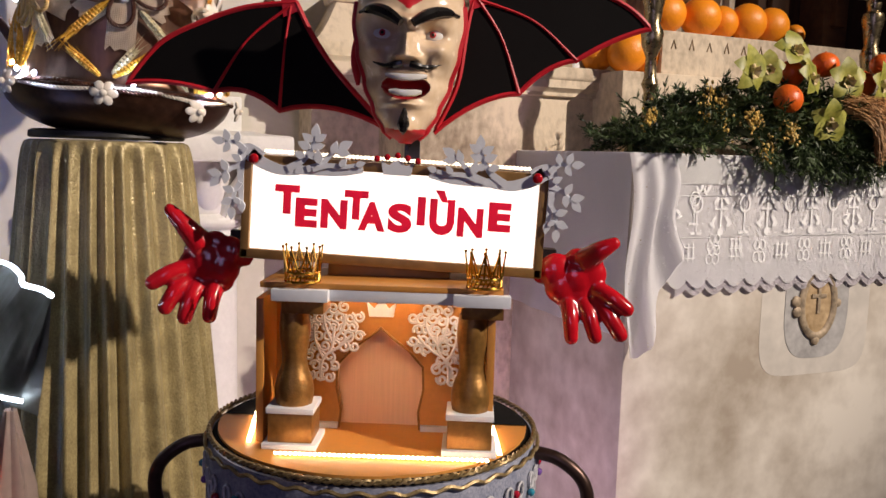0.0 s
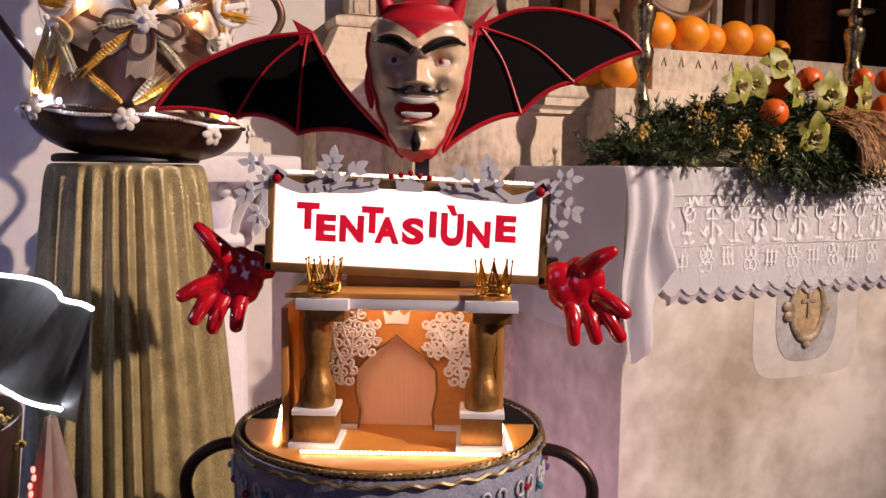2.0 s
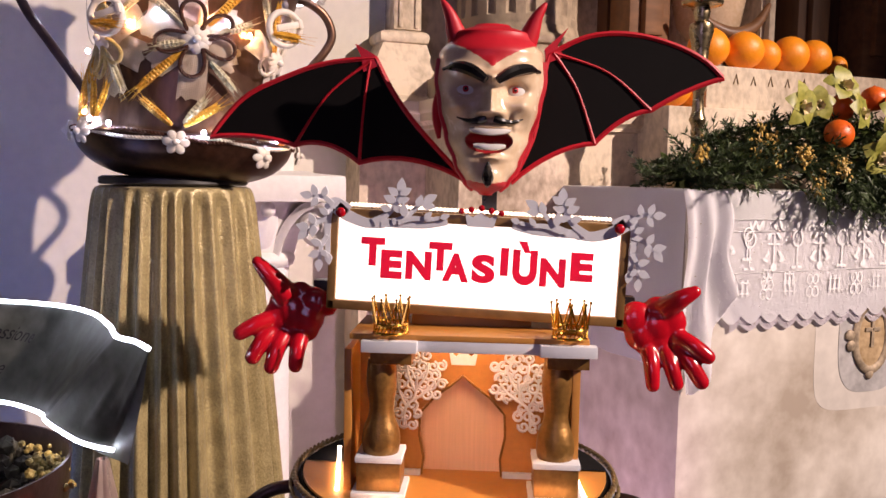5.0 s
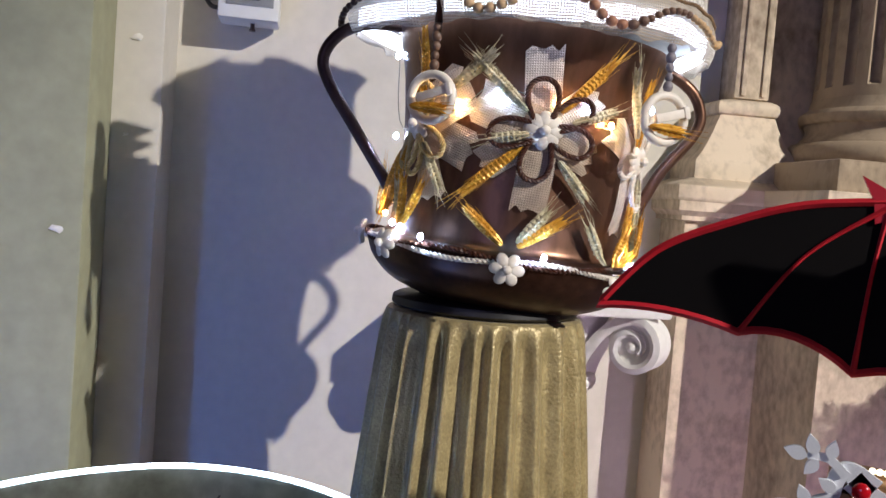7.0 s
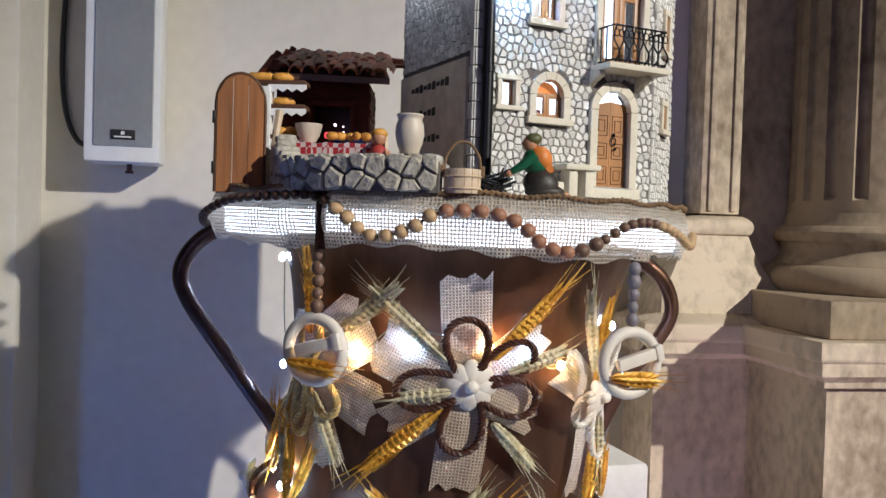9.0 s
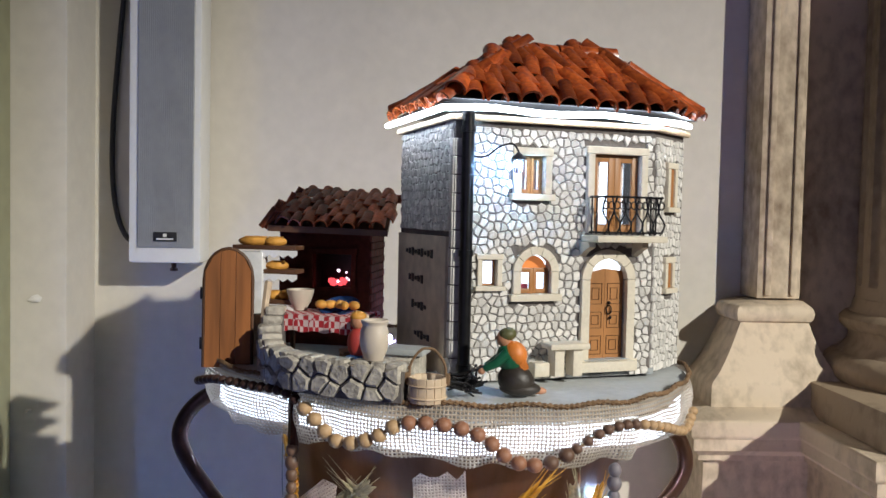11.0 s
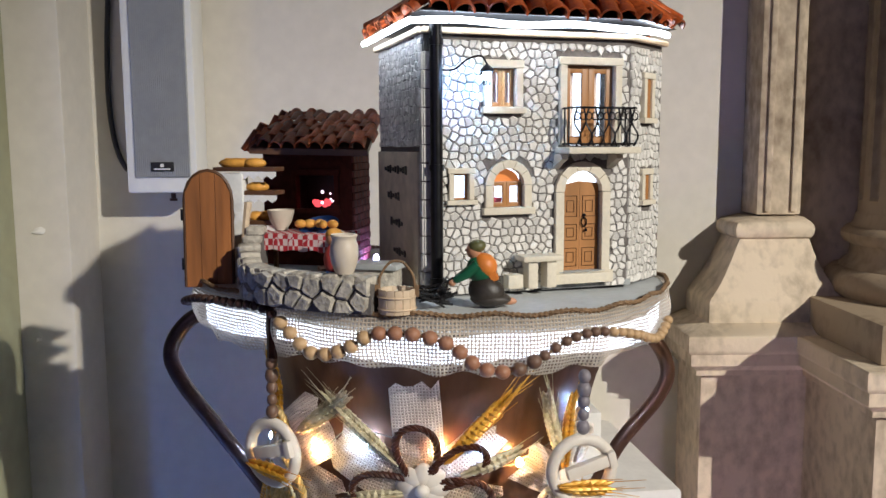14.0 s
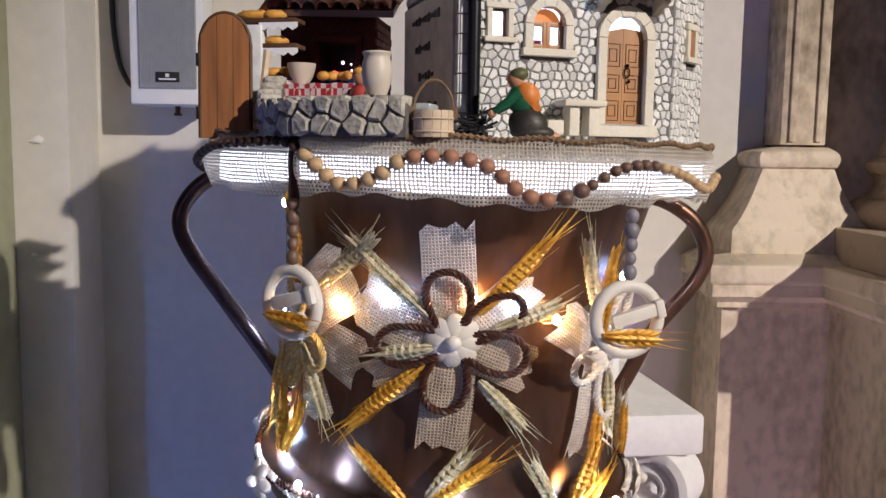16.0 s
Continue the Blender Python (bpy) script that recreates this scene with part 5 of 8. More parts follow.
ball(bm, 0.0016, at(0.1465, 0.0015, 0.064), 6, 5), ball(bm, 0.0014, at(0.148, 0.0012, 0.051), 6, 5)
part("knocker", bm, BLACK_IRON, house, "dark iron knocker")
M33 = at(W, 0, 0) @ pose(0, 0, 0, 0, 0, 33)
for x0, x1, z0, z1 in ((0.029, 0.039, 0.075, 0.098), (0.029, 0.039, 0.149, 0.184)):
    surround(x0, x1, z0, z1, 0.0055, m=M33)
    bm = bmesh.new()
    box(bm, x1 - x0, 0.003, z1 - z0, M33 @ at((x0 + x1) / 2, -0.001, (z0 + z1) / 2), 0.0005)
    part("shutter", bm, OAK, house)

# balcony
balcony = part("balcony_slab", (lambda b: (box(b, 0.068, 0.030, 0.0055, at(0.150, -0.0145, 0.1205), 0.0012), b)[1])(bmesh.new()), TRIM_STONE, house)
for x in (0.124, 0.176):
    bm = bmesh.new()
    prism(bm, [(0, 0), (-0.016, 0.0), (-0.018, -0.004), (-0.008, -0.008), (0, -0.013)], 0.006, at(x - 0.003, 0, 0.1175) @ pose(0, 0, 0, 0, 0, 90))
    part("bracket", bm, TRIM_STONE, house, smooth=False)
rail = part("balcony_rail", (lambda b: ([tube(b, [(0.122, 0, z), (0.122, -0.026, z), (0.180, -0.026, z), (0.180, 0, z)], 0.0009, 5) for z in (0.126, 0.156)], b)[1])(bmesh.new()), BLACK_IRON, house, "black wrought-iron balcony rail")
for i in range(11):
    bm = bmesh.new()
    x = 0.124 + 0.0054 * i
    tube(bm, spline([(x, -0.026, 0.124), (x + 0.003 * (-1) ** i, -0.028, 0.133), (x - 0.0025 * (-1) ** i, -0.027, 0.144), (x + 0.001, -0.026, 0.157)], 4), 0.0008, 5)
    tube(bm, [(x + 0.0028 * math.cos(a), -0.0275, 0.149 + 0.0032 * math.sin(a)) for a in [2 * math.pi * q / 9 for q in range(9)]], 0.0006, 4, True)
    part("baluster", bm, BLACK_IRON, rail)
for x in (0.122, 0.180):
    for y in (-0.008, -0.016):
        bm = bmesh.new()
        tube(bm, [(x, y, 0.124), (x, y, 0.157)], 0.0008, 5)
        part("baluster", bm, BLACK_IRON, rail)

# downpipe, wall lamp, eaves light
bm = bmesh.new()
tube(bm, [(0.008, -0.0075, 0.0), (0.008, -0.0075, 0.221)], 0.0052, 14)
for z in (0.012, 0.105, 0.205):
    tube(bm, [(0.008, -0.0075, z), (0.008, -0.0075, z + 0.005)], 0.0062, 14)
part("downpipe", bm, BLACK_IRON, house, "glossy black downpipe")
bm = bmesh.new()
tube(bm, spline([(0.012, -0.006, 0.186), (0.022, -0.012, 0.186), (0.032, -0.017, 0.194), (0.042, -0.020, 0.196), (0.047, -0.020, 0.190)], 6), 0.0008, 6)
lathe(bm, [(0.001, 0.190), (0.0055, 0.186), (0.006, 0.184), (0.001, 0.184)], 10, at(0.047, -0.020, 0))
for i in range(5):
    a = 2 * math.pi * i / 5
    tube(bm, [(0.047 + 0.0045 * math.cos(a), -0.020 + 0.0045 * math.sin(a), 0.184), (0.047 + 0.0025 * math.cos(a), -0.020 + 0.0025 * math.sin(a), 0.173)], 0.0005, 4)
lantern = part("wall_lantern", bm, BLACK_IRON, house, "black scrolled wall lantern")
bm = bmesh.new()
ball(bm, 0.0024, at(0.044, -0.024, 0.180), 10, 8)
part("bulb", bm, mat("lantern_bulb", (0.8, 0.9, 1), 0.3, glow=1700, glow_colour=(0.30, 0.58, 1.0), var=0.01, bump=0), lantern)
EAVE = [(-0.008, 0.158), (-0.008, -0.017), (W + 0.005, -0.017), (ce[0] + 0.010, ce[1] - 0.008), (ce[0] + 0.010, 0.158)]
bm = bmesh.new()
for (ax, ay), (bx, by) in zip(((0, LEFT), (0, 0), (W, 0)), ((0, 0), (W, 0), ce)):
    a, b = Vector((ax, ay, 0.2175)), Vector((bx, by, 0.2175))
    out = Vector((b.y - a.y, a.x - b.x, 0)).normalized() * 0.003
    box(bm, (b - a).length + 0.005, 0.006, 0.005, Matrix.Translation((a + b) / 2 + out) @ pose(0, 0, 0, 0, 0, math.degrees(math.atan2(b.y - a.y, b.x - a.x))), 0.0015)
part("wall_plate", bm, PALE_WOOD, house, "pale wooden beam under the eaves")
bm = bmesh.new()
tube(bm, [(x * 0.985 + 0.001, y + 0.004, 0.2242 + 0.0012 * math.sin(x * 60)) for x, y in [(-0.016, 0.150)] + [(-0.016, 0.150 - 0.0163 * i) for i in range(1, 11)] + [(-0.010 + 0.0195 * i, -0.014) for i in range(11)] + [(W + 0.010 + 0.0125 * i, -0.010 + 0.0090 * i) for i in range(1, 5)]], 0.0027, 6)
part("eaves_light", bm, mat("eaves_led", (1, 1, 1), 0.5, glow=17, glow_colour=(0.82, 0.92, 1.0), var=0.01, bump=0), house, "cool white light strip under the roof")

# roof: hipped deck and half-round tiles
R0, R1, EZ, RZ = (0.080, 0.070), (0.166, 0.066), 0.2305, 0.284
bm = bmesh.new()
ev = [bm.verts.new((x, y, EZ)) for x, y in EAVE]
r0, r1 = bm.verts.new((*R0, RZ - 0.003)), bm.verts.new((*R1, RZ - 0.003))
for loop in ((ev[0], ev[1], r0), (ev[1], ev[2], r1, r0), (ev[2], ev[3], r1), (ev[3], ev[4], r1), (ev[4], ev[0], r0, r1), ev[::-1]):
    bm.faces.new(loop)
part("roof_deck", bm, BLACK, house, smooth=False)


def tile_mesh(name, length, r0, r1, thick, material):
    bm = bmesh.new()
    n = 7
    rings = []
    for y, r in ((0, r0), (length, r1)):
        for rr in (r, r - thick):
            rings.append([bm.verts.new((rr * math.cos(math.pi * i / n), y, rr * math.sin(math.pi * i / n))) for i in range(n + 1)])
    o0, i0, o1, i1 = rings
    for i in range(n):
        bm.faces.new((o0[i], o0[i + 1], o1[i + 1], o1[i])), bm.faces.new((i0[i + 1], i0[i], i1[i], i1[i + 1]))
        bm.faces.new((o0[i + 1], o0[i], i0[i], i0[i + 1])), bm.faces.new((o1[i], o1[i + 1], i1[i + 1], i1[i]))
    bm.faces.new((o0[0], o1[0], i1[0], i0[0])), bm.faces.new((o1[n], o0[n], i0[n], i1[n]))
    me = bpy.data.meshes.new(name)
    bmesh.ops.recalc_face_normals(bm, faces=bm.faces)
    bm.to_mesh(me)
    bm.free()
    me.shade_smooth()
    me.set_sharp_from_angle(angle=radians(40))
    me.materials.append(material)
    return me


def lay_tiles(poly, mesh, parent, across, up, rng, lift=0.0015, wild=7.0):
    """Tiles in rows on a roof plane: poly's first edge is the eave."""
    p = [Vector(q) for q in poly]
    ex = (p[1] - p[0]).normalized()
    nrm = ex.cross(p[-1] - p[0]).normalized()
    if nrm.z < 0:
        nrm = -nrm
    ey = nrm.cross(ex).normalized()
    if (p[-1] - p[0]).dot(ey) < 0:
        ey = -ey
    flat = [((q - p[0]).dot(ex), (q - p[0]).dot(ey)) for q in p]
    top = max(f[1] for f in flat)

    def inside(x, y):
        hit = False
        for (ax, ay), (bx, by) in zip(flat, flat[1:] + flat[:1]):
            if (ay > y) != (by > y) and x < (bx - ax) * (y - ay) / (by - ay) + ax:
                hit = not hit
        return hit
    j = 0
    y = -0.004
    while y < top - 0.004:
        x = min(f[0] for f in flat) - across + (across / 2 if j % 2 else 0)
        while x < max(f[0] for f in flat) + across:
            if inside(x, max(y + 0.006, 0.003)):
                o = new("roof_tile", mesh)
                o.parent = parent
                xx, zz = ex, nrm
                m = Matrix((xx, ey, zz)).transposed().to_4x4()
                m.translation = p[0] + ex * (x + rng.uniform(-0.002, 0.002)) + ey * (y + rng.uniform(-0.003, 0.003)) + nrm * (lift + 0.0004 * j % 0.002)
                o.matrix_basis = m @ pose(0, 0, 0, rng.uniform(1, 9), rng.uniform(-wild, wild), rng.uniform(-wild, wild)) @ Matrix.Scale(rng.uniform(0.9, 1.12), 4)
            x += across
        y += up
        j += 1


rng = random.Random(8)
roof = part("roof", (lambda b: (box(b, 0.07, 0.006, 0.004, at(0.1215, 0.068, RZ - 0.012)), b)[1])(bmesh.new()), BLACK, house)
tile = tile_mesh("roof_tile", 0.034, 0.0092, 0.0076, 0.0016, TERRACOTTA)
E3 = [(*e, EZ) for e in EAVE]
T0, T1 = (*R0, RZ), (*R1, RZ)
lay_tiles([E3[1], E3[2], T1, T0], tile, roof, 0.0165, 0.0215, rng, wild=16)
lay_tiles([E3[0], E3[1], T0], tile, roof, 0.0165, 0.0215, rng, wild=16)
lay_tiles([E3[2], E3[3], T1], tile, roof, 0.0165, 0.0215, rng, wild=16)
lay_tiles([E3[3], E3[4], T1], tile, roof, 0.0165, 0.0215, rng, wild=16)
for a, b in ((E3[1], T0), (E3[2], T1), (T0, T1), (E3[3], T1), (E3[0], T0)):
    a, b = Vector(a), Vector(b)
    d = (b - a).normalized()
    n = max(2, int((b - a).length / (0.021 if abs(d.z) < 0.1 else 0.024)))
    q = d.to_track_quat("Y", "Z").to_matrix().to_4x4()
    for i in range(n):
        o = new("ridge_tile", tile)
        o.parent = roof
        o.matrix_basis = Matrix.Translation(a.lerp(b, i / n * (1.0 if abs(d.z) < 0.1 else 0.86)) + Vector((0, 0, 0.0045))) @ q @ pose(0, 0, 0, rng.uniform(0, 6), rng.uniform(-14, 14), rng.uniform(-12, 12)) @ Matrix.Scale(rng.uniform(0.92, 1.12), 4)

# pavement, step and bench before the house
bm = bmesh.new()
pv = [(-0.012, 0.0)] + [(-0.012, -0.030)] + [(0.03 + 0.02 * i, -0.034 - 0.004 * math.sin(i)) for i in range(8)] + [(0.205 - 0.004 * i, -0.030 + 0.010 * i) for i in range(4)]
prism(bm, pv, 0.0050, at(0, 0, 0.0) @ pose(0, 0, 0, -90, 0, 0) @ Matrix.Diagonal((1, -1, -1, 1)))
lone("pavement_slab", bm, mat("grey_pavement", (0.30, 0.32, 0.32), 0.7, var=0.2, scale=60, bump=0.3), "grey pavement strip before the model house", "pavement", HOUSE)
step = thing("door_step", "half-round cream stone step with a grey tread", "step", HOUSE)
bm = bmesh.new()
prism(bm, [(0.030 * math.cos(a), 0.026 * math.sin(a)) for a in [math.pi * i / 14 for i in range(15)]], 0.010, at(0.142, -0.006, 0.0052) @ pose(0, 0, 0, -90, 0, 0) @ Matrix.Diagonal((1, -1, 1, 1)))
part("kerb", bm, TRIM_STONE, step, smooth=False)
bm = bmesh.new()
prism(bm, [(0.022 * math.cos(a), 0.018 * math.sin(a)) for a in [math.pi * i / 14 for i in range(15)]], 0.010, at(0.142, -0.006, 0.0056) @ pose(0, 0, 0, -90, 0, 0) @ Matrix.Diagonal((1, -1, 1, 1)))
part("tread", bm, GREY_GROUND, step, smooth=False)
bm = bmesh.new()
box(bm, 0.056, 0.008, 0.009, at(0.142, -0.0055, 0.0097), 0.001)
part("threshold", bm, TRIM_STONE, step)
bench = thing("stone_bench", "small cream stone bench against the house wall", "bench", HOUSE)
bm = bmesh.new()
box(bm, 0.037, 0.020, 0.0052, at(0.097, -0.014, 0.0305), 0.0018)
part("seat", bm, TRIM_STONE, bench)
for x in (0.089, 0.106):
    bm = bmesh.new()
    box(bm, 0.009, 0.014, 0.0232, at(x, -0.013, 0.0165), 0.0012)
    part("leg", bm, TRIM_STONE, bench)
bm = bmesh.new()
box(bm, 0.014, 0.012, 0.012, at(0.074, -0.012, 0.0112), 0.0015)
lone("stone_block", bm, TRIM_STONE, "small cream stone block beside the bench", "block", HOUSE)

# ---- the baker's yard ----
BP = 1.3680
BRICK_RED = mat("dark_red_plaster", (0.105, 0.028, 0.018), 0.85, spec=0.12, var=0.3, scale=40, bump=0.3, grain=200)
BRICK = mat("small_brick", (0.20, 0.055, 0.04), 0.8, var=0.25, scale=60, bump=0.3, isles=0.25)
RUBBLE = mat("pale_rubble", (0.48, 0.44, 0.37), 0.85, var=0.35, scale=70, bump=1.0, grain=220, isles=0.18)
PLANK = mat("orange_brown_plank", (0.28, 0.10, 0.022), 0.55, var=0.4, scale=50, bump=0.3, stretch=(1, 1, 0.12))
BREAD = mat("bread_crust", (0.62, 0.30, 0.05), 0.55, var=0.3, scale=60, bump=0.4)
POTTERY = mat("cream_pottery", (0.60, 0.52, 0.42), 0.45, var=0.08, scale=40, bump=0.1)
EMBER = mat("embers", (0.4, 0.05, 0.03), 0.7, glow=1.5, glow_colour=(1.0, 0.08, 0.09), var=0.3, bump=0.2)
EMBER_WHITE = mat("ember_light", (1, 0.8, 0.9), 0.5, glow=3, glow_colour=(1.0, 0.72, 0.85), var=0.05, bump=0)

OVEN = pose(-0.708, 1.418, BP, 0, 0, 16)
oven = thing("oven_hut_model", "miniature dark red bakehouse with a tiled roof and glowing oven", "model hut", OVEN)
OX, OW, OD, OH = 0.018, 0.112, 0.075, 0.122
bm = bmesh.new()
for x0, x1, z0, z1 in ((OX, 0.054, 0, OH), (0.094, OW, 0, OH), (0.054, 0.094, 0, 0.060), (0.054, 0.094, 0.096, OH)):
    box(bm, x1 - x0, 0.008, z1 - z0, at((x0 + x1) / 2, 0.004, (z0 + z1) / 2))
part("front_wall", bm, BRICK_RED, oven)
for name, sx, sy, cx, cy in (("side_wall", 0.008, OD - 0.012, OX + 0.004, OD / 2 + 0.002), ("side_wall", 0.008, OD - 0.012, OW - 0.005, OD / 2 + 0.002),
                             ("back_wall", OW - OX, 0.006, (OW + OX) / 2, OD)):
    bm = bmesh.new()
    box(bm, sx, sy, OH, at(cx, cy, OH / 2))
    part(name, bm, BRICK_RED, oven)
bm = bmesh.new()
box(bm, 0.044, 0.03, 0.040, at(0.074, 0.024, 0.078))
for f in list(bm.faces):
    if f.normal.y < -0.5:
        bm.faces.remove(f)
part("oven_mouth", bm, BLACK, oven, "black oven chamber", smooth=False)
bm = bmesh.new()
for x0, z0, w, h in ((0.074, 0.0585, 0.052, 0.006), (0.0515, 0.078, 0.005, 0.040), (0.0965, 0.078, 0.005, 0.040), (0.074, 0.0985, 0.052, 0.006)):
    box(bm, w, 0.006, h, at(x0, -0.002, z0), 0.001)
part("oven_frame", bm, BRICK_RED, oven)
rng = random.Random(5)
bm = bmesh.new()
for i in range(14):
    ball(bm, rng.uniform(0.0018, 0.0034), at(0.066 + rng.uniform(0, 0.018), 0.014 + rng.uniform(0, 0.006), 0.064 + rng.uniform(0, 0.004)), 6, 5)
part("embers", bm, EMBER, oven, "red glowing embers")
bm = bmesh.new()
for i in range(5):
    ball(bm, rng.uniform(0.001, 0.002), at(0.076 + rng.uniform(0, 0.012), 0.014, 0.066 + rng.uniform(0, 0.012)), 6, 5)
part("flame", bm, EMBER_WHITE, oven, "pale glowing sparks")
brick_mesh = None
for j in range(15):
    for i in range(5):
        if brick_mesh is None:
            bm = bmesh.new()
            box(bm, 0.003, 0.0128, 0.0064, I4, 0.0006)
            brick_mesh = part("brick", bm, BRICK, oven, m=at(OW + 0.0002, 0.007, 0.005))
        else:
            again(brick_mesh, at(OW + 0.0002, 0.007 + 0.0142 * i + (0.004 if j % 2 else 0), 0.005 + 0.0076 * j))
deck = bmesh.new()
A = [(0.012, -0.022, 0.124), (OW + 0.022, -0.022, 0.121), (OW + 0.012, 0.062, 0.147), (0.028, 0.062, 0.153)]
top, low = [deck.verts.new(p) for p in A], [deck.verts.new((x, y, z - 0.006)) for x, y, z in A]
deck.faces.new(top), deck.faces.new(low[::-1])
for i in range(4):
    deck.faces.new((top[i], low[i], low[(i + 1) % 4], top[(i + 1) % 4]))
B = [(0.012, -0.022, 0.124), (0.028, 0.062, 0.153), (0.008, 0.085, 0.126)]
deck.faces.new([deck.verts.new(p) for p in B])
oroof = part("roof", deck, WOOD_DARK, oven, smooth=False)
otile = tile_mesh("roof_tile", 0.024, 0.0076, 0.0064, 0.0014, DARK_TILE)
lay_tiles([Vector(p) + Vector((0, 0, 0.001)) for p in A], otile, oroof, 0.0140, 0.0160, random.Random(2), wild=4)
lay_tiles([Vector(p) for p in (B[2], B[0], B[1])], otile, oroof, 0.0140, 0.0160, random.Random(3), wild=5)
for i in range(6):
    o = new("ridge_tile", otile)
    o.parent, o.matrix_basis = oroof, at(0.028 + 0.019 * i, 0.062, 0.155 - 0.0011 * i) @ pose(0, 0, 0, 0, -4, -90 + 6 * (i % 2)) @ Matrix.Scale(1.2, 4)

bm = bmesh.new()
ball(bm, 0.0030, Matrix.Diagonal((1, 1, 1.4, 1)), 10, 8)
lone("small_bulb", bm, mat("violet_bulb", (0.8, 0.7, 1), 0.3, glow=160, glow_colour=(0.50, 0.42, 1.0), var=0.01, bump=0), "tiny violet-white bulb standing between hut and house", "bulb", OVEN @ at(OW + 0.014, 0.045, 0.0045))

# shelves with loaves
shelf = thing("bread_shelf", "whitewashed post with three little shelves", "shelf", pose(-0.671, 1.350, BP, 0, 0, 12))
bm = bmesh.new()
box(bm, 0.024, 0.014, 0.100, at(0.001, -0.004, 0.050), 0.0018)
part("post", bm, mat("whitewash", (0.74, 0.74, 0.72), 0.8, var=0.15, scale=60, bump=0.4), shelf)
for z, x0 in ((0.104, -0.018), (0.082, 0.008), (0.054, 0.008)):
    bm = bmesh.new()
    box(bm, 0.062 if x0 < 0 else 0.036, 0.024, 0.004, at(x0 + (0.031 if x0 < 0 else 0.018), 0.004, z), 0.0006)
    part("shelf_board", bm, WOOD_DARK, shelf)
    bm = bmesh.new()
    prism(bm, [(0.010, 0.0), (0.046, 0.0)] + [(0.046 - 0.0045 * i, -0.004 - 0.003 * (i % 2)) for i in range(9)], 0.0008, at(0, -0.009, z - 0.0022))
    part("shelf_edging", bm, WHITE_CLOTH, shelf, smooth=False)
for k, (x, z, ln) in enumerate(((0.000, 0.1095, 0.034), (0.020, 0.1095, 0.022), (0.022, 0.087, 0.022), (0.020, 0.0592, 0.016), (0.030, 0.0595, 0.012))):
    bm = bmesh.new()
    ball(bm, 0.5, at(0, 0, 0) @ Matrix.Diagonal((ln, 0.014, 0.010, 1)), 16, 9)
    for i in range(3):
        tube(bm, [(-ln * 0.25 + ln * 0.25 * i, -0.004, 0.0042), (-ln * 0.20 + ln * 0.25 * i, 0.004, 0.0042)], 0.0006, 4)
    lone("bread_loaf", bm, BREAD, "crusty golden model loaf on a shelf", "bread", shelf.matrix_world @ pose(x, 0.003, z, 0, 0, 10 * k), "loaves on the shelves")

# leaning arched plank door
bd = thing("plank_door", "arched orange-brown plank door standing open", "door", pose(-0.660, 1.296, BP, -3, 0, 30) @ Matrix.Diagonal((0.80, 1, 1.05, 1)))
for k, x in enumerate((-0.0165, 0.0, 0.0165)):
    bm = bmesh.new()
    top = [math.sqrt(max(0, 0.0255 ** 2 - xx ** 2)) * 0.95 for xx in (x - 0.008, x, x + 0.008)]
    prism(bm, [(x - 0.008, 0), (x + 0.008, 0), (x + 0.008, 0.074 + top[2]), (x, 0.074 + top[1]), (x - 0.008, 0.074 + top[0])], 0.005)
    part("plank", bm, PLANK, bd, smooth=False)
bm = bmesh.new()
tube(bm, [(-0.026 + 0.0, 0.0025, 0.0), (-0.026, 0.0025, 0.070)] + [(0.026 * math.cos(a), 0.0025, 0.074 + 0.025 * math.sin(a)) for a in [math.pi - math.pi * i / 10 for i in range(11)]] + [(0.026, 0.0025, 0.0)], 0.0022, 6)
part("rim", bm, WOOD_DARK, bd)
for z in (0.020, 0.062):
    bm = bmesh.new()
    box(bm, 0.003, 0.006, 0.010, at(-0.0285, 0.0025, z), 0.0006)
    part("hinge", bm, BLACK_IRON, bd)
bm = bmesh.new()
tube(bm, spline([(-0.640, 1.318, BP), (-0.641, 1.322, BP + 0.035), (-0.638, 1.326, BP + 0.075)], 5), [0.003, 0.0024, 0.002, 0.0022, 0.0026, 0.003, 0.003, 0.0032, 0.0034, 0.0036, 0.0036], 7)
lone("wooden_paddle", bm, PALE_WOOD, "thin pale wooden baker's paddle leaning by the door", "paddle")

# curved rubble wall
rw = thing("rubble_wall", "low curved wall of pale cracked rubble stones", "wall")
line = spline([(-0.634, 1.334, 0), (-0.616, 1.298, 0), (-0.592, 1.270, 0), (-0.560, 1.248, 0), (-0.515, 1.241, 0), (-0.464, 1.246, 0)], 10)
cum = [0.0]
for a, b in zip(line, line[1:]):
    cum.append(cum[-1] + (b - a).length)
total = cum[-1]


def along(s):
    for i in range(len(cum) - 1):
        if s <= cum[i + 1]:
            t = (s - cum[i]) / (cum[i + 1] - cum[i])
            p = line[i].lerp(line[i + 1], t)
            return p, (line[i + 1] - line[i]).normalized()
    return line[-1], (line[-1] - line[-2]).normalized()


def wall_top(s):
    t = s / total
    return 0.055 - 0.028 * min(1, t * 3.0) ** 0.8


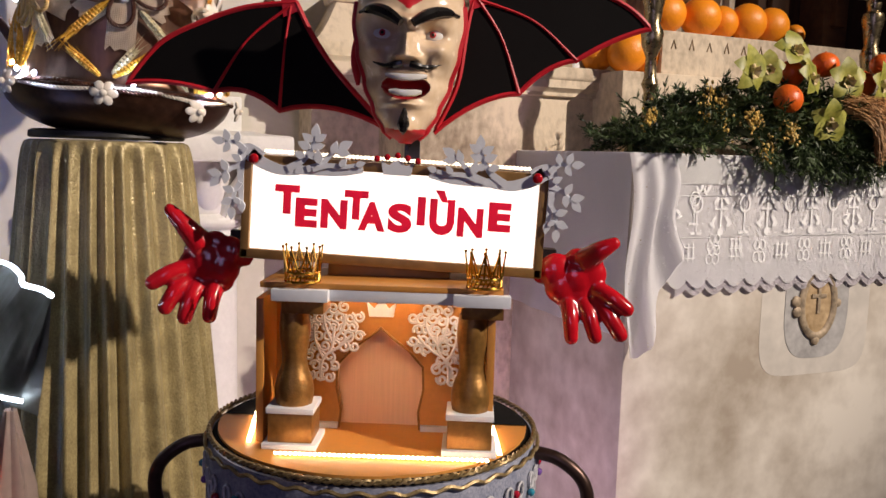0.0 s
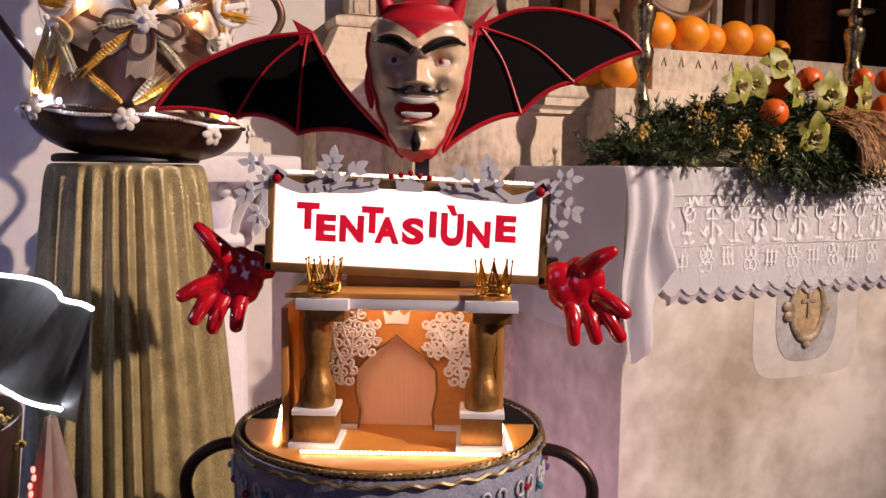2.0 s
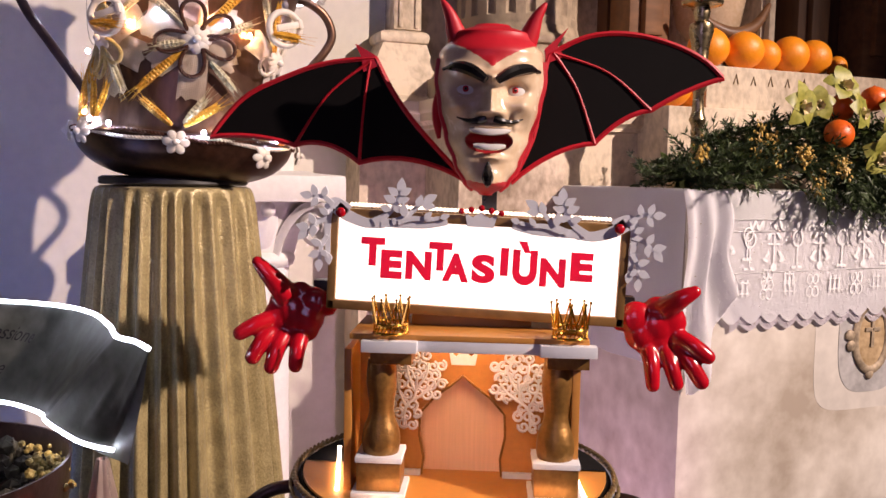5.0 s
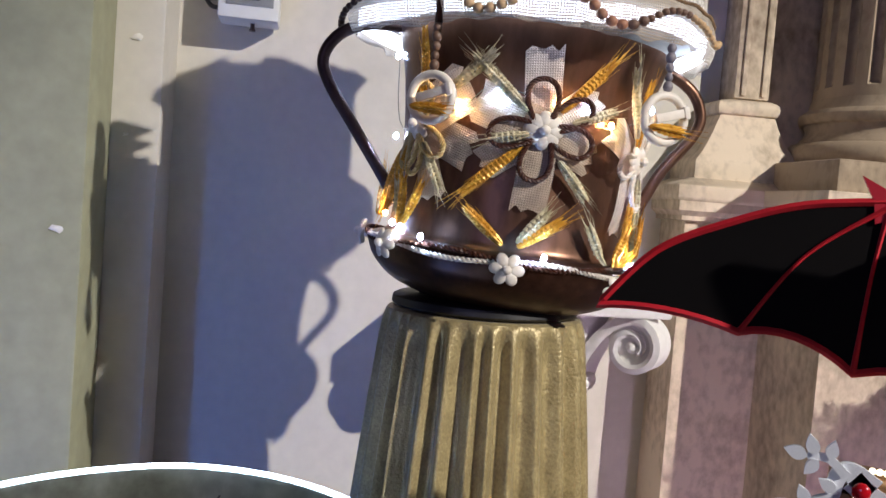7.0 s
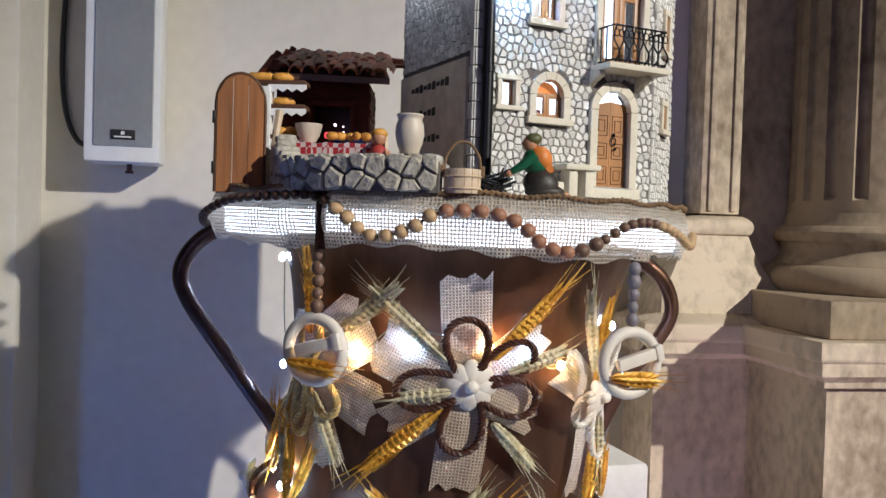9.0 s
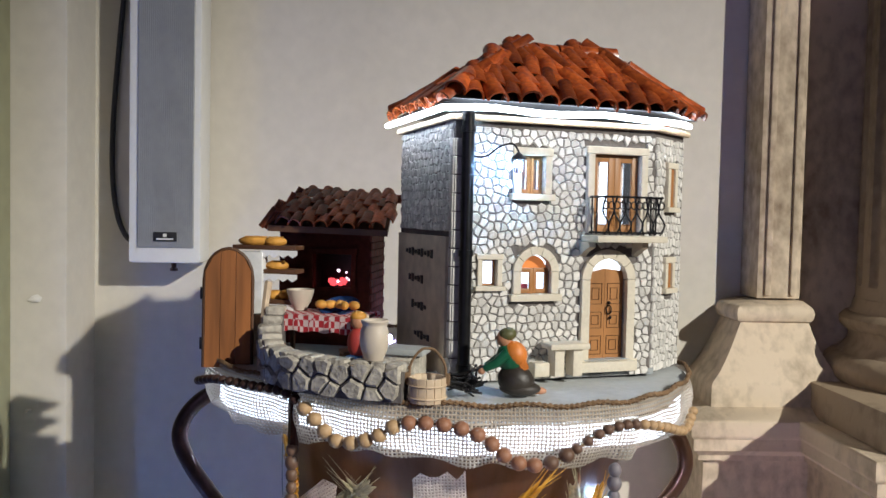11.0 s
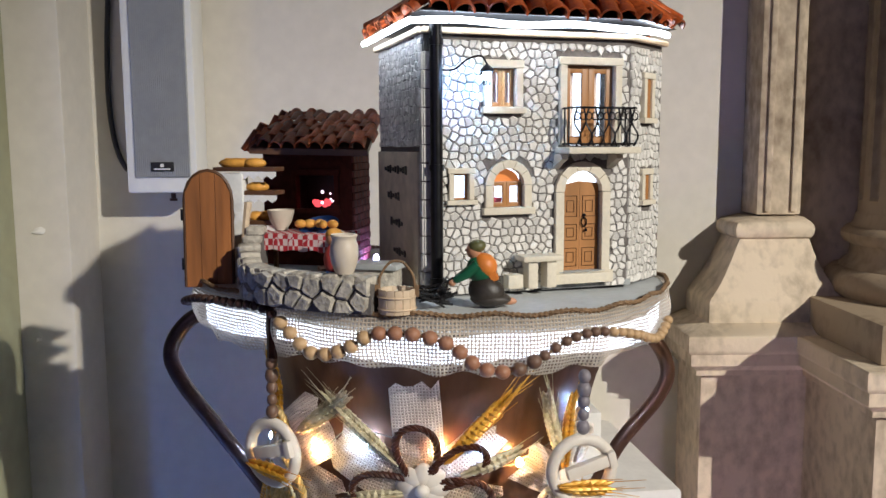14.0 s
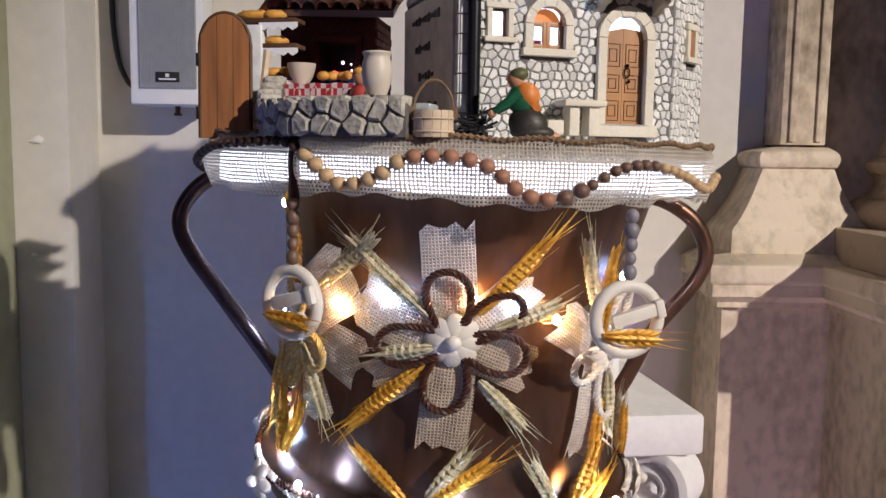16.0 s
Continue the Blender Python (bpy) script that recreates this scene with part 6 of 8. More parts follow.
bm = bmesh.new()
rings = []
for i in range(41):
    s = total * i / 40
    p, d = along(s)
    side = Vector((d.y, -d.x, 0))
    h = wall_top(s)
    rings.append([bm.verts.new(p + side * o + Vector((0, 0, BP + z))) for o, z in ((0.0075, 0), (0.0075, h - 0.002), (-0.0085, h - 0.002), (-0.0085, 0))])
for a, b in zip(rings, rings[1:]):
    for k in range(3):
        bm.faces.new((a[k], a[k + 1], b[k + 1], b[k]))
bm.faces.new(rings[0]), bm.faces.new(rings[-1][::-1])
part("core", bm, MORTAR, rw)
rng = random.Random(31)
for cx, cz, outline in cells(total, 0.084, 0.0150, rng, keep=0.90):
    h = wall_top(cx)
    if cz > h - 0.001:
        continue
    bm = bmesh.new()
    lift = rng.uniform(0.0035, 0.0055)
    pebble(bm, outline, I4, lift)
    for v in bm.verts:
        s = min(total, max(0, cx + v.co.x))
        p, d = along(s)
        side = Vector((d.y, -d.x, 0))
        v.co = p + side * (0.0072 - v.co.y) + Vector((0, 0, BP + max(0.0003, min(h + 0.001, cz + v.co.z))))
    part("rubble_stone", bm, RUBBLE, rw)
s = 0.006
while s < total:
    p, d = along(s)
    ln = rng.uniform(0.011, 0.016)
    bm = bmesh.new()
    box(bm, ln, rng.uniform(0.015, 0.019), 0.008, Matrix.Translation(p + Vector((0, 0, BP + wall_top(s) - 0.002))) @ pose(0, 0, 0, 0, rng.uniform(-6, 6), math.degrees(math.atan2(d.y, d.x)) + rng.uniform(-6, 6)), 0.0028)
    part("coping_stone", bm, RUBBLE, rw)
    s += ln + 0.0012
low = thing("low_stone_seat", "low stone wall with a grey slab on top", "wall", pose(-0.500, 1.318, BP, 0, 0, 8))
bm = bmesh.new()
box(bm, 0.036, 0.022, 0.0225, at(0, 0, 0.0113), 0.002)
part("block", bm, RUBBLE, low)
bm = bmesh.new()
box(bm, 0.042, 0.028, 0.005, at(0, 0, 0.0252), 0.0012)
part("slab", bm, GREY_GROUND, low)

# jar on the wall
bm = bmesh.new()
lathe(bm, [(0.001, 0), (0.0078, 0), (0.0088, 0.002), (0.0118, 0.010), (0.0132, 0.018), (0.0125, 0.026), (0.0108, 0.0305), (0.0112, 0.0325), (0.0124, 0.0345), (0.0118, 0.0358), (0.0098, 0.0345), (0.0090, 0.030), (0.001, 0.028)], 32, at(-0.4885, 1.2440, BP + 0.0290) @ Matrix.Scale(0.84, 4))
lone("clay_jar", bm, POTTERY, "cream clay jar standing on the rubble wall", "jar")

# bucket
bk = thing("wooden_pail", "small pale wooden pail with a bent twig handle", "pail", pose(-0.449, 1.2535, BP, 0, 0, 20))
bm = bmesh.new()
box(bm, 0.0058, 0.002, 0.0185, I4, 0.0005)
stave = part("stave", bm, PALE_WOOD, bk)
for i in range(14):
    a = 2 * math.pi * i / 14
    m = pose(0.0128 * math.cos(a), 0.0128 * math.sin(a), 0.0095, 0, 0, math.degrees(a) + 90)
    if i:
        again(stave, m)
    else:
        stave.matrix_basis = m
for z in (0.004, 0.013):
    bm = bmesh.new()
    tube(bm, [(0.0143 * math.cos(a), 0.0143 * math.sin(a), z) for a in [2 * math.pi * i / 24 for i in range(24)]], 0.0008, 5, True)
    part("hoop", bm, PALE_WOOD, bk)
bm = bmesh.new()
lathe(bm, [(0.001, 0.013), (0.0122, 0.013)], 20)
part("water", bm, mat("pale_blue_fill", (0.45, 0.52, 0.58), 0.2, var=0.3, scale=200, bump=0.3), bk, "pale blue water")
bm = bmesh.new()
tube(bm, spline([(-0.0135, 0, 0.017), (-0.0125, 0, 0.028), (-0.006, 0, 0.0375), (0, 0, 0.0395), (0.006, 0, 0.0375), (0.0125, 0, 0.028), (0.0135, 0, 0.017)], 5), 0.0011, 6)
for s in (-1, 1):
    box(bm, 0.004, 0.003, 0.009, at(s * 0.0148, 0, 0.017), 0.0006)
part("handle", bm, TWINE, bk)

# table laid with a chequered cloth
tb = thing("small_table", "small dark table covered by a red chequered cloth", "table", pose(-0.600, 1.354, BP, 0, 0, 6) @ Matrix.Diagonal((0.95, 1, 1.15, 1)))
CHECK = bpy.data.materials.new("red_check")
CHECK.use_nodes = True
ck, cc = CHECK.node_tree.nodes.new("ShaderNodeTexChecker"), CHECK.node_tree.nodes.new("ShaderNodeTexCoord")
ck.inputs["Scale"].default_value = 190
ck.inputs["Color1"].default_value, ck.inputs["Color2"].default_value = (0.42, 0.02, 0.03, 1), (0.66, 0.52, 0.50, 1)
CHECK.node_tree.links.new(cc.outputs["Object"], ck.inputs[0])
CHECK.node_tree.links.new(ck.outputs[0], CHECK.node_tree.nodes["Principled BSDF"].inputs[0])
CHECK.node_tree.nodes["Principled BSDF"].inputs["Roughness"].default_value = 0.85
bm = bmesh.new()
box(bm, 0.092, 0.050, 0.003, at(0, 0, 0.0385), 0.0008)
part("tabletop", bm, WOOD_DARK, tb)
for sx in (-1, 1):
    for sy in (-1, 1):
        bm = bmesh.new()
        box(bm, 0.004, 0.004, 0.037, at(sx * 0.040, sy * 0.020, 0.0185), 0.0005)
        part("leg", bm, WOOD_DARK, tb)
bm = bmesh.new()
rows = []
for j in range(13):
    row = []
    for i in range(25):
        x, y = (i / 24 - 0.5) * 0.100, (j / 12 - 0.5) * 0.078
        dy = max(0, abs(y) - 0.0255)
        z = 0.0407 - dy * 0.95 + 0.0008 * math.sin(x * 300) * (1 if dy else 0)
        row.append(bm.verts.new((x, math.copysign(min(abs(y), 0.0262 + 0.0006 * math.sin(x * 400) * (1 if dy else 0)), y), z)))
    rows.append(row)
for a, b in zip(rows, rows[1:]):
    for i in range(24):
        bm.faces.new((a[i], a[i + 1], b[i + 1], b[i]))
lone("chequered_cloth", bm, CHECK, "red and white chequered tablecloth with hanging edges", "tablecloth", tb.matrix_world)
bm = bmesh.new()
lathe(bm, [(0.001, 0), (0.0065, 0), (0.0068, 0.002), (0.0105, 0.007), (0.0128, 0.014), (0.0132, 0.0165), (0.0120, 0.0165), (0.0095, 0.009), (0.001, 0.004)], 28, tb.matrix_world @ at(-0.024, 0.004, 0.0412))
lone("clay_bowl", bm, POTTERY, "cream clay bowl standing on the chequered cloth", "bowl")
BLUE_GLAZE = mat("blue_glaze", (0.02, 0.05, 0.16), 0.25, var=0.3, scale=60, bump=0.05)
bm = bmesh.new()
lathe(bm, [(0.001, 0.001), (0.012, 0.001), (0.019, 0.004), (0.0195, 0.005), (0.012, 0.003), (0.001, 0.0025)], 28, tb.matrix_world @ pose(0.016, 0.008, 0.0415, 18, 0, 0))
lone("blue_plate", bm, BLUE_GLAZE, "dark blue plate heaped with food", "plate")
for k in range(5):
    bm = bmesh.new()
    ball(bm, 0.5, Matrix.Diagonal((0.013, 0.008, 0.007, 1)), 12, 8)
    lone("bread_roll", bm, BREAD, "small golden bread roll on the table", "bread", tb.matrix_world @ pose(0.003 + 0.008 * k, -0.006 + 0.004 * (k % 3), 0.0475, 0, 0, 40 * k), "rolls on the table")
st = thing("wooden_stool", "small brown wooden stool under the table", "stool", pose(-0.628, 1.318, BP, 0, 0, 20))
bm = bmesh.new()
box(bm, 0.022, 0.014, 0.005, at(0, 0, 0.0175), 0.001)
part("seat", bm, PLANK, st)
for sx in (-1, 1):
    bm = bmesh.new()
    box(bm, 0.004, 0.010, 0.015, at(sx * 0.007, 0, 0.0075), 0.0006)
    part("leg", bm, PLANK, st)
ch = thing("wooden_chair", "small brown wooden chair at the table", "chair", pose(-0.548, 1.320, BP, 0, 0, -50))
bm = bmesh.new()
box(bm, 0.022, 0.020, 0.003, at(0, 0, 0.0195), 0.0006)
part("seat", bm, WOOD_MID, ch)
bm = bmesh.new()
box(bm, 0.022, 0.003, 0.028, at(0, 0.010, 0.038), 0.0008)
part("backrest", bm, PALE_WOOD, ch)
for sx in (-1, 1):
    for sy in (-1, 1):
        bm = bmesh.new()
        box(bm, 0.003, 0.003, 0.0185, at(sx * 0.009, sy * 0.008, 0.0092), 0.0004)
        part("leg", bm, WOOD_MID, ch)

# painted clay dolls
SKIN = mat("painted_clay_skin", (0.50, 0.24, 0.13), 0.5, var=0.15, scale=80, bump=0.1)
GREEN = mat("green_paint", (0.012, 0.12, 0.055), 0.4, var=0.3, scale=60, bump=0.2)
SHAWL = mat("orange_paint", (0.65, 0.20, 0.03), 0.5, var=0.15, scale=60, bump=0.2)
SKIRT_DARK = mat("dark_skirt_paint", (0.035, 0.028, 0.022), 0.5, var=0.4, scale=60, bump=0.4)
SCARF = mat("olive_paint", (0.10, 0.10, 0.035), 0.5, var=0.2, scale=60, bump=0.2)
bm = bmesh.new()
D = lambda x, y, z, a, b, c, r=0: at(x, y, z) @ pose(0, 0, 0, 0, r, 0) @ Matrix.Diagonal((a, b, c, 1))
ball(bm, 1, D(0.004, 0, 0.0105, 0.0135, 0.0105, 0.0115, 20), 20, 14, 3)
ball(bm, 1, D(0.007, 0, 0.005, 0.0150, 0.0100, 0.0055), 16, 10, 3)
ball(bm, 1, D(-0.001, 0, 0.0265, 0.0095, 0.0085, 0.0105, -25), 18, 12, 1)
ball(bm, 1, D(0.003, 0, 0.0295, 0.0085, 0.0088, 0.0095, -35), 18, 12, 2)
prism(bm, [(-0.002, 0.034), (0.007, 0.033), (0.013, 0.020), (0.009, 0.018)], 0.010, at(0, -0.005, 0), 2)
ball(bm, 1, D(-0.005, 0, 0.0405, 0.0056, 0.0054, 0.0064), 18, 12, 0)
ball(bm, 1, D(-0.0030, 0, 0.0432, 0.0068, 0.0062, 0.0050, -15), 18, 12, 4)
ball(bm, 1, D(-0.0105, 0, 0.0405, 0.0012, 0.001, 0.0012), 8, 6, 0)
for y in (-0.007, 0.006):
    tube(bm, [(-0.002, y, 0.031), (-0.010, y - 0.001, 0.024), (-0.018, y * 0.7, 0.019)], [0.0042, 0.0036, 0.0026], 10, index=1)
    ball(bm, 0.0030, at(-0.0205, y * 0.6, 0.0175), 8, 6, 0)
ball(bm, 1, D(0.020, 0.003, 0.003, 0.0065, 0.003, 0.0028), 10, 6, 0)
lone("clay_doll", bm, [SKIN, GREEN, SHAWL, SKIRT_DARK, SCARF], "painted clay doll kneeling in a green blouse", "figurine", pose(-0.402, 1.306, BP, 0, 0, 18) @ Matrix.Scale(1.08, 4))
bm = bmesh.new()
ball(bm, 1, D(0, 0, 0.030, 0.009, 0.008, 0.013), 14, 10, 2)
ball(bm, 1, D(0, 0, 0.048, 0.0065, 0.0062, 0.0068), 14, 10, 0)
ball(bm, 1, D(0, 0.001, 0.0515, 0.0072, 0.0070, 0.0050), 14, 10, 1)
tube(bm, [(0.008, -0.003, 0.036), (0.013, -0.008, 0.026), (0.013, -0.010, 0.014)], [0.0032, 0.003, 0.0026], 8, index=0)
box(bm, 0.016, 0.016, 0.020, at(0, 0, 0.010), 0.003, 3)
lone("clay_doll", bm, [SKIN, BREAD, mat("red_doll_paint", (0.42, 0.05, 0.04), 0.5, var=0.2, bump=0.1), mat("blue_doll_paint", (0.03, 0.10, 0.28), 0.5, var=0.2, bump=0.1)], "painted clay doll seated by the table", "figurine", pose(-0.536, 1.306, BP, 0, 0, 0))
rng = random.Random(77)
bm = bmesh.new()
for i in range(46):
    a, l = rng.uniform(0, 6.28), rng.uniform(0.010, 0.022)
    z = rng.uniform(0.002, 0.016)
    c = Vector((rng.uniform(-0.008, 0.008), rng.uniform(-0.008, 0.008), z))
    d = Vector((math.cos(a), math.sin(a), rng.uniform(-0.25, 0.8))) * l * 0.6
    e = c + d
    e.z = max(0.001, e.z)
    tube(bm, [c - d * 0.5 + Vector((0, 0, max(0, d.z * 0.5))), e], 0.0009, 4)
lone("kindling_heap", bm, BLACK, "heap of dark twigs and leaves before the doll", "kindling", at(-0.432, 1.286, BP), kind="stuff")

# ---- the lit sign with its devil, the little temple and the pot ----
EYE_WHITE = mat("eye_white", (0.78, 0.76, 0.72), 0.15, var=0.03, bump=0, coat=0.5)
MOUTH_RED = mat("mouth_red", (0.36, 0.016, 0.02), 0.3, var=0.2, bump=0.05)
GLOSS_BLACK = mat("gloss_black", (0.008, 0.007, 0.007), 0.30, var=0.2, bump=0.05, coat=0.2)
BLACK_VELVET = mat("black_velvet", (0.008, 0.007, 0.007), 0.9, var=0.2, bump=0.1, spec=0.1)


def bump_at(x, h, cx, ch, sx, sh, amp):
    return amp * math.exp(-((x - cx) / sx) ** 2 - ((h - ch) / sh) ** 2)


def profile(table, h):
    for (h0, v0), (h1, v1) in zip(table, table[1:]):
        if h <= h1:
            t = (h - h0) / (h1 - h0)
            t = t * t * (3 - 2 * t)
            return v0 + (v1 - v0) * t
    return table[-1][1]


HALF = ((0, 0.007), (0.06, 0.022), (0.18, 0.034), (0.33, 0.045), (0.5, 0.053), (0.66, 0.058), (0.8, 0.056), (0.92, 0.042), (0.98, 0.02), (1, 0.001))
DEEP = ((0, 0.030), (0.08, 0.050), (0.2, 0.052), (0.35, 0.056), (0.5, 0.060), (0.66, 0.062), (0.8, 0.058), (0.92, 0.044), (0.98, 0.02), (1, 0.001))


NOSE = ((0, 0), (0.425, 0), (0.458, 0.023), (0.52, 0.017), (0.61, 0.007), (0.70, 0.003), (0.78, 0), (1, 0))


def face_point(a, h):
    """The mask's surface: round the head by a, up it by h from 0 to 1."""
    x, y = profile(HALF, h) * math.sin(a), -profile(DEEP, h) * (abs(math.cos(a)) ** 0.75 if math.cos(a) > 0 else -0.55 * abs(math.cos(a)))
    if abs(a) < 1.75:
        k = max(0.0, math.cos(a)) ** 0.3
        ax = abs(x)
        d = profile(NOSE, h) * math.exp(-(x / (0.0060 + 0.0030 * max(0, 1 - abs(h - 0.46) / 0.06))) ** 2)
        d += bump_at(ax, h, 0.0105, 0.452, 0.0052, 0.022, 0.008)
        ridge = 0.655 + 1.5 * (ax - 0.006)
        d += 0.010 * math.exp(-((h - ridge) / 0.030) ** 2) * max(0.0, 1 - (ax / 0.052) ** 4)
        d -= bump_at(ax, h, 0.0240, 0.585, 0.0130, 0.040, 0.0165)
        d += bump_at(ax, h, 0.0370, 0.505, 0.0120, 0.055, 0.011) - bump_at(ax, h, 0.0370, 0.345, 0.0095, 0.080, 0.008)
        d -= bump_at(ax, h, 0.0200 + 0.04 * max(0, 0.43 - h), 0.40, 0.0035, 0.050, 0.005)
        q = (x / 0.0245) ** 2 + ((h - 0.300 - 14 * x * x) / 0.064) ** 2
        d -= 0.020 * math.sqrt(max(0.0, 1 - q))
        d += bump_at(x, h, 0.0, 0.385, 0.022, 0.016, 0.006) + bump_at(x, h, 0, 0.212, 0.018, 0.020, 0.009) + bump_at(x, h, 0, 0.075, 0.015, 0.055, 0.013)
        y -= d * k
    return Vector((x, y, 1.003 + 0.184 * h))


bm = bmesh.new()
HEAD = at(-0.0125, 0.975, 0) @ pose(0, 0, 1.1, 0, 1.2, 2) @ at(0, 0, -1.1)
NA, NH = 220, 170
rows = []
for j in range(NH + 1):
    h = j / NH
    rows.append([bm.verts.new(HEAD @ face_point(2 * math.pi * (i / NA) - math.pi, h)) for i in range(NA)])
for j in range(NH):
    for i in range(NA):
        k = (i + 1) % NA
        f = bm.faces.new((rows[j][i], rows[j][k], rows[j + 1][k], rows[j + 1][i]))
        a, h = 2 * math.pi * ((i + 0.5) / NA) - math.pi, (j + 0.5) / NH
        p = face_point(a, h)
        skin = abs(a) < 1.34 and p.z < 1.1335 + 0.80 * abs(p.x) - 5.0 * p.x * p.x and h > 0.065 + 0.9 * abs(p.x)
        lip = skin and (p.x / 0.0245) ** 2 + ((h - 0.300 - 14 * p.x * p.x) / 0.064) ** 2 < 1
        f.material_index = 3 if lip else 0 if skin else 1
# red rim of the hood round the face
tube(bm, [HEAD @ (face_point(s * 1.36, 0.03 + 0.74 * i / 20) + Vector((0, -0.002, 0))) for s in (-1,) for i in range(21)], 0.0035, 6, index=1)
tube(bm, [HEAD @ (face_point(1.36, 0.03 + 0.74 * i / 20) + Vector((0, -0.002, 0))) for i in range(21)], 0.0035, 6, index=1)
for s in (-1, 1):
    e = face_point(0.46 * s, 0.592)
    ball(bm, 0.0112, HEAD @ at(0.0255 * s, e.y + 0.0025, e.z) @ Matrix.Diagonal((1.15, 0.8, 0.9, 1)), 18, 12, 4)
    ball(bm, 0.0036, HEAD @ at(0.0255 * s - 0.0005, e.y - 0.0046, e.z), 12, 8, 1)
    ball(bm, 0.0018, HEAD @ at(0.0255 * s - 0.0005, e.y - 0.0076, e.z), 8, 6, 5)
    brow = [HEAD @ Vector((s * (0.006 + 0.044 * t), face_point(math.asin(min(0.95, (0.006 + 0.044 * t) / 0.057)), 0.66).y - 0.0035, 1.1185 + 0.023 * t - 0.010 * t * t + 0.004 * math.sin(3 * t))) for t in [i / 10 for i in range(11)]]
    tube(bm, brow, [0.0042 + 0.0022 * math.sin(math.pi * min(1, i / 8)) if i < 9 else 0.0018 for i in range(11)], 7, index=5)
    whisk = [HEAD @ Vector((s * (0.004 + 0.030 * t), face_point(math.asin(min(0.95, (0.004 + 0.030 * t) / 0.05)), 0.42).y - 0.0050, 1.0815 - 0.003 * math.sin(math.pi * t) + 0.001 * t * t)) for t in [i / 8 for i in range(9)]]
    tube(bm, whisk, [0.0034, 0.0036, 0.0034, 0.003, 0.0026, 0.0021, 0.0016, 0.0011, 0.0006], 7, index=5)
    horn = spline([(s * 0.033, -0.012, 1.158), (s * 0.040, -0.016, 1.176), (s * 0.046, -0.020, 1.192), (s * 0.055, -0.022, 1.206)], 5)
    tube(bm, [HEAD @ p for p in horn], [0.0125 * (1 - i / 15.5) ** 0.8 + 0.0008 for i in range(16)], 12, index=1)
    if s < 0:
        ear_line = [HEAD @ Vector((s * (0.053 + 0.003 * math.sin(math.pi * t)), 0.0, 1.062 + 0.06 * t)) for t in [i / 8 for i in range(9)]]
        tube(bm, ear_line, [0.002 + 0.004 * math.sin(math.pi * i / 8) for i in range(9)], 8, index=1)
beard = [HEAD @ Vector((0, face_point(0, 0.05 + 0.13 * t).y - 0.003, 1.012 + 0.026 * t)) for t in [i / 6 for i in range(7)]]
tube(bm, beard, [0.0012, 0.0045, 0.0062, 0.0058, 0.0045, 0.003, 0.0012], 8, index=5)
for z, w, tall, sag in ((1.0680, 0.042, 0.0074, 0.0035), (1.0525, 0.033, 0.0072, 0.0032)):
    rows = []
    for i in range(17):
        x = (i / 16 - 0.5) * w
        y = -0.0655 + 11.0 * x * x
        low, rise = z - tall / 2 + sag * (2 * x / w) ** 2, tall * (1 - 0.45 * abs(2 * x / w) ** 3)
        rows.append([bm.verts.new(HEAD @ Vector((x + 0.0005, y + dy, low + dz))) for dy, dz in ((0.005, 0), (0, 0.0008), (-0.0008, rise / 2), (0, rise - 0.0008), (0.005, rise))])
    for p, q in zip(rows, rows[1:]):
        for j in range(4):
            bm.faces.new((p[j], q[j], q[j + 1], p[j + 1])).material_index = 4

# wings: black plates with a red edge and red ribs
def scallop(a, b, rise):
    a, b = Vector((a[0], 0, a[1])), Vector((b[0], 0, b[1]))
    n = Vector((0, 0, 1))
    return [a.lerp(b, t) + n * (rise * math.sin(math.pi * t) ** 0.8) for t in [i / 8 for i in range(8)]]


def wing(top, inner, points, rises, shoulder, spike, yaw):
    outline = [Vector((x, 0, z)) for x, z in top]
    outline = spline(outline, 6)[:-1] + spline([Vector((x, 0, z)) for x, z in inner], 6)[:-1]
    for (a, b), rise in zip(zip(points, points[1:]), rises):
        outline += scallop(a, b, rise)
    hinge = Vector((points[0][0], 0, 0))
    turn = at(hinge.x, 1.012, 0) @ pose(0, 0, 0, 0, 0, yaw) @ at(-hinge.x, 0, 0)
    prism(bm, [(p.x, p.z) for p in outline], 0.004, turn, 2)
    tube(bm, [turn @ (p + Vector((0, 0.001, 0))) for p in outline], 0.0032, 6, True, 1)
    s = Vector((shoulder[0], -0.0005, shoulder[1]))
    for q in points[1:-1]:
        e = Vector((q[0], -0.0005, q[1]))
        bend = (s + e) / 2 + Vector(((e.x - s.x) * 0.06, 0, 0.010))
        line = spline([s, bend, e], 8)
        tube(bm, [turn @ p for p in line], [0.0024 - 0.0010 * math.sin(math.pi * i / 16) for i in range(17)], 6, index=1)
    c = Vector((spike[0], -0.001, spike[1]))
    prism(bm, [(s.x - 0.008, s.z - 0.012), (s.x + 0.012, s.z - 0.004), (s.x + 0.004, s.z + 0.008), (c.x, c.z), (s.x - 0.010, s.z + 0.004)], 0.007, turn @ at(0, -0.0015, 0), 1)


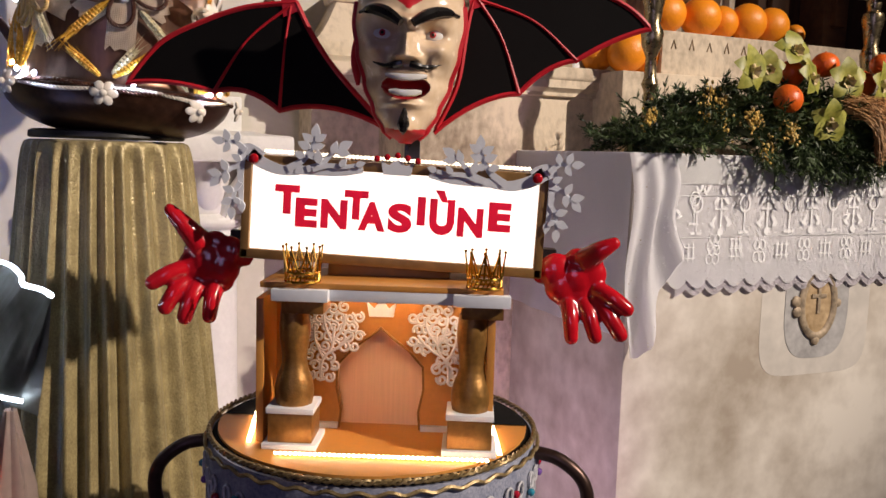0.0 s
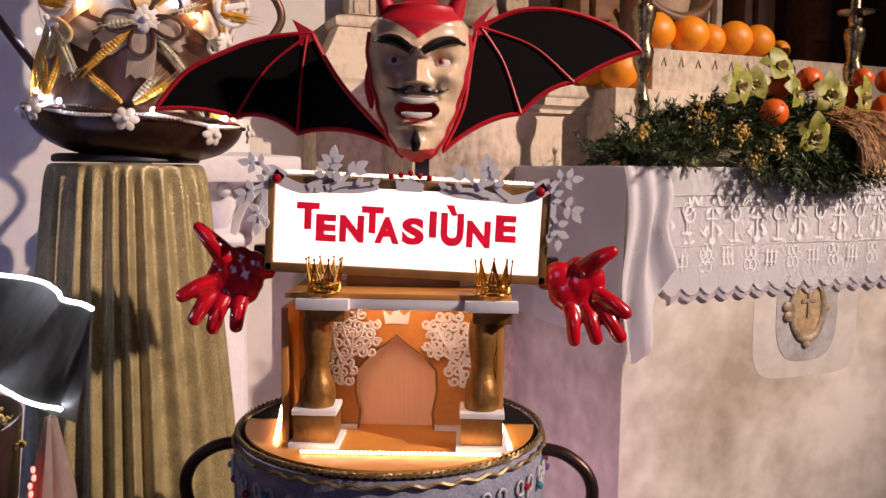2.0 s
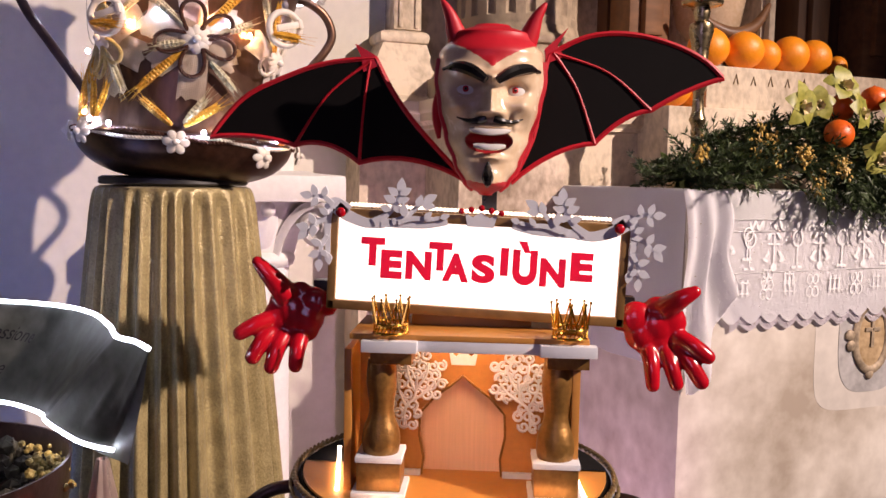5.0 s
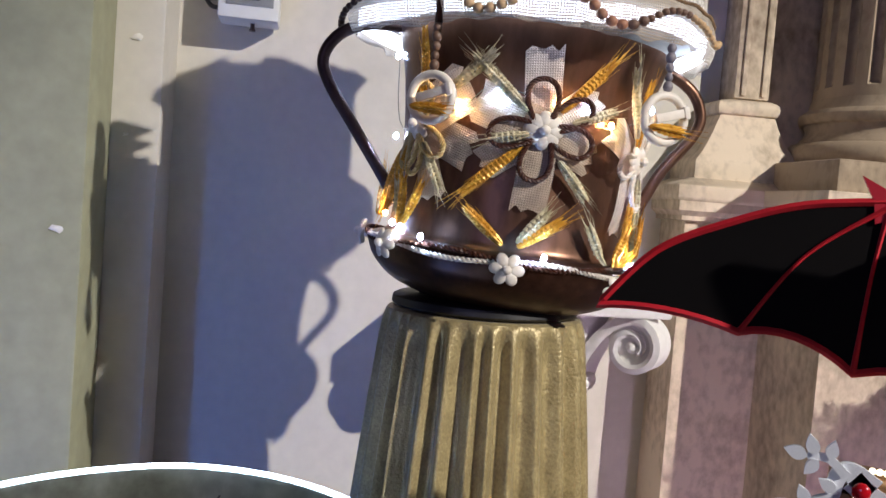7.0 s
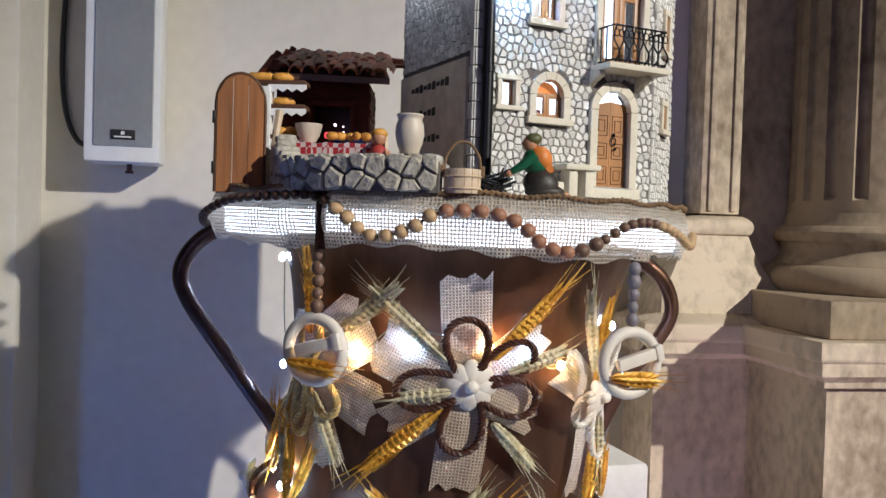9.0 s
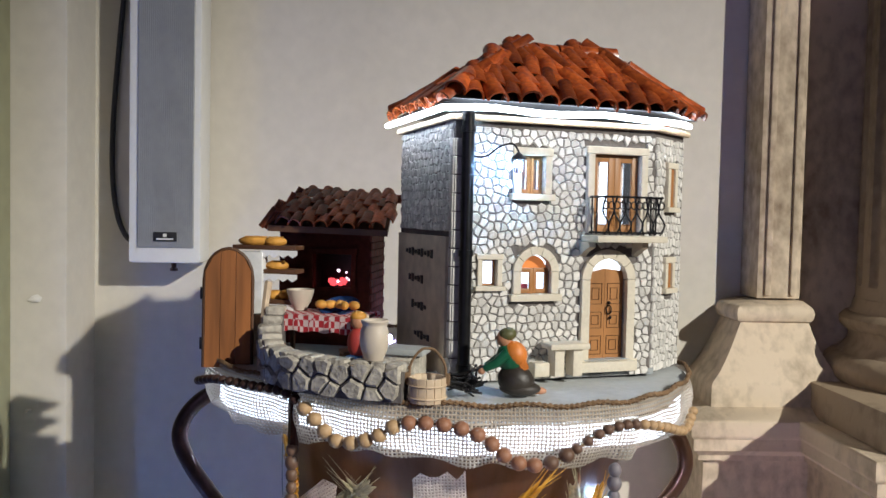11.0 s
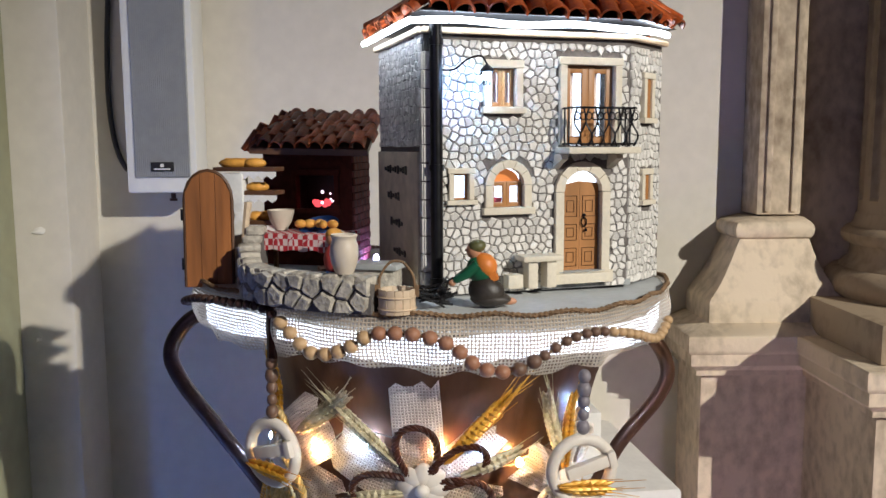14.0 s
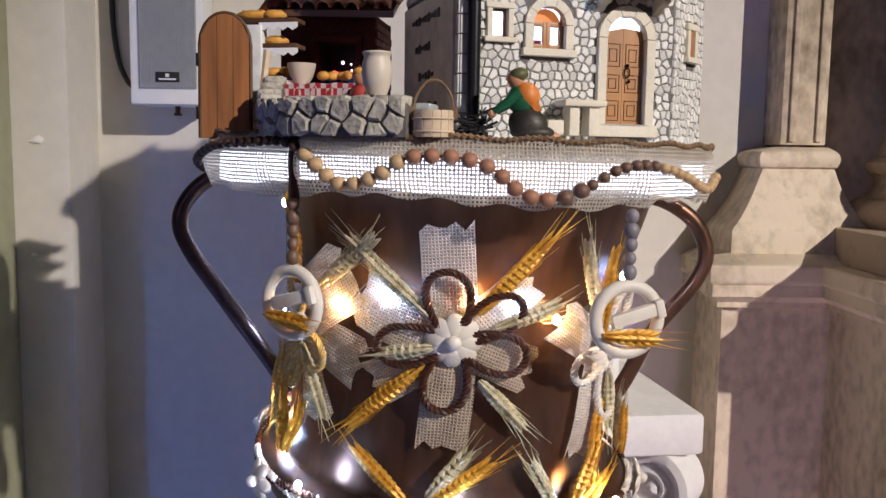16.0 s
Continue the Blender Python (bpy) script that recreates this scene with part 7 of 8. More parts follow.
wing([(-0.339, 1.063), (-0.299, 1.108), (-0.249, 1.133), (-0.200, 1.149), (-0.143, 1.155)], [(-0.143, 1.155), (-0.122, 1.116), (-0.092, 1.076), (-0.035, 1.016)],
     [(-0.035, 1.016), (-0.161, 1.036), (-0.237, 1.055), (-0.339, 1.063)], (0.014, 0.011, 0.006), (-0.149, 1.151), (-0.167, 1.171), -3)
wing([(0.249, 1.137), (0.228, 1.156), (0.193, 1.173), (0.145, 1.184), (0.097, 1.181), (0.053, 1.160)], [(0.053, 1.160), (0.047, 1.131), (0.038, 1.069), (0.014, 1.016)],
     [(0.014, 1.016), (0.107, 1.062), (0.169, 1.100), (0.249, 1.137)], (0.010, 0.008, 0.004), (0.058, 1.162), (0.074, 1.190), 3)
box(bm, 0.017, 0.012, 0.11, at(-0.010, 1.020, 0.985), index=5)
for s, x0, x1 in ((-1, -0.205, -0.12), (1, 0.08, 0.152)):
    box(bm, x1 - x0, 0.02, 0.031, pose((x0 + x1) / 2, 0.985, 0.888 if s < 0 else 0.880, 0, 2, 0), 0.003, index=5)
lone("devil_figure", bm, [CREAM, RED_EDGE, WING, MOUTH_RED, EYE_WHITE, GLOSS_BLACK], "painted devil mask with horns and black bat wings", "figure")


def palm(name, wrist, flesh, digits):
    """An open carved palm: lumps of flesh and the digits, fused and softened."""
    raw = bmesh.new()
    for x, z, r in flesh:
        ball(raw, r, at(x, 0.955, z) @ Matrix.Diagonal((1.0, 0.62, 1.0, 1)), 20, 14)
    (wx, wz), (px, _, pz) = wrist, Vector((flesh[0][0], 0, flesh[0][1]))
    tube(raw, [(wx, 0.972, wz), (px, 0.957, pz)], [0.013, 0.018], 14)
    for (bx, bz), (tx, tz), r0, r1 in digits:
        line = spline([(bx, 0.952, bz), ((bx + tx) / 2, 0.941, (bz + tz) / 2 + 0.002), (tx, 0.938, tz)], 5)
        tube(raw, line, [r0 + (r1 - r0) * i / (len(line) - 1) for i in range(len(line))], 14)
        ball(raw, r1, at(*line[-1]), 14, 10)
    me = bpy.data.meshes.new(name)
    raw.to_mesh(me)
    raw.free()
    tmp = bpy.data.objects.new(name, me)
    scene.collection.objects.link(tmp)
    rm = tmp.modifiers.new("fuse", "REMESH")
    rm.mode, rm.voxel_size = "VOXEL", 0.0017
    sm = tmp.modifiers.new("soften", "SMOOTH")
    sm.factor, sm.iterations = 0.5, 4
    done = bpy.data.meshes.new_from_object(tmp.evaluated_get(bpy.context.evaluated_depsgraph_get()))
    bpy.data.objects.remove(tmp)
    done.materials.clear()
    done.materials.append(RED)
    done.shade_smooth()
    ob = new(name, done)
    return tagged(ob, "glossy red carved open palm fixed beside the sign", "sculpture", "carved palms of the sign")


palm("carved_palm", (-0.182, 0.878),
     [(-0.200, 0.882, 0.018), (-0.208, 0.866, 0.021), (-0.222, 0.872, 0.023), (-0.235, 0.866, 0.020), (-0.234, 0.881, 0.015), (-0.222, 0.853, 0.017), (-0.238, 0.851, 0.014), (-0.208, 0.853, 0.015), (-0.214, 0.891, 0.014)],
     [((-0.212, 0.846), (-0.2155, 0.815), 0.0100, 0.0079), ((-0.231, 0.846), (-0.2420, 0.813), 0.0103, 0.0084), ((-0.245, 0.850), (-0.2625, 0.823), 0.0103, 0.0086), ((-0.244, 0.864), (-0.2760, 0.849), 0.0105, 0.0084),
      ((-0.228, 0.890), (-0.2570, 0.927), 0.0150, 0.0066)])
palm("carved_palm", (0.133, 0.870),
     [(0.150, 0.874, 0.019), (0.158, 0.858, 0.020), (0.172, 0.867, 0.022), (0.185, 0.871, 0.019), (0.186, 0.886, 0.014), (0.172, 0.884, 0.015), (0.175, 0.851, 0.018), (0.190, 0.854, 0.014), (0.163, 0.847, 0.014)],
     [((0.164, 0.842), (0.1675, 0.806), 0.0100, 0.0077), ((0.180, 0.842), (0.1920, 0.808), 0.0100, 0.0079), ((0.193, 0.846), (0.2180, 0.811), 0.0103, 0.0084), ((0.194, 0.856), (0.2235, 0.838), 0.0103, 0.0081),
      ((0.180, 0.886), (0.2070, 0.9065), 0.0140, 0.0068)])

# the light box
PANEL = mat("lit_panel", (0.9, 0.88, 0.82), 0.4, glow=1.4, glow_colour=(1.0, 0.92, 0.76), var=0.01, bump=0)
LETTER = mat("red_letter", (0.86, 0.014, 0.065), 0.5, var=0.06, scale=40, bump=0.0, spec=0.3, see=0.38)
FRAME_GOLD = mat("brown_gold_frame", (0.30, 0.16, 0.05), 0.42, metal=0.4, var=0.2, scale=20, bump=0.1)
RUBY = mat("ruby_gem", (0.45, 0.006, 0.012), 0.12, var=0.1, bump=0, coat=1.0)
BEAD_LIT = mat("lit_bead", (1, 0.9, 0.7), 0.4, glow=2.2, glow_colour=(1, 0.86, 0.6), var=0.01, bump=0)
sign = thing("lightbox_sign", "lit white sign box with red cut-out letters", "sign", pose(-0.0218, 0.926, 0.9283, 0, 2.25, 0) @ Matrix.Diagonal((0.988, 1, 1, 1)))
bm = bmesh.new()
for sx, sz, x, z in ((0.316, 0.010, 0, 0.0485), (0.316, 0.010, 0, -0.0485), (0.009, 0.107, -0.1535, 0), (0.009, 0.107, 0.1535, 0)):
    box(bm, sx, 0.045, sz, at(x, 0.0205, z), 0.0015)
box(bm, 0.30, 0.006, 0.09, at(0, 0.040, 0))
part("frame", bm, FRAME_GOLD, sign)
bm = bmesh.new()
box(bm, 0.299, 0.004, 0.088, at(0, 0.006, 0))
part("lit_panel", bm, PANEL, sign, "glowing white panel")
bm = bmesh.new()
box(bm, 0.13, 0.030, 0.020, at(-0.002, 0.03, -0.063), 0.002)
part("bracket", bm, FRAME_GOLD, sign)


def cut_letter(ch, x, base, wide, tall):
    """A bold letter of the given width and height, its foot at base."""
    cu = bpy.data.curves.new("letter", "FONT")
    cu.body, cu.size, cu.extrude, cu.offset = ch, 1.0, 0.055, 0.055
    tmp = bpy.data.objects.new("letter", cu)
    me = bpy.data.meshes.new_from_object(tmp)
    bpy.data.objects.remove(tmp)
    x0, x1 = min(v.co.x for v in me.vertices), max(v.co.x for v in me.vertices)
    y0, y1 = min(v.co.y for v in me.vertices), max(v.co.y for v in me.vertices)
    for v in me.vertices:
        v.co = (((v.co.x - x0) / (x1 - x0) - 0.5) * wide, (v.co.y - y0) / (y1 - y0) * tall, v.co.z * 0.036)
    me.materials.clear()
    me.materials.append(LETTER)
    ob = new("letter", me)
    ob.parent = sign
    ob.matrix_basis = at(x, 0.0008, base) @ pose(0, 0, 0, 90, 0, 0)


for ch, x, base, wide, tall in (("T", -0.1109, -0.0052, 0.0253, 0.0298), ("E", -0.0902, -0.0176, 0.0227, 0.0300), ("N", -0.0613, -0.0171, 0.0273, 0.0300), ("T", -0.0386, -0.0061, 0.0247, 0.0298),
                                ("A", -0.0217, -0.0167, 0.0280, 0.0298), ("S", 0.0075, -0.0164, 0.0247, 0.0300), ("I", 0.0293, -0.0073, 0.0084, 0.0292), ("Ù", 0.0510, -0.0157, 0.0260, 0.0454),
                                ("N", 0.0805, -0.0159, 0.0268, 0.0298), ("E", 0.1107, -0.0083, 0.0234, 0.0298)):
    cut_letter(ch, x, base, wide, tall)


def leaf_outline(length, width):
    n = 8
    up = [(length * i / n, width * math.sin(math.pi * (i / n) ** 0.8)) for i in range(n + 1)]
    return up + [(x, -z) for x, z in up[-2:0:-1]]


def ribbon(bm, pts, w0, w1, lift=0.0):
    """A flat cut-out stem along points in x and z."""
    line = spline([(x, 0, z) for x, z in pts], 7)
    left, right = [], []
    for i, p in enumerate(line):
        d = (line[min(i + 1, len(line) - 1)] - line[max(i - 1, 0)]).normalized()
        w = w0 + (w1 - w0) * i / (len(line) - 1)
        left.append((p.x - d.z * w, p.z + d.x * w)), right.append((p.x + d.z * w, p.z - d.x * w))
    prism(bm, left + right[::-1], 0.0032, at(0, lift, 0))


def fretwork(name, s, stems, leaves, label):
    bm = bmesh.new()
    for pts, w0, w1 in stems:
        ribbon(bm, [(s * x, z) for x, z in pts], w0, w1, -0.0004 * len(bm.verts) / (len(bm.verts) + 200) - 0.0005 * stems.index((pts, w0, w1)))
    piece = part(name, bm, GREY_WOOD, sign, label, m=at(0.001, -0.0035, -0.006), smooth=False)
    for k, (x, z, ang, ln) in enumerate(leaves):
        o = new("leaf", LEAF_PLATE)
        o.parent = piece
        o.matrix_basis = at(s * x, -0.0029 - 0.0004 * (k % 4), z) @ pose(0, 0, 0, 0, -(ang if s > 0 else 180 - ang), 0) @ Matrix.Diagonal((ln, 1, ln, 1))


bm = bmesh.new()
prism(bm, leaf_outline(1.0, 0.30), 0.0032)
bmesh.ops.recalc_face_normals(bm, faces=bm.faces)
LEAF_PLATE = bpy.data.meshes.new("leaf")
bm.to_mesh(LEAF_PLATE)
bm.free()
LEAF_PLATE.materials.append(GREY_WOOD)
for s in (-1, 1):
    fretwork("fretwork_branch", s, [([(0.152, 0.060), (0.140, 0.052), (0.120, 0.0455), (0.100, 0.046)], 0.0070, 0.0045), ([(0.104, 0.047), (0.080, 0.0465), (0.055, 0.047), (0.034, 0.051)], 0.0050, 0.0028),
                                    ([(0.112, 0.047), (0.098, 0.056), (0.089, 0.068), (0.085, 0.080)], 0.0040, 0.0018), ([(0.092, 0.048), (0.078, 0.054), (0.068, 0.064), (0.060, 0.072)], 0.0036, 0.0018),
                                    ([(0.086, 0.048), (0.070, 0.053), (0.055, 0.053), (0.042, 0.055)], 0.0028, 0.0020)],
             [(0.085, 0.079, 94, 0.016), (0.087, 0.076, 35, 0.014), (0.085, 0.077, 148, 0.014), (0.089, 0.069, 25, 0.015), (0.088, 0.070, 165, 0.014), (0.094, 0.060, 20, 0.013), (0.092, 0.063, 190, 0.013), (0.079, 0.054, 80, 0.015),
              (0.060, 0.071, 150, 0.016), (0.062, 0.068, 188, 0.015), (0.066, 0.065, 105, 0.014), (0.058, 0.053, 130, 0.011), (0.042, 0.055, 160, 0.011)], "pale grey fretwork branch")
    fretwork("fretwork_corner", s, [([(0.140, 0.056), (0.153, 0.064), (0.160, 0.060), (0.161, 0.040), (0.159, 0.010)], 0.0075, 0.0022), ([(0.158, 0.048), (0.170, 0.044), (0.182, 0.034)], 0.0032, 0.0018), ([(0.160, 0.030), (0.166, 0.020), (0.168, 0.004)], 0.0028, 0.0016),
                                    ([(0.156, 0.062), (0.166, 0.070), (0.178, 0.070)], 0.0030, 0.0018)],
             [(0.182, 0.035, -50, 0.015), (0.180, 0.036, 15, 0.015), (0.174, 0.041, 60, 0.013), (0.174, 0.040, -80, 0.013), (0.168, 0.005, -90, 0.014), (0.167, 0.012, -20, 0.014), (0.166, 0.020, 20, 0.013), (0.166, 0.014, -140, 0.010),
              (0.159, 0.012, -100, 0.013), (0.178, 0.070, 10, 0.014), (0.174, 0.071, 70, 0.013), (0.172, 0.069, -55, 0.012), (0.166, 0.070, 100, 0.012), (0.160, 0.052, 30, 0.012)], "pale grey fretwork corner branch")
bm = bmesh.new()
prism(bm, [(-0.014, 0), (0.014, 0), (0.017, 0.014), (0.009, 0.010), (0, 0.016), (-0.009, 0.010), (-0.017, 0.014)], 0.004, at(0.002, -0.004, 0.042))
part("fretwork_crown", bm, GREY_WOOD, sign, "pale grey fretwork crown", smooth=False)
bm = bmesh.new()
ball(bm, 0.0055, Matrix.Diagonal((1, 0.6, 1, 1)), 10, 7)
gem = part("gem", bm, RUBY, sign, "round red gem", m=at(-0.146, -0.006, 0.049))
again(gem, at(0.146, -0.006, 0.049))
for i in range(5):
    x = 0.002 + (i - 2) * 0.0105
    again(gem, at(x, -0.005, 0.0620 - 0.0022 * abs(i - 2)) @ Matrix.Scale(0.62, 4))
bm = bmesh.new()
ball(bm, 0.0021, I4, 8, 6)
pearl = part("light_bead", bm, BEAD_LIT, sign, "small lit bead", m=at(-0.138, 0.014, 0.0575))
for i in range(1, 70):
    again(pearl, at(-0.138 + 0.0040 * i, 0.014, 0.0575))

# the little temple
temple = thing("miniature_temple", "small tan wooden temple front with gilt balusters", "model", at(0, 0, 0.694))
WALL_T = 0.012
bm = bmesh.new()
cx = -0.034
arch = [(-0.044, 0), (-0.042, 0.020), (-0.047, 0.045), (-0.046, 0.070), (-0.030, 0.088), (-0.014, 0.100), (0, 0.112), (0.014, 0.100), (0.030, 0.088), (0.046, 0.070), (0.047, 0.045), (0.042, 0.020), (0.044, 0)]
prism(bm, [(-0.117, 0), (-0.117, 0.150)] + [(0.119, 0.150), (0.119, 0)] + [(x, z) for x, z in arch[::-1]], WALL_T, at(cx, 0.955, 0))
part("back_wall", bm, TAN, temple, "tan board with an ogee archway", smooth=False)
PEACH = mat("peach_panel", (0.82, 0.52, 0.32), 0.55, var=0.06, scale=30, bump=0.04, stretch=(12, 1, 0.3))
bm = bmesh.new()
box(bm, 0.10, 0.004, 0.118, at(cx, 0.972, 0.059))
part("arch_panel", bm, PEACH, temple, "peach panel inside the archway")
bm = bmesh.new()
tube(bm, [(cx + x, 0.9535, z) for x, z in arch], 0.0014, 6)
part("arch_cord", bm, GOLD, temple, "thin twisted cord")
for x in (-0.151, 0.083):
    bm = bmesh.new()
    box(bm, 0.008, 0.07, 0.150, at(x, 0.932, 0.075), 0.001)
    part("side_wall", bm, TAN, temple)
for x, w in ((-0.098, 0.038), (0.034, 0.046)):
    bm = bmesh.new()
    box(bm, w, 0.006, 0.006, at(x, 0.951, 0.0032))
    part("skirting", bm, GREY_WOOD, temple)
bm = bmesh.new()
box(bm, 0.240, 0.115, 0.006, at(-0.027, 0.937, 0.1665), 0.001)
part("roof_board", bm, TAN, temple)
# unseen glowing strip added to brighten the temple's back wall
bm = bmesh.new()
box(bm, 0.19, 0.006, 0.002, at(-0.026, 0.900, 0.1622), 0.0005)
part("led_strip", bm, mat("roof_led", (1, 0.9, 0.75), 0.5, glow=30, glow_colour=(1, 0.74, 0.44), var=0.01, bump=0), temple, "added warm fill strip hidden under the temple roof")
for x, w, y in ((-0.106, 0.056, 0.876), (0.072, 0.056, 0.876), (-0.019, 0.132, 0.886)):
    bm = bmesh.new()
    box(bm, w, 0.012, 0.012, at(x, y, 0.158), 0.001)
    part("cornice", bm, GREY_WOOD, temple, "grey cornice strip")
    if w < 0.1:
        bm = bmesh.new()
        box(bm, 0.042, 0.042, 0.016, at(x + 0.001, 0.903, 0.146), 0.001)
        part("capital", bm, GOLD, temple)
bal = [(0.0185, 0.042), (0.0198, 0.050), (0.0198, 0.058), (0.0178, 0.068), (0.0142, 0.078), (0.0127, 0.086), (0.0132, 0.096), (0.0150, 0.108), (0.0158, 0.120), (0.0152, 0.130), (0.0140, 0.140)]
for x in (-0.1165, 0.064):
    bm = bmesh.new()
    lathe(bm, [tuple(p.xz) for p in spline([(r, 0, z) for r, z in bal], 4)], 32, at(x, 0.903, 0))
    part("baluster", bm, GOLD, temple, "turned gilt baluster")
    bm = bmesh.new()
    box(bm, 0.045, 0.045, 0.030, at(x, 0.903, 0.021), 0.0015)
    part("plinth", bm, GOLD, temple, "gilt textured plinth block")
    for z, w in ((0.003, 0.055), (0.039, 0.048)):
        bm = bmesh.new()
        box(bm, w, w, 0.006, at(x, 0.903, z), 0.0008)
        part("slab", bm, GREY_WOOD, temple)


def scroll(bm, x, z, r, turn, hand, y=0.9505, w=0.0011):
    pts = []
    for i in range(15):
        a = turn + hand * i / 14 * 8.0
        rr = r * (1 - 0.75 * i / 14)
        pts.append((x + rr * math.cos(a), y, z + rr * math.sin(a)))
    tube(bm, pts, w, 5)


rng = random.Random(4)
for s, ox in ((-1, -0.084), (1, 0.026)):
    bm = bmesh.new()
    for pts in (((0.014, 0.056), (0.012, 0.075), (0.002, 0.090), (0.0, 0.112)), ((0.010, 0.080), (-0.010, 0.094), (-0.020, 0.106)), ((0.012, 0.078), (0.020, 0.096), (0.022, 0.112)), ((0.002, 0.095), (-0.010, 0.112), (-0.012, 0.126)), ((0.002, 0.095), (0.010, 0.114), (0.011, 0.128))):
        tube(bm, spline([(ox + s * x, 0.9500, z) for x, z in pts], 5), 0.0017, 6)
    for j in range(8):
        for i in range(6):
            x, z = -0.026 + 0.0105 * i + 0.005 * (j % 2), 0.058 + 0.0108 * j
            dome = ((x - 0.001) / 0.030) ** 2 + ((z - 0.110) / 0.030) ** 2 < 1
            foot = z <= 0.09 and 0.000 < x < 0.028
            if dome or foot:
                scroll(bm, ox + s * (x + rng.uniform(-0.0015, 0.0015)), z + rng.uniform(-0.0015, 0.0015), rng.uniform(0.0056, 0.0066), rng.uniform(0, 6), rng.choice((-1, 1)), w=0.0017)
    part("filigree_tree", bm, WHITE_PAINT, temple, "white scrolling filigree tree")
bm = bmesh.new()
prism(bm, [(-0.013, 0), (0.013, 0), (0.016, 0.016), (0.008, 0.009), (0, 0.019), (-0.008, 0.009), (-0.016, 0.016)], 0.003, at(cx, 0.952, 0.124))
part("crown_cutout", bm, WHITE_PAINT, temple, "white crown cut-out", smooth=False)
bm = bmesh.new()
ball(bm, 0.0035, at(cx, 0.950, 0.143), 8, 6)
part("stud", bm, ZINC, temple)

# gilt crowns on the cornice
crown = thing("gilt_crown", "small bright gilt pointed crown on the temple roof", "crown", at(-0.106, 0.886, 0.864), "gilt crowns")
bm = bmesh.new()
for z in (0.001, 0.010):
    tube(bm, [(0.017 * math.cos(a), 0.017 * math.sin(a), z) for a in [2 * math.pi * i / 24 for i in range(24)]], 0.0015, 6, True)
for i in range(24):
    a, b = 2 * math.pi * i / 24, 2 * math.pi * (i + 1) / 24
    tube(bm, [(0.017 * math.cos(a), 0.017 * math.sin(a), 0.001), (0.017 * math.cos(b), 0.017 * math.sin(b), 0.010)], 0.0007, 4)
part("band", bm, BRIGHT_GOLD, crown)
for i in range(8):
    a = 2 * math.pi * (i + 0.5) / 8
    bm = bmesh.new()
    for d in (-0.36, 0.36):
        tube(bm, [(0.0172 * math.cos(a + d), 0.0172 * math.sin(a + d), 0.010), (0.0195 * math.cos(a), 0.0195 * math.sin(a), 0.033)], [0.0012, 0.0008], 5)
    tube(bm, [(0.0172 * math.cos(a), 0.0172 * math.sin(a), 0.010), (0.0195 * math.cos(a), 0.0195 * math.sin(a), 0.035)], [0.0010, 0.0008], 5)
    ball(bm, 0.0016, at(0.0195 * math.cos(a), 0.0195 * math.sin(a), 0.0355), 6, 5)
    part("point", bm, BRIGHT_GOLD, crown)
copy_thing(crown, pose(0.074, 0.886, 0.864, 0, 0, 20))

# the pot below
pot = thing("fabric_covered_pot", "round pot covered in blue-grey lace with gems and a gold braid", "pot", at(-0.043, 0.985, 0))
bm = bmesh.new()
lathe(bm, [(0.11, 0.36), (0.125, 0.365), (0.155, 0.45), (0.176, 0.56), (0.183, 0.62), (0.182, 0.66), (0.179, 0.686), (0.172, 0.686)], 72)
part("body", bm, BLUE_PAINT, pot)
bm = bmesh.new()
lathe(bm, [(0.001, 0.684), (0.172, 0.684), (0.176, 0.688), (0.172, 0.691), (0.001, 0.691)], 72)
part("lid", bm, BLACK_VELVET, pot, "black cloth-covered lid")
bm = bmesh.new()
pl = [(0.170 * math.cos(a), 0.170 * math.sin(a)) for a in [radians(180 + 180 * i / 30) for i in range(31)]]
pl = [(-0.1705, -0.004)] + pl + [(0.1705, -0.004)]
prism(bm, [(x, -y) for x, y in pl], 0.003, at(0, 0, 0.6915) @ pose(0, 0, 0, 90, 0, 0))
part("stage_board", bm, TAN, pot, "tan board stage", smooth=False)
BRAID = mat("gold_braid", (0.28, 0.20, 0.09), 0.4, metal=0.5, var=0.4, scale=200, bump=0.5)
n = 300
for ph in (0, math.pi):
    bm = bmesh.new()
    tube(bm, [((0.179 + 0.0016 * math.cos(30 * a * 2 + ph)) * math.cos(a), (0.179 + 0.0016 * math.cos(30 * a * 2 + ph)) * math.sin(a), 0.692 + 0.0022 * math.sin(30 * a * 2 + ph)) for a in [2 * math.pi * i / n for i in range(n)]], 0.0018, 5, True)
    part("braid_strand", bm, BRAID, pot, "twisted gold braid strand round the rim")
bm = bmesh.new()
tube(bm, [(0.1835 * math.cos(a), 0.1835 * math.sin(a), 0.682 + 0.0018 * math.sin(40 * a)) for a in [2 * math.pi * i / n for i in range(n)]], 0.0022, 5, True)
part("wavy_cord", bm, BRAID, pot, "thin gold cord below the braid")
LACE_GREY = mat("grey_lace", (0.50, 0.50, 0.52), 0.8, var=0.3, scale=90, grain=300, bump=0.6)
bm = bmesh.new()
for i in range(22):
    a = 2 * math.pi * i / 22
    for k in range(3):
        tube(bm, [((0.1845) * math.cos(a + 0.06 * k - 0.06 + 0.030 * math.cos(b)), 0.1845 * math.sin(a + 0.06 * k - 0.06 + 0.030 * math.cos(b)), 0.656 - 0.010 * (k % 2) + 0.008 * math.sin(b)) for b in [2 * math.pi * q / 12 for q in range(12)]], 0.0017, 5, True)
part("lace_band", bm, LACE_GREY, pot, "looped grey lace band")
gems = [mat("gem_" + n, c, 0.1, var=0.05, bump=0, coat=1.0) for n, c in (("red", (0.4, 0.01, 0.03)), ("teal", (0.02, 0.25, 0.35)), ("violet", (0.18, 0.08, 0.35)))]
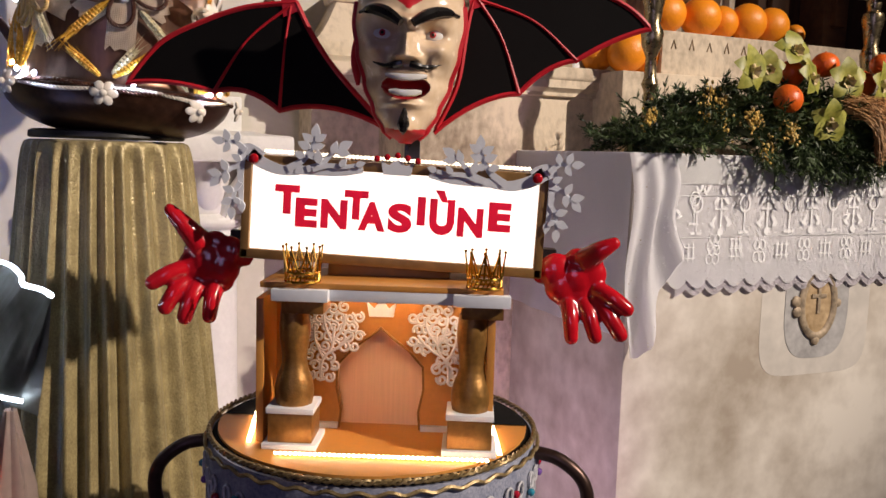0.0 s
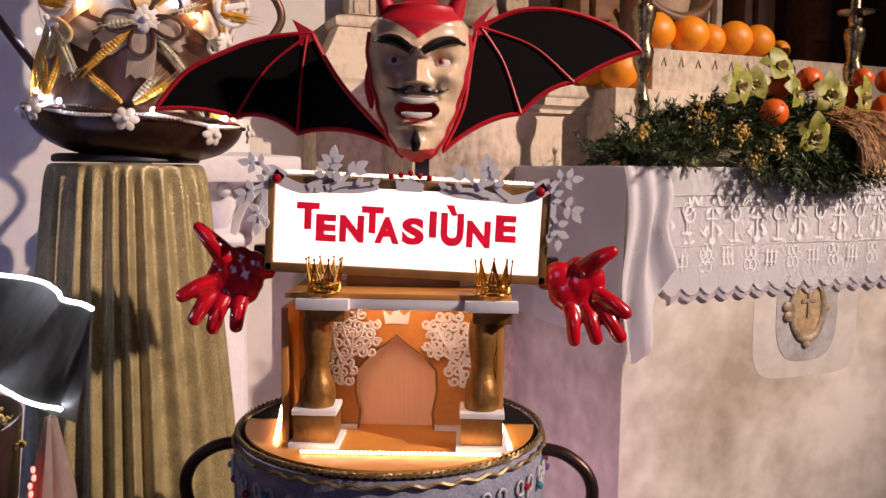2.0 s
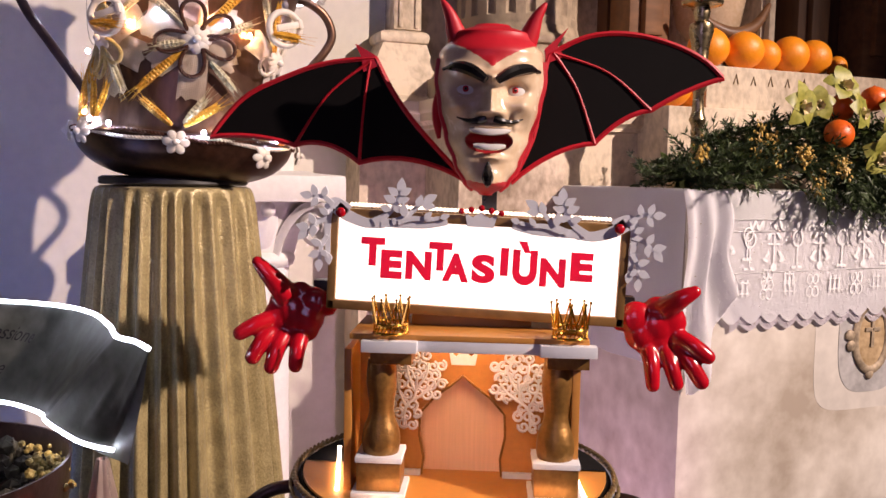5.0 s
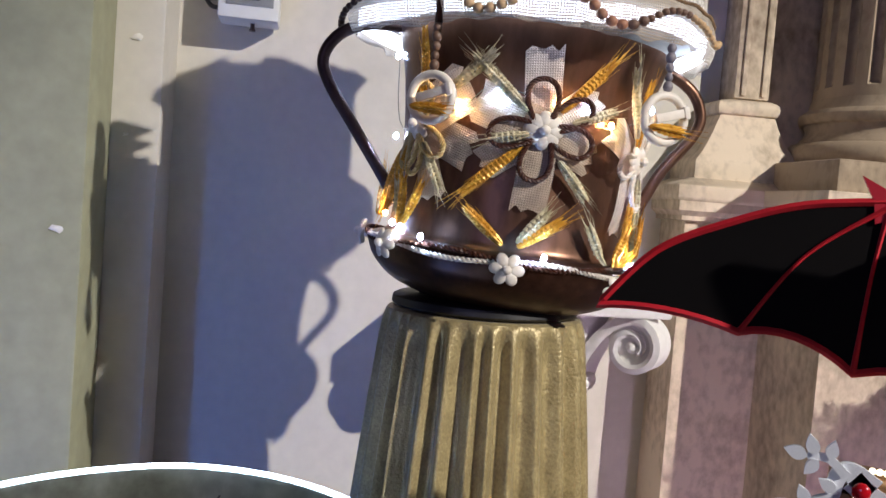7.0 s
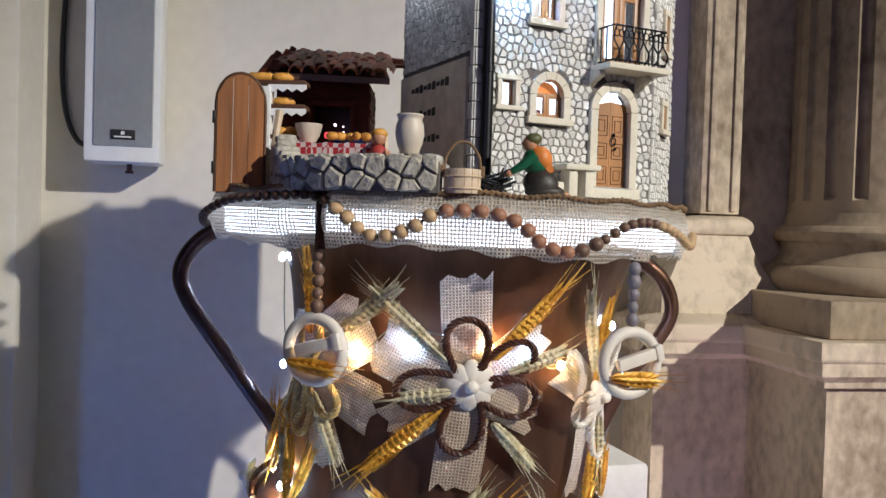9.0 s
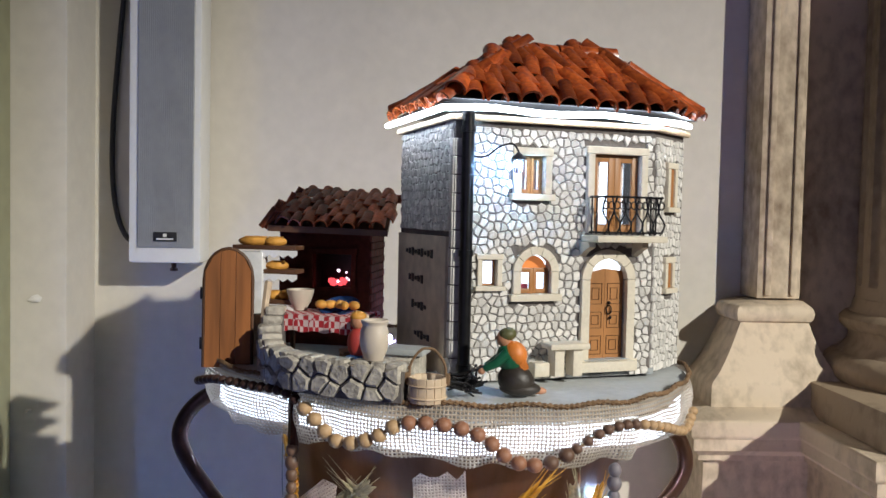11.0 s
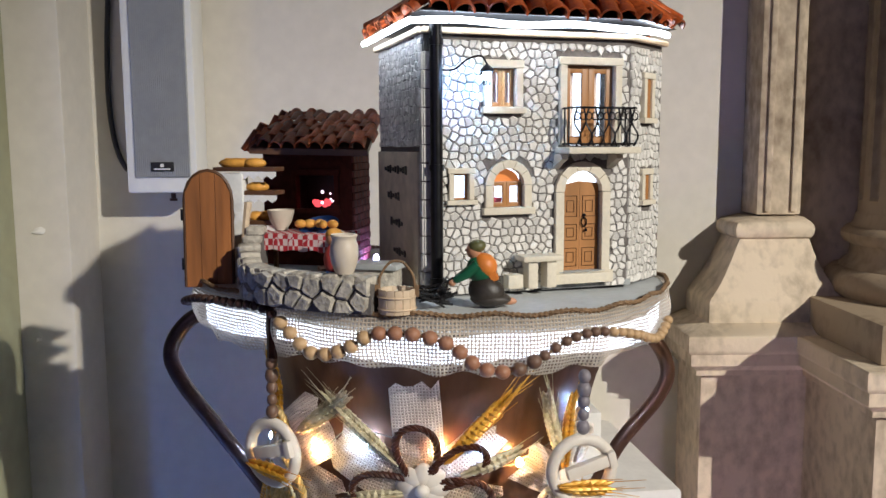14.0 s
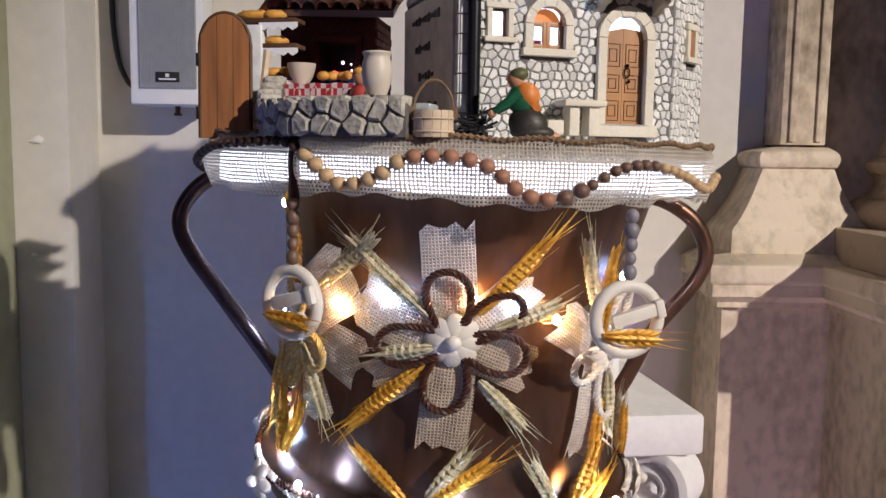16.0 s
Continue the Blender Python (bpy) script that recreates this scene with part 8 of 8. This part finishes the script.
for i in range(30):
    a = 2 * math.pi * i / 30 + 0.05
    bm = bmesh.new()
    ball(bm, 0.0042, Matrix.Diagonal((1, 1, 1, 1)), 8, 6)
    part("gem", bm, gems[i % 3], pot, "small faceted gem", m=at(0.1865 * math.cos(a), 0.1865 * math.sin(a), 0.650 + 0.006 * math.sin(i * 2.4)))
for s in (-1, 1):
    bm = bmesh.new()
    tube(bm, spline([(s * 0.172, -0.02, 0.672), (s * 0.205, -0.03, 0.668), (s * 0.232, -0.035, 0.645), (s * 0.236, -0.035, 0.61), (s * 0.215, -0.03, 0.56), (s * 0.175, -0.02, 0.52)], 8), 0.0075, 12)
    part("handle", bm, IRON, pot, "dark bent iron handle")
for a, b in (((-0.082, -0.128), (0.125, -0.125)), ((-0.139, 0.041), (-0.117, -0.096)), ((0.132, -0.02), (0.138, -0.106))):
    a, b = Vector((*a, 0.698)), Vector((*b, 0.698))
    bm = bmesh.new()
    if abs(a.y - b.y) < 0.01:
        for i in range(44):
            ball(bm, 0.0019, Matrix.Translation(a.lerp(b, i / 43)), 7, 5)
        tube(bm, [a, b], 0.0008, 5)
    else:
        box(bm, (b - a).length, 0.0042, 0.003, Matrix.Translation((a + b) / 2) @ (b - a).to_track_quat("X", "Z").to_matrix().to_4x4(), 0.0006)
    part("led_strip", bm, LED, pot, "warm white glowing light strip")
bm = bmesh.new()
lathe(bm, [(0.001, 0.36), (0.15, 0.36), (0.16, 0.34), (0.17, 0.0), (0.001, 0.0)], 40, at(-0.043, 0.985, 0))
lone("pot_stand", bm, BLACK, "plain dark round stand under the pot", "stand")

# ---- flowers and fruit on the altar ----
PINE = mat("dark_pine", (0.042, 0.070, 0.020), 0.55, var=0.5, scale=40, bump=0.1, isles=0.4)
LEAF = mat("olive_leaf", (0.10, 0.145, 0.035), 0.4, var=0.4, scale=30, bump=0.15, isles=0.35)
ORCHID = mat("green_orchid", (0.24, 0.26, 0.026), 0.5, var=0.35, scale=30, bump=0.1, second=(0.44, 0.41, 0.09))
LIP = mat("orchid_lip", (0.62, 0.50, 0.26), 0.5, var=0.3, scale=60, bump=0.1)
BERRY = mat("golden_bud", (0.62, 0.40, 0.08), 0.4, var=0.35, scale=40, bump=0.1, isles=0.3)
STRAW = mat("brown_straw", (0.50, 0.27, 0.11), 0.65, var=0.4, scale=60, bump=0.1, isles=0.35)
MANDARIN = mat("mandarin_peel", (0.72, 0.12, 0.012), 0.35, var=0.12, scale=14, grain=240, bump=0.4)

arr = thing("flower_arrangement", "low spray of pine, green orchids and golden buds", "flowers", ARCH)
rng = random.Random(99)


def blade(bm, a, b, w, bend=None):
    """A narrow leaf of two triangles on each side of its fold."""
    a, b = Vector(a), Vector(b)
    d = (b - a)
    side = d.cross(Vector((rng.uniform(-1, 1), rng.uniform(-1, 1), rng.uniform(-1, 1)))).normalized() * w
    mid = a.lerp(b, 0.45) + (bend or Vector((0, 0, 0)))
    v = [bm.verts.new(p) for p in (a, mid + side, b, mid - side)]
    bm.faces.new((v[0], v[1], v[3])), bm.faces.new((v[1], v[2], v[3]))


def crown_height(u):
    return max(0.018, min(0.13, 0.018 + 0.50 * (u - 1.30)))


def mound():
    """A place inside the heap of greenery."""
    u, v = rng.uniform(1.30, 2.15), rng.uniform(-0.775, -0.52)
    k = min(1.0, 0.35 + (v + 0.775) / 0.10)
    return Vector((u, v, 1.014 + crown_height(u) * k * rng.random() ** 0.5))


def twig(bm, base, d, ln, needles, reach):
    """A pine twig: a stem with needles that point along it."""
    d = d.normalized()
    bow = Vector((0, 0, -0.25 * ln))
    pts = [base, base + d * (ln * 0.5), base + d * ln + bow * (0.4 if d.y < -0.4 else 0.0)]
    for p in pts:
        if p.y > -0.755:
            p.z = max(p.z, 1.012)
    tube(bm, pts, [0.0016, 0.0012, 0.0006], 4)
    for i in range(needles):
        t = rng.random()
        p = pts[0].lerp(pts[1], t * 2) if t < 0.5 else pts[1].lerp(pts[2], t * 2 - 1)
        q = p + (d * 0.8 + Vector((rng.gauss(0, 1), rng.gauss(0, 1), rng.gauss(0, 0.8))) * 0.5).normalized() * reach * rng.uniform(0.6, 1.1)
        blade(bm, p, q, 0.0017)


bm = bmesh.new()
for k in range(800):
    p = mound()
    twig(bm, p, Vector((rng.uniform(-0.9, 0.7), rng.uniform(-1.0, 0.2), rng.uniform(-0.25, 0.55))), rng.uniform(0.045, 0.08), 34, 0.019)
for k in range(190):
    u = rng.choice((rng.gauss(1.64, 0.05), rng.gauss(1.78, 0.05), rng.uniform(1.50, 2.45)))
    twig(bm, Vector((u, -0.765 - rng.uniform(0, 0.02), 1.03 + rng.uniform(-0.01, 0.04))), Vector((rng.uniform(-0.5, 0.5), -0.45, -rng.uniform(0.25, 1.1))), rng.uniform(0.045, 0.085), 34, 0.022)
for k in range(26):
    twig(bm, Vector((rng.uniform(1.27, 1.42), rng.uniform(-0.68, -0.58), 1.018 + rng.uniform(0, 0.02))), Vector((-rng.uniform(0.4, 1.0), rng.uniform(-0.5, 0.3), rng.uniform(0.0, 0.3))), 0.06, 30, 0.026)
part("pine_foliage", bm, PINE, arr, "dark green pine needles", smooth=False, kind="stuff")
bm = bmesh.new()
for k in range(620):
    p = mound()
    d = Vector((rng.uniform(-1, 1), -rng.uniform(0.2, 1.0), rng.uniform(-0.6, 0.6))).normalized()
    blade(bm, p, p + d * rng.uniform(0.026, 0.05), rng.uniform(0.005, 0.010), Vector((0, 0, 0.004)))
part("leaf_foliage", bm, LEAF, arr, "dark broad leaves", smooth=False, kind="stuff")
for k, (a, b) in enumerate((((1.447, -0.72, 1.140), (1.410, -0.752, 1.045)), ((1.462, -0.73, 1.118), (1.440, -0.770, 1.040)), ((1.52, -0.76, 1.085), (1.488, -0.795, 1.060)), ((1.56, -0.765, 1.050), (1.520, -0.805, 1.004)), ((1.60, -0.775, 1.075), (1.572, -0.81, 1.035)),
                            ((1.848, -0.80, 1.060), (1.828, -0.835, 0.985)), ((1.86, -0.80, 1.05), (1.846, -0.838, 1.000)), ((1.34, -0.68, 1.090), (1.318, -0.71, 1.060)), ((2.02, -0.78, 1.09), (1.99, -0.82, 1.01)), ((2.15, -0.77, 1.12), (2.12, -0.81, 1.03)), ((2.30, -0.77, 1.12), (2.26, -0.81, 1.03)))):
    a, b = Vector(a), Vector(b)
    bm = bmesh.new()
    tube(bm, [a, b], 0.0008, 4)
    for i in range(64):
        p = a.lerp(b, rng.random()) + Vector((rng.gauss(0, 0.009), rng.gauss(0, 0.006), rng.gauss(0, 0.008)))
        bmesh.ops.create_icosphere(bm, subdivisions=1, radius=rng.uniform(0.0018, 0.0036), matrix=Matrix.Translation(p) @ Matrix.Diagonal((1, 1, rng.uniform(0.8, 1.6), 1)))
    part("bud_spray", bm, BERRY, arr, "golden bud spray")


def orchid(u, v, z, size, tilt, turn):
    """Five pointed petals, hollowed a little, and a ruffled lip."""
    m = pose(u, v, z, tilt, 0, turn)
    bm = bmesh.new()
    for i in range(5):
        a = math.pi / 2 + 2 * math.pi * i / 5 + rng.uniform(-0.1, 0.1)
        ln, wd = size * (1.05 if i in (0, 2, 3) else 0.95), size * rng.uniform(0.40, 0.52)
        curl = rng.uniform(-0.10, 0.30)
        row0 = None
        for j in range(8):
            t = j / 7
            w = wd * math.sin(math.pi * (0.06 + 0.93 * t ** 0.85)) ** 0.75
            y = -0.22 * size * math.sin(math.pi * t * 0.8) + curl * size * t * t
            row = [bm.verts.new(m @ Vector((ln * t * math.cos(a) - s * w * math.sin(a), y - 0.07 * size * abs(s) * (1 - t), ln * t * math.sin(a) + s * w * math.cos(a)))) for s in (-1, -0.45, 0, 0.45, 1)]
            if row0:
                for q in range(4):
                    bm.faces.new((row0[q], row0[q + 1], row[q + 1], row[q]))
            row0 = row
    flower = part("orchid", bm, ORCHID, arr, "yellow-green orchid flower")
    bm = bmesh.new()
    lathe(bm, [(0.05 * size, 0), (0.16 * size, 0.10 * size), (0.20 * size, 0.24 * size), (0.27 * size, 0.34 * size)], 18, m @ at(0, -0.05 * size, -0.04 * size) @ pose(0, 0, 0, 118, 0, 0), wave=lambda b, h: 1 + 0.14 * math.sin(6 * b))
    ball(bm, 0.10 * size, m @ at(0, -0.20 * size, 0.10 * size), 10, 7)
    part("lip", bm, LIP, flower, "cream speckled lip")


for u, v, z, sz, tl, tn in ((1.503, -0.76, 1.171, 0.046, -6, 14), (1.629, -0.74, 1.216, 0.044, -30, -8), (1.640, -0.775, 1.163, 0.040, -10, 24), (1.739, -0.775, 1.164, 0.043, -8, -22), (1.826, -0.78, 1.161, 0.043, 0, 20), (1.673, -0.80, 1.079, 0.044, 12, -12),
                            (1.937, -0.79, 1.125, 0.043, 0, 0), (1.565, -0.745, 1.178, 0.034, -10, -30), (2.04, -0.78, 1.17, 0.043, -14, 15), (2.15, -0.78, 1.13, 0.043, 4, -15), (2.24, -0.77, 1.18, 0.042, -20, 10), (2.34, -0.78, 1.12, 0.043, 0, 20)):
    orchid(u, v, z, sz, tl, tn)
bm = bmesh.new()
for k in range(420):
    a = Vector((1.755 + rng.gauss(0, 0.014), -0.785 + rng.gauss(0, 0.008), 1.112 + rng.gauss(0, 0.010)))
    w = rng.random()
    e = Vector((1.775 + 0.115 * w + rng.gauss(0, 0.012), -0.845 + rng.uniform(-0.02, 0.02), 1.005 + 0.085 * w + rng.gauss(0, 0.010)))
    mid = a.lerp(e, 0.5) + Vector((0.006, -0.015, 0.014))
    line = spline([a, mid, e], 3)
    tube(bm, line, [0.0007, 0.0008, 0.0008, 0.0008, 0.0007, 0.0005, 0.0003], 3, caps=False)
    if k % 3 == 0:
        for i in range(9):
            p = line[3].lerp(line[6], rng.random())
            blade(bm, p, p + ((e - a).normalized() + Vector((rng.gauss(0, 0.4), rng.gauss(0, 0.4), rng.gauss(0, 0.4)))).normalized() * 0.016, 0.0007)
part("straw", bm, STRAW, arr, "dry brown straw sweeping out", kind="stuff")
bm = bmesh.new()
ball(bm, 0.029, Matrix.Diagonal((1, 1, 0.92, 1)), 24, 16)
tube(bm, [(0, 0, 0.024), (0, 0, 0.0285)], [0.004, 0.002], 6)
man = lone("mandarin", bm, MANDARIN, "red-orange mandarin lying among the pine", "fruit", ARCH @ pose(1.587, -0.778, 1.118, 60, 0, 0), "mandarins in the flowers")
for i, (u, v, z, s) in enumerate(((1.726, -0.73, 1.196, 0.95), (1.641, -0.725, 1.173, 0.95), (1.814, -0.745, 1.160, 1.0), (1.973, -0.72, 1.206, 0.95), (1.913, -0.765, 1.139, 1.05), (1.865, -0.785, 1.090, 1.0), (1.901, -0.715, 1.209, 0.8), (2.10, -0.75, 1.16, 1.0), (2.28, -0.75, 1.14, 1.0))):
    copy_thing(man, ARCH @ pose(u, v, z, 50 * i, 30 * i, 80 * i) @ Matrix.Scale(s, 4))

# ---- zinc tub with its lit edges ----
TUB = at(-0.640, 0.900, 0)
tub = thing("zinc_tub", "cut-open zinc tub with glowing white edges and script inside", "tub", TUB)
RIM = [(-0.345, 0.858), (-0.372, 0.890), (-0.404, 0.916), (-0.438, 0.974), (-0.498, 1.055), (-0.565, 1.104), (-0.655, 1.126), (-0.740, 1.110), (-0.800, 1.062), (-0.845, 0.99), (-0.870, 0.90)]
SILL = [(-0.411, 0.919), (-0.459, 0.942), (-0.533, 1.010), (-0.555, 1.040), (-0.590, 1.066), (-0.630, 1.086), (-0.685, 1.095), (-0.740, 1.084), (-0.785, 1.050), (-0.820, 0.985), (-0.840, 0.90)]
rim = spline([(x + 0.640, y - 0.900, 0.843) for x, y in RIM], 9)
sill = spline([(x + 0.640, y - 0.900, 0.722) for x, y in SILL], 9)


def tub_at(i, t):
    """A place on the tub's wall: i along it from the spout, t up from the inner sill to the rim."""
    i = min(max(i, 0), len(rim) - 1.001)
    k, f = int(i), i - int(i)
    a, b = sill[k].lerp(sill[k + 1], f), rim[k].lerp(rim[k + 1], f)
    return a.lerp(b, t) + Vector((0.0015 * math.sin(i * 1.7 + t * 5), 0.0015 * math.sin(i * 0.9 - t * 7), 0)) * math.sin(math.pi * t)


bm = bmesh.new()
rows = [[bm.verts.new(tub_at(i, j / 10)) for j in range(11)] for i in range(len(rim))]
for a, b in zip(rows, rows[1:]):
    for j in range(10):
        bm.faces.new((a[j], a[j + 1], b[j + 1], b[j]))
bmesh.ops.solidify(bm, geom=bm.faces[:], thickness=0.0025)
part("wall", bm, ZINC, tub, "dull zinc sheet")
bm = bmesh.new()
lip = [[bm.verts.new(p) for p in (rim[i] + Vector((0, 0, -0.001)), rim[i].lerp(sill[i], 0.35) + Vector((0.006, 0.004, -0.010)) * (1 - i / 19), sill[i] + Vector((0.010, 0.002, -0.020)) * (1 - i / 19) + Vector((0.004, 0.004, 0)))] for i in range(20)]
for a, b in zip(lip, lip[1:]):
    for j in range(2):
        bm.faces.new((a[j], a[j + 1], b[j + 1], b[j]))
part("spout", bm, ZINC, tub, "folded zinc pouring lip")
for line, lift in ((sill, -0.002), (rim, 0.003)):
    bm = bmesh.new()
    tube(bm, [p + Vector((0, 0, lift)) for p in line], 0.0027, 8)
    part("light_tube", bm, LED_COOL, tub, "cool white glowing edge tube")
for text, i0, z, sz in (("la processione", 53.0, 0.801, 0.026), ("a tutte l'ore", 54.5, 0.759, 0.026)):
    cu = bpy.data.curves.new("script", "FONT")
    cu.body, cu.size, cu.shear, cu.align_x, cu.space_character = text, sz, 0.35, "CENTER", 1.0
    tmp = bpy.data.objects.new("script", cu)
    me = bpy.data.meshes.new_from_object(tmp)
    bpy.data.objects.remove(tmp)
    for v in me.vertices:
        x, y = v.co.x * 0.88, v.co.y
        zz = z + y - 0.06 * x
        p = tub_at(i0 - x / 0.0098, (zz - 0.722) / 0.121)
        q = p * (1 - 0.0045 / 0.2)
        v.co = (q.x, q.y - 0.002, zz)
    me.materials.clear()
    me.materials.append(BLACK)
    ob = new("script", me)
    ob.parent = tub
    tagged(ob, "black hand-lettered words")
rng = random.Random(23)
for i0, z in ((63.5, 0.803), (60.2, 0.800), (66.0, 0.803), (64.5, 0.760), (61.0, 0.758), (58.5, 0.757), (42.5, 0.783)):
    bm = bmesh.new()
    for k in range(7):
        box(bm, 0.0022, 0.0012, rng.uniform(0.006, 0.013), Matrix.Translation(tub_at(i0 + 0.26 * k, (z - 0.722 + 0.005) / 0.121) * (1 - 0.005 / 0.2) * 1.0) @ pose(0, 0, 0, 0, 20, 0))
    part("script_stroke", bm, BLACK, tub, "black illegible script")
bm = bmesh.new()
lathe(bm, [(0.10, 0.45), (0.13, 0.46), (0.165, 0.60), (0.172, 0.700), (0.169, 0.700), (0.155, 0.60), (0.11, 0.50), (0.001, 0.49)], 48)
part("basin", bm, IRON, tub)
bm = bmesh.new()
lathe(bm, [(0.001, 0.45), (0.16, 0.45), (0.17, 0.44), (0.18, 0.0), (0.001, 0.0)], 36, TUB)
lone("tub_stand", bm, BLACK, "plain dark round stand under the tub", "stand")
rng = random.Random(13)
MOSS = mat("brown_moss", (0.03, 0.025, 0.012), 0.9, var=0.5, scale=60, bump=0.6, isles=0.4)
YELLOW = mat("dried_yellow_flower", (0.34, 0.24, 0.06), 0.7, var=0.35, scale=60, bump=0.3, isles=0.3)
bm = bmesh.new()
for k in range(420):
    a, r = rng.uniform(0, 6.28), 0.158 * math.sqrt(rng.random())
    z = 0.640 + 0.030 * max(0, math.sin(a)) * (r / 0.155) + rng.uniform(-0.01, 0.012)
    bmesh.ops.create_icosphere(bm, subdivisions=1, radius=rng.uniform(0.006, 0.013), matrix=at(r * math.cos(a), r * math.sin(a), z))
part("moss_bed", bm, MOSS, tub, "brown moss filling the basin", kind="stuff")
bm = bmesh.new()
for k in range(120):
    a = rng.gauss(0.55, 0.25)
    bmesh.ops.create_icosphere(bm, subdivisions=1, radius=rng.uniform(0.003, 0.0065), matrix=at((0.150 + rng.gauss(0, 0.012)) * math.cos(a), (0.150 + rng.gauss(0, 0.012)) * math.sin(a), 0.676 + rng.gauss(0, 0.007)))
part("yellow_flowers", bm, YELLOW, tub, "clump of dried yellow flowers")
GAUZE = mat("pale_gauze", (0.62, 0.50, 0.44), 0.35, var=0.12, scale=60, bump=0.2, see=0.6)
bm = bmesh.new()
lathe(bm, [(0.006, 0.712), (0.012, 0.68), (0.022, 0.63), (0.036, 0.45)], 40, at(0.219, 0.015, 0), wave=lambda a, z: 1 + 0.12 * math.sin(7 * a))
bmesh.ops.solidify(bm, geom=bm.faces[:], thickness=0.001)
part("gauze_cone", bm, GAUZE, tub, "pale gauze hanging beside the basin")
RED_BULB = mat("red_bulb", (1, 0.2, 0.15), 0.3, glow=6, glow_colour=(1.0, 0.10, 0.07), var=0.01, bump=0)
for i in range(6):
    bm = bmesh.new()
    ball(bm, 0.0026, at(0.219 + 0.002 * math.sin(i * 2.1) - 0.008, -0.012 - 0.002 * i, 0.660 - 0.0085 * i) @ Matrix.Diagonal((1, 1, 1.5, 1)), 8, 6)
    part("red_bulb", bm, RED_BULB, tub, "small red glowing bulb")
ld = thing("toy_ladder", "tiny pale wooden ladder standing in the moss", "ladder", pose(-0.598, 0.955, 0.695, -8, 0, -30))
for s in (-1, 1):
    bm = bmesh.new()
    box(bm, 0.004, 0.004, 0.105, at(s * 0.012, 0, 0.0525), 0.0006)
    part("rail", bm, PALE_WOOD, ld)
for i in range(5):
    bm = bmesh.new()
    tube(bm, [(-0.011, 0, 0.012 + 0.020 * i), (0.011, 0, 0.012 + 0.020 * i)], 0.0016, 6)
    part("rung", bm, PALE_WOOD, ld)
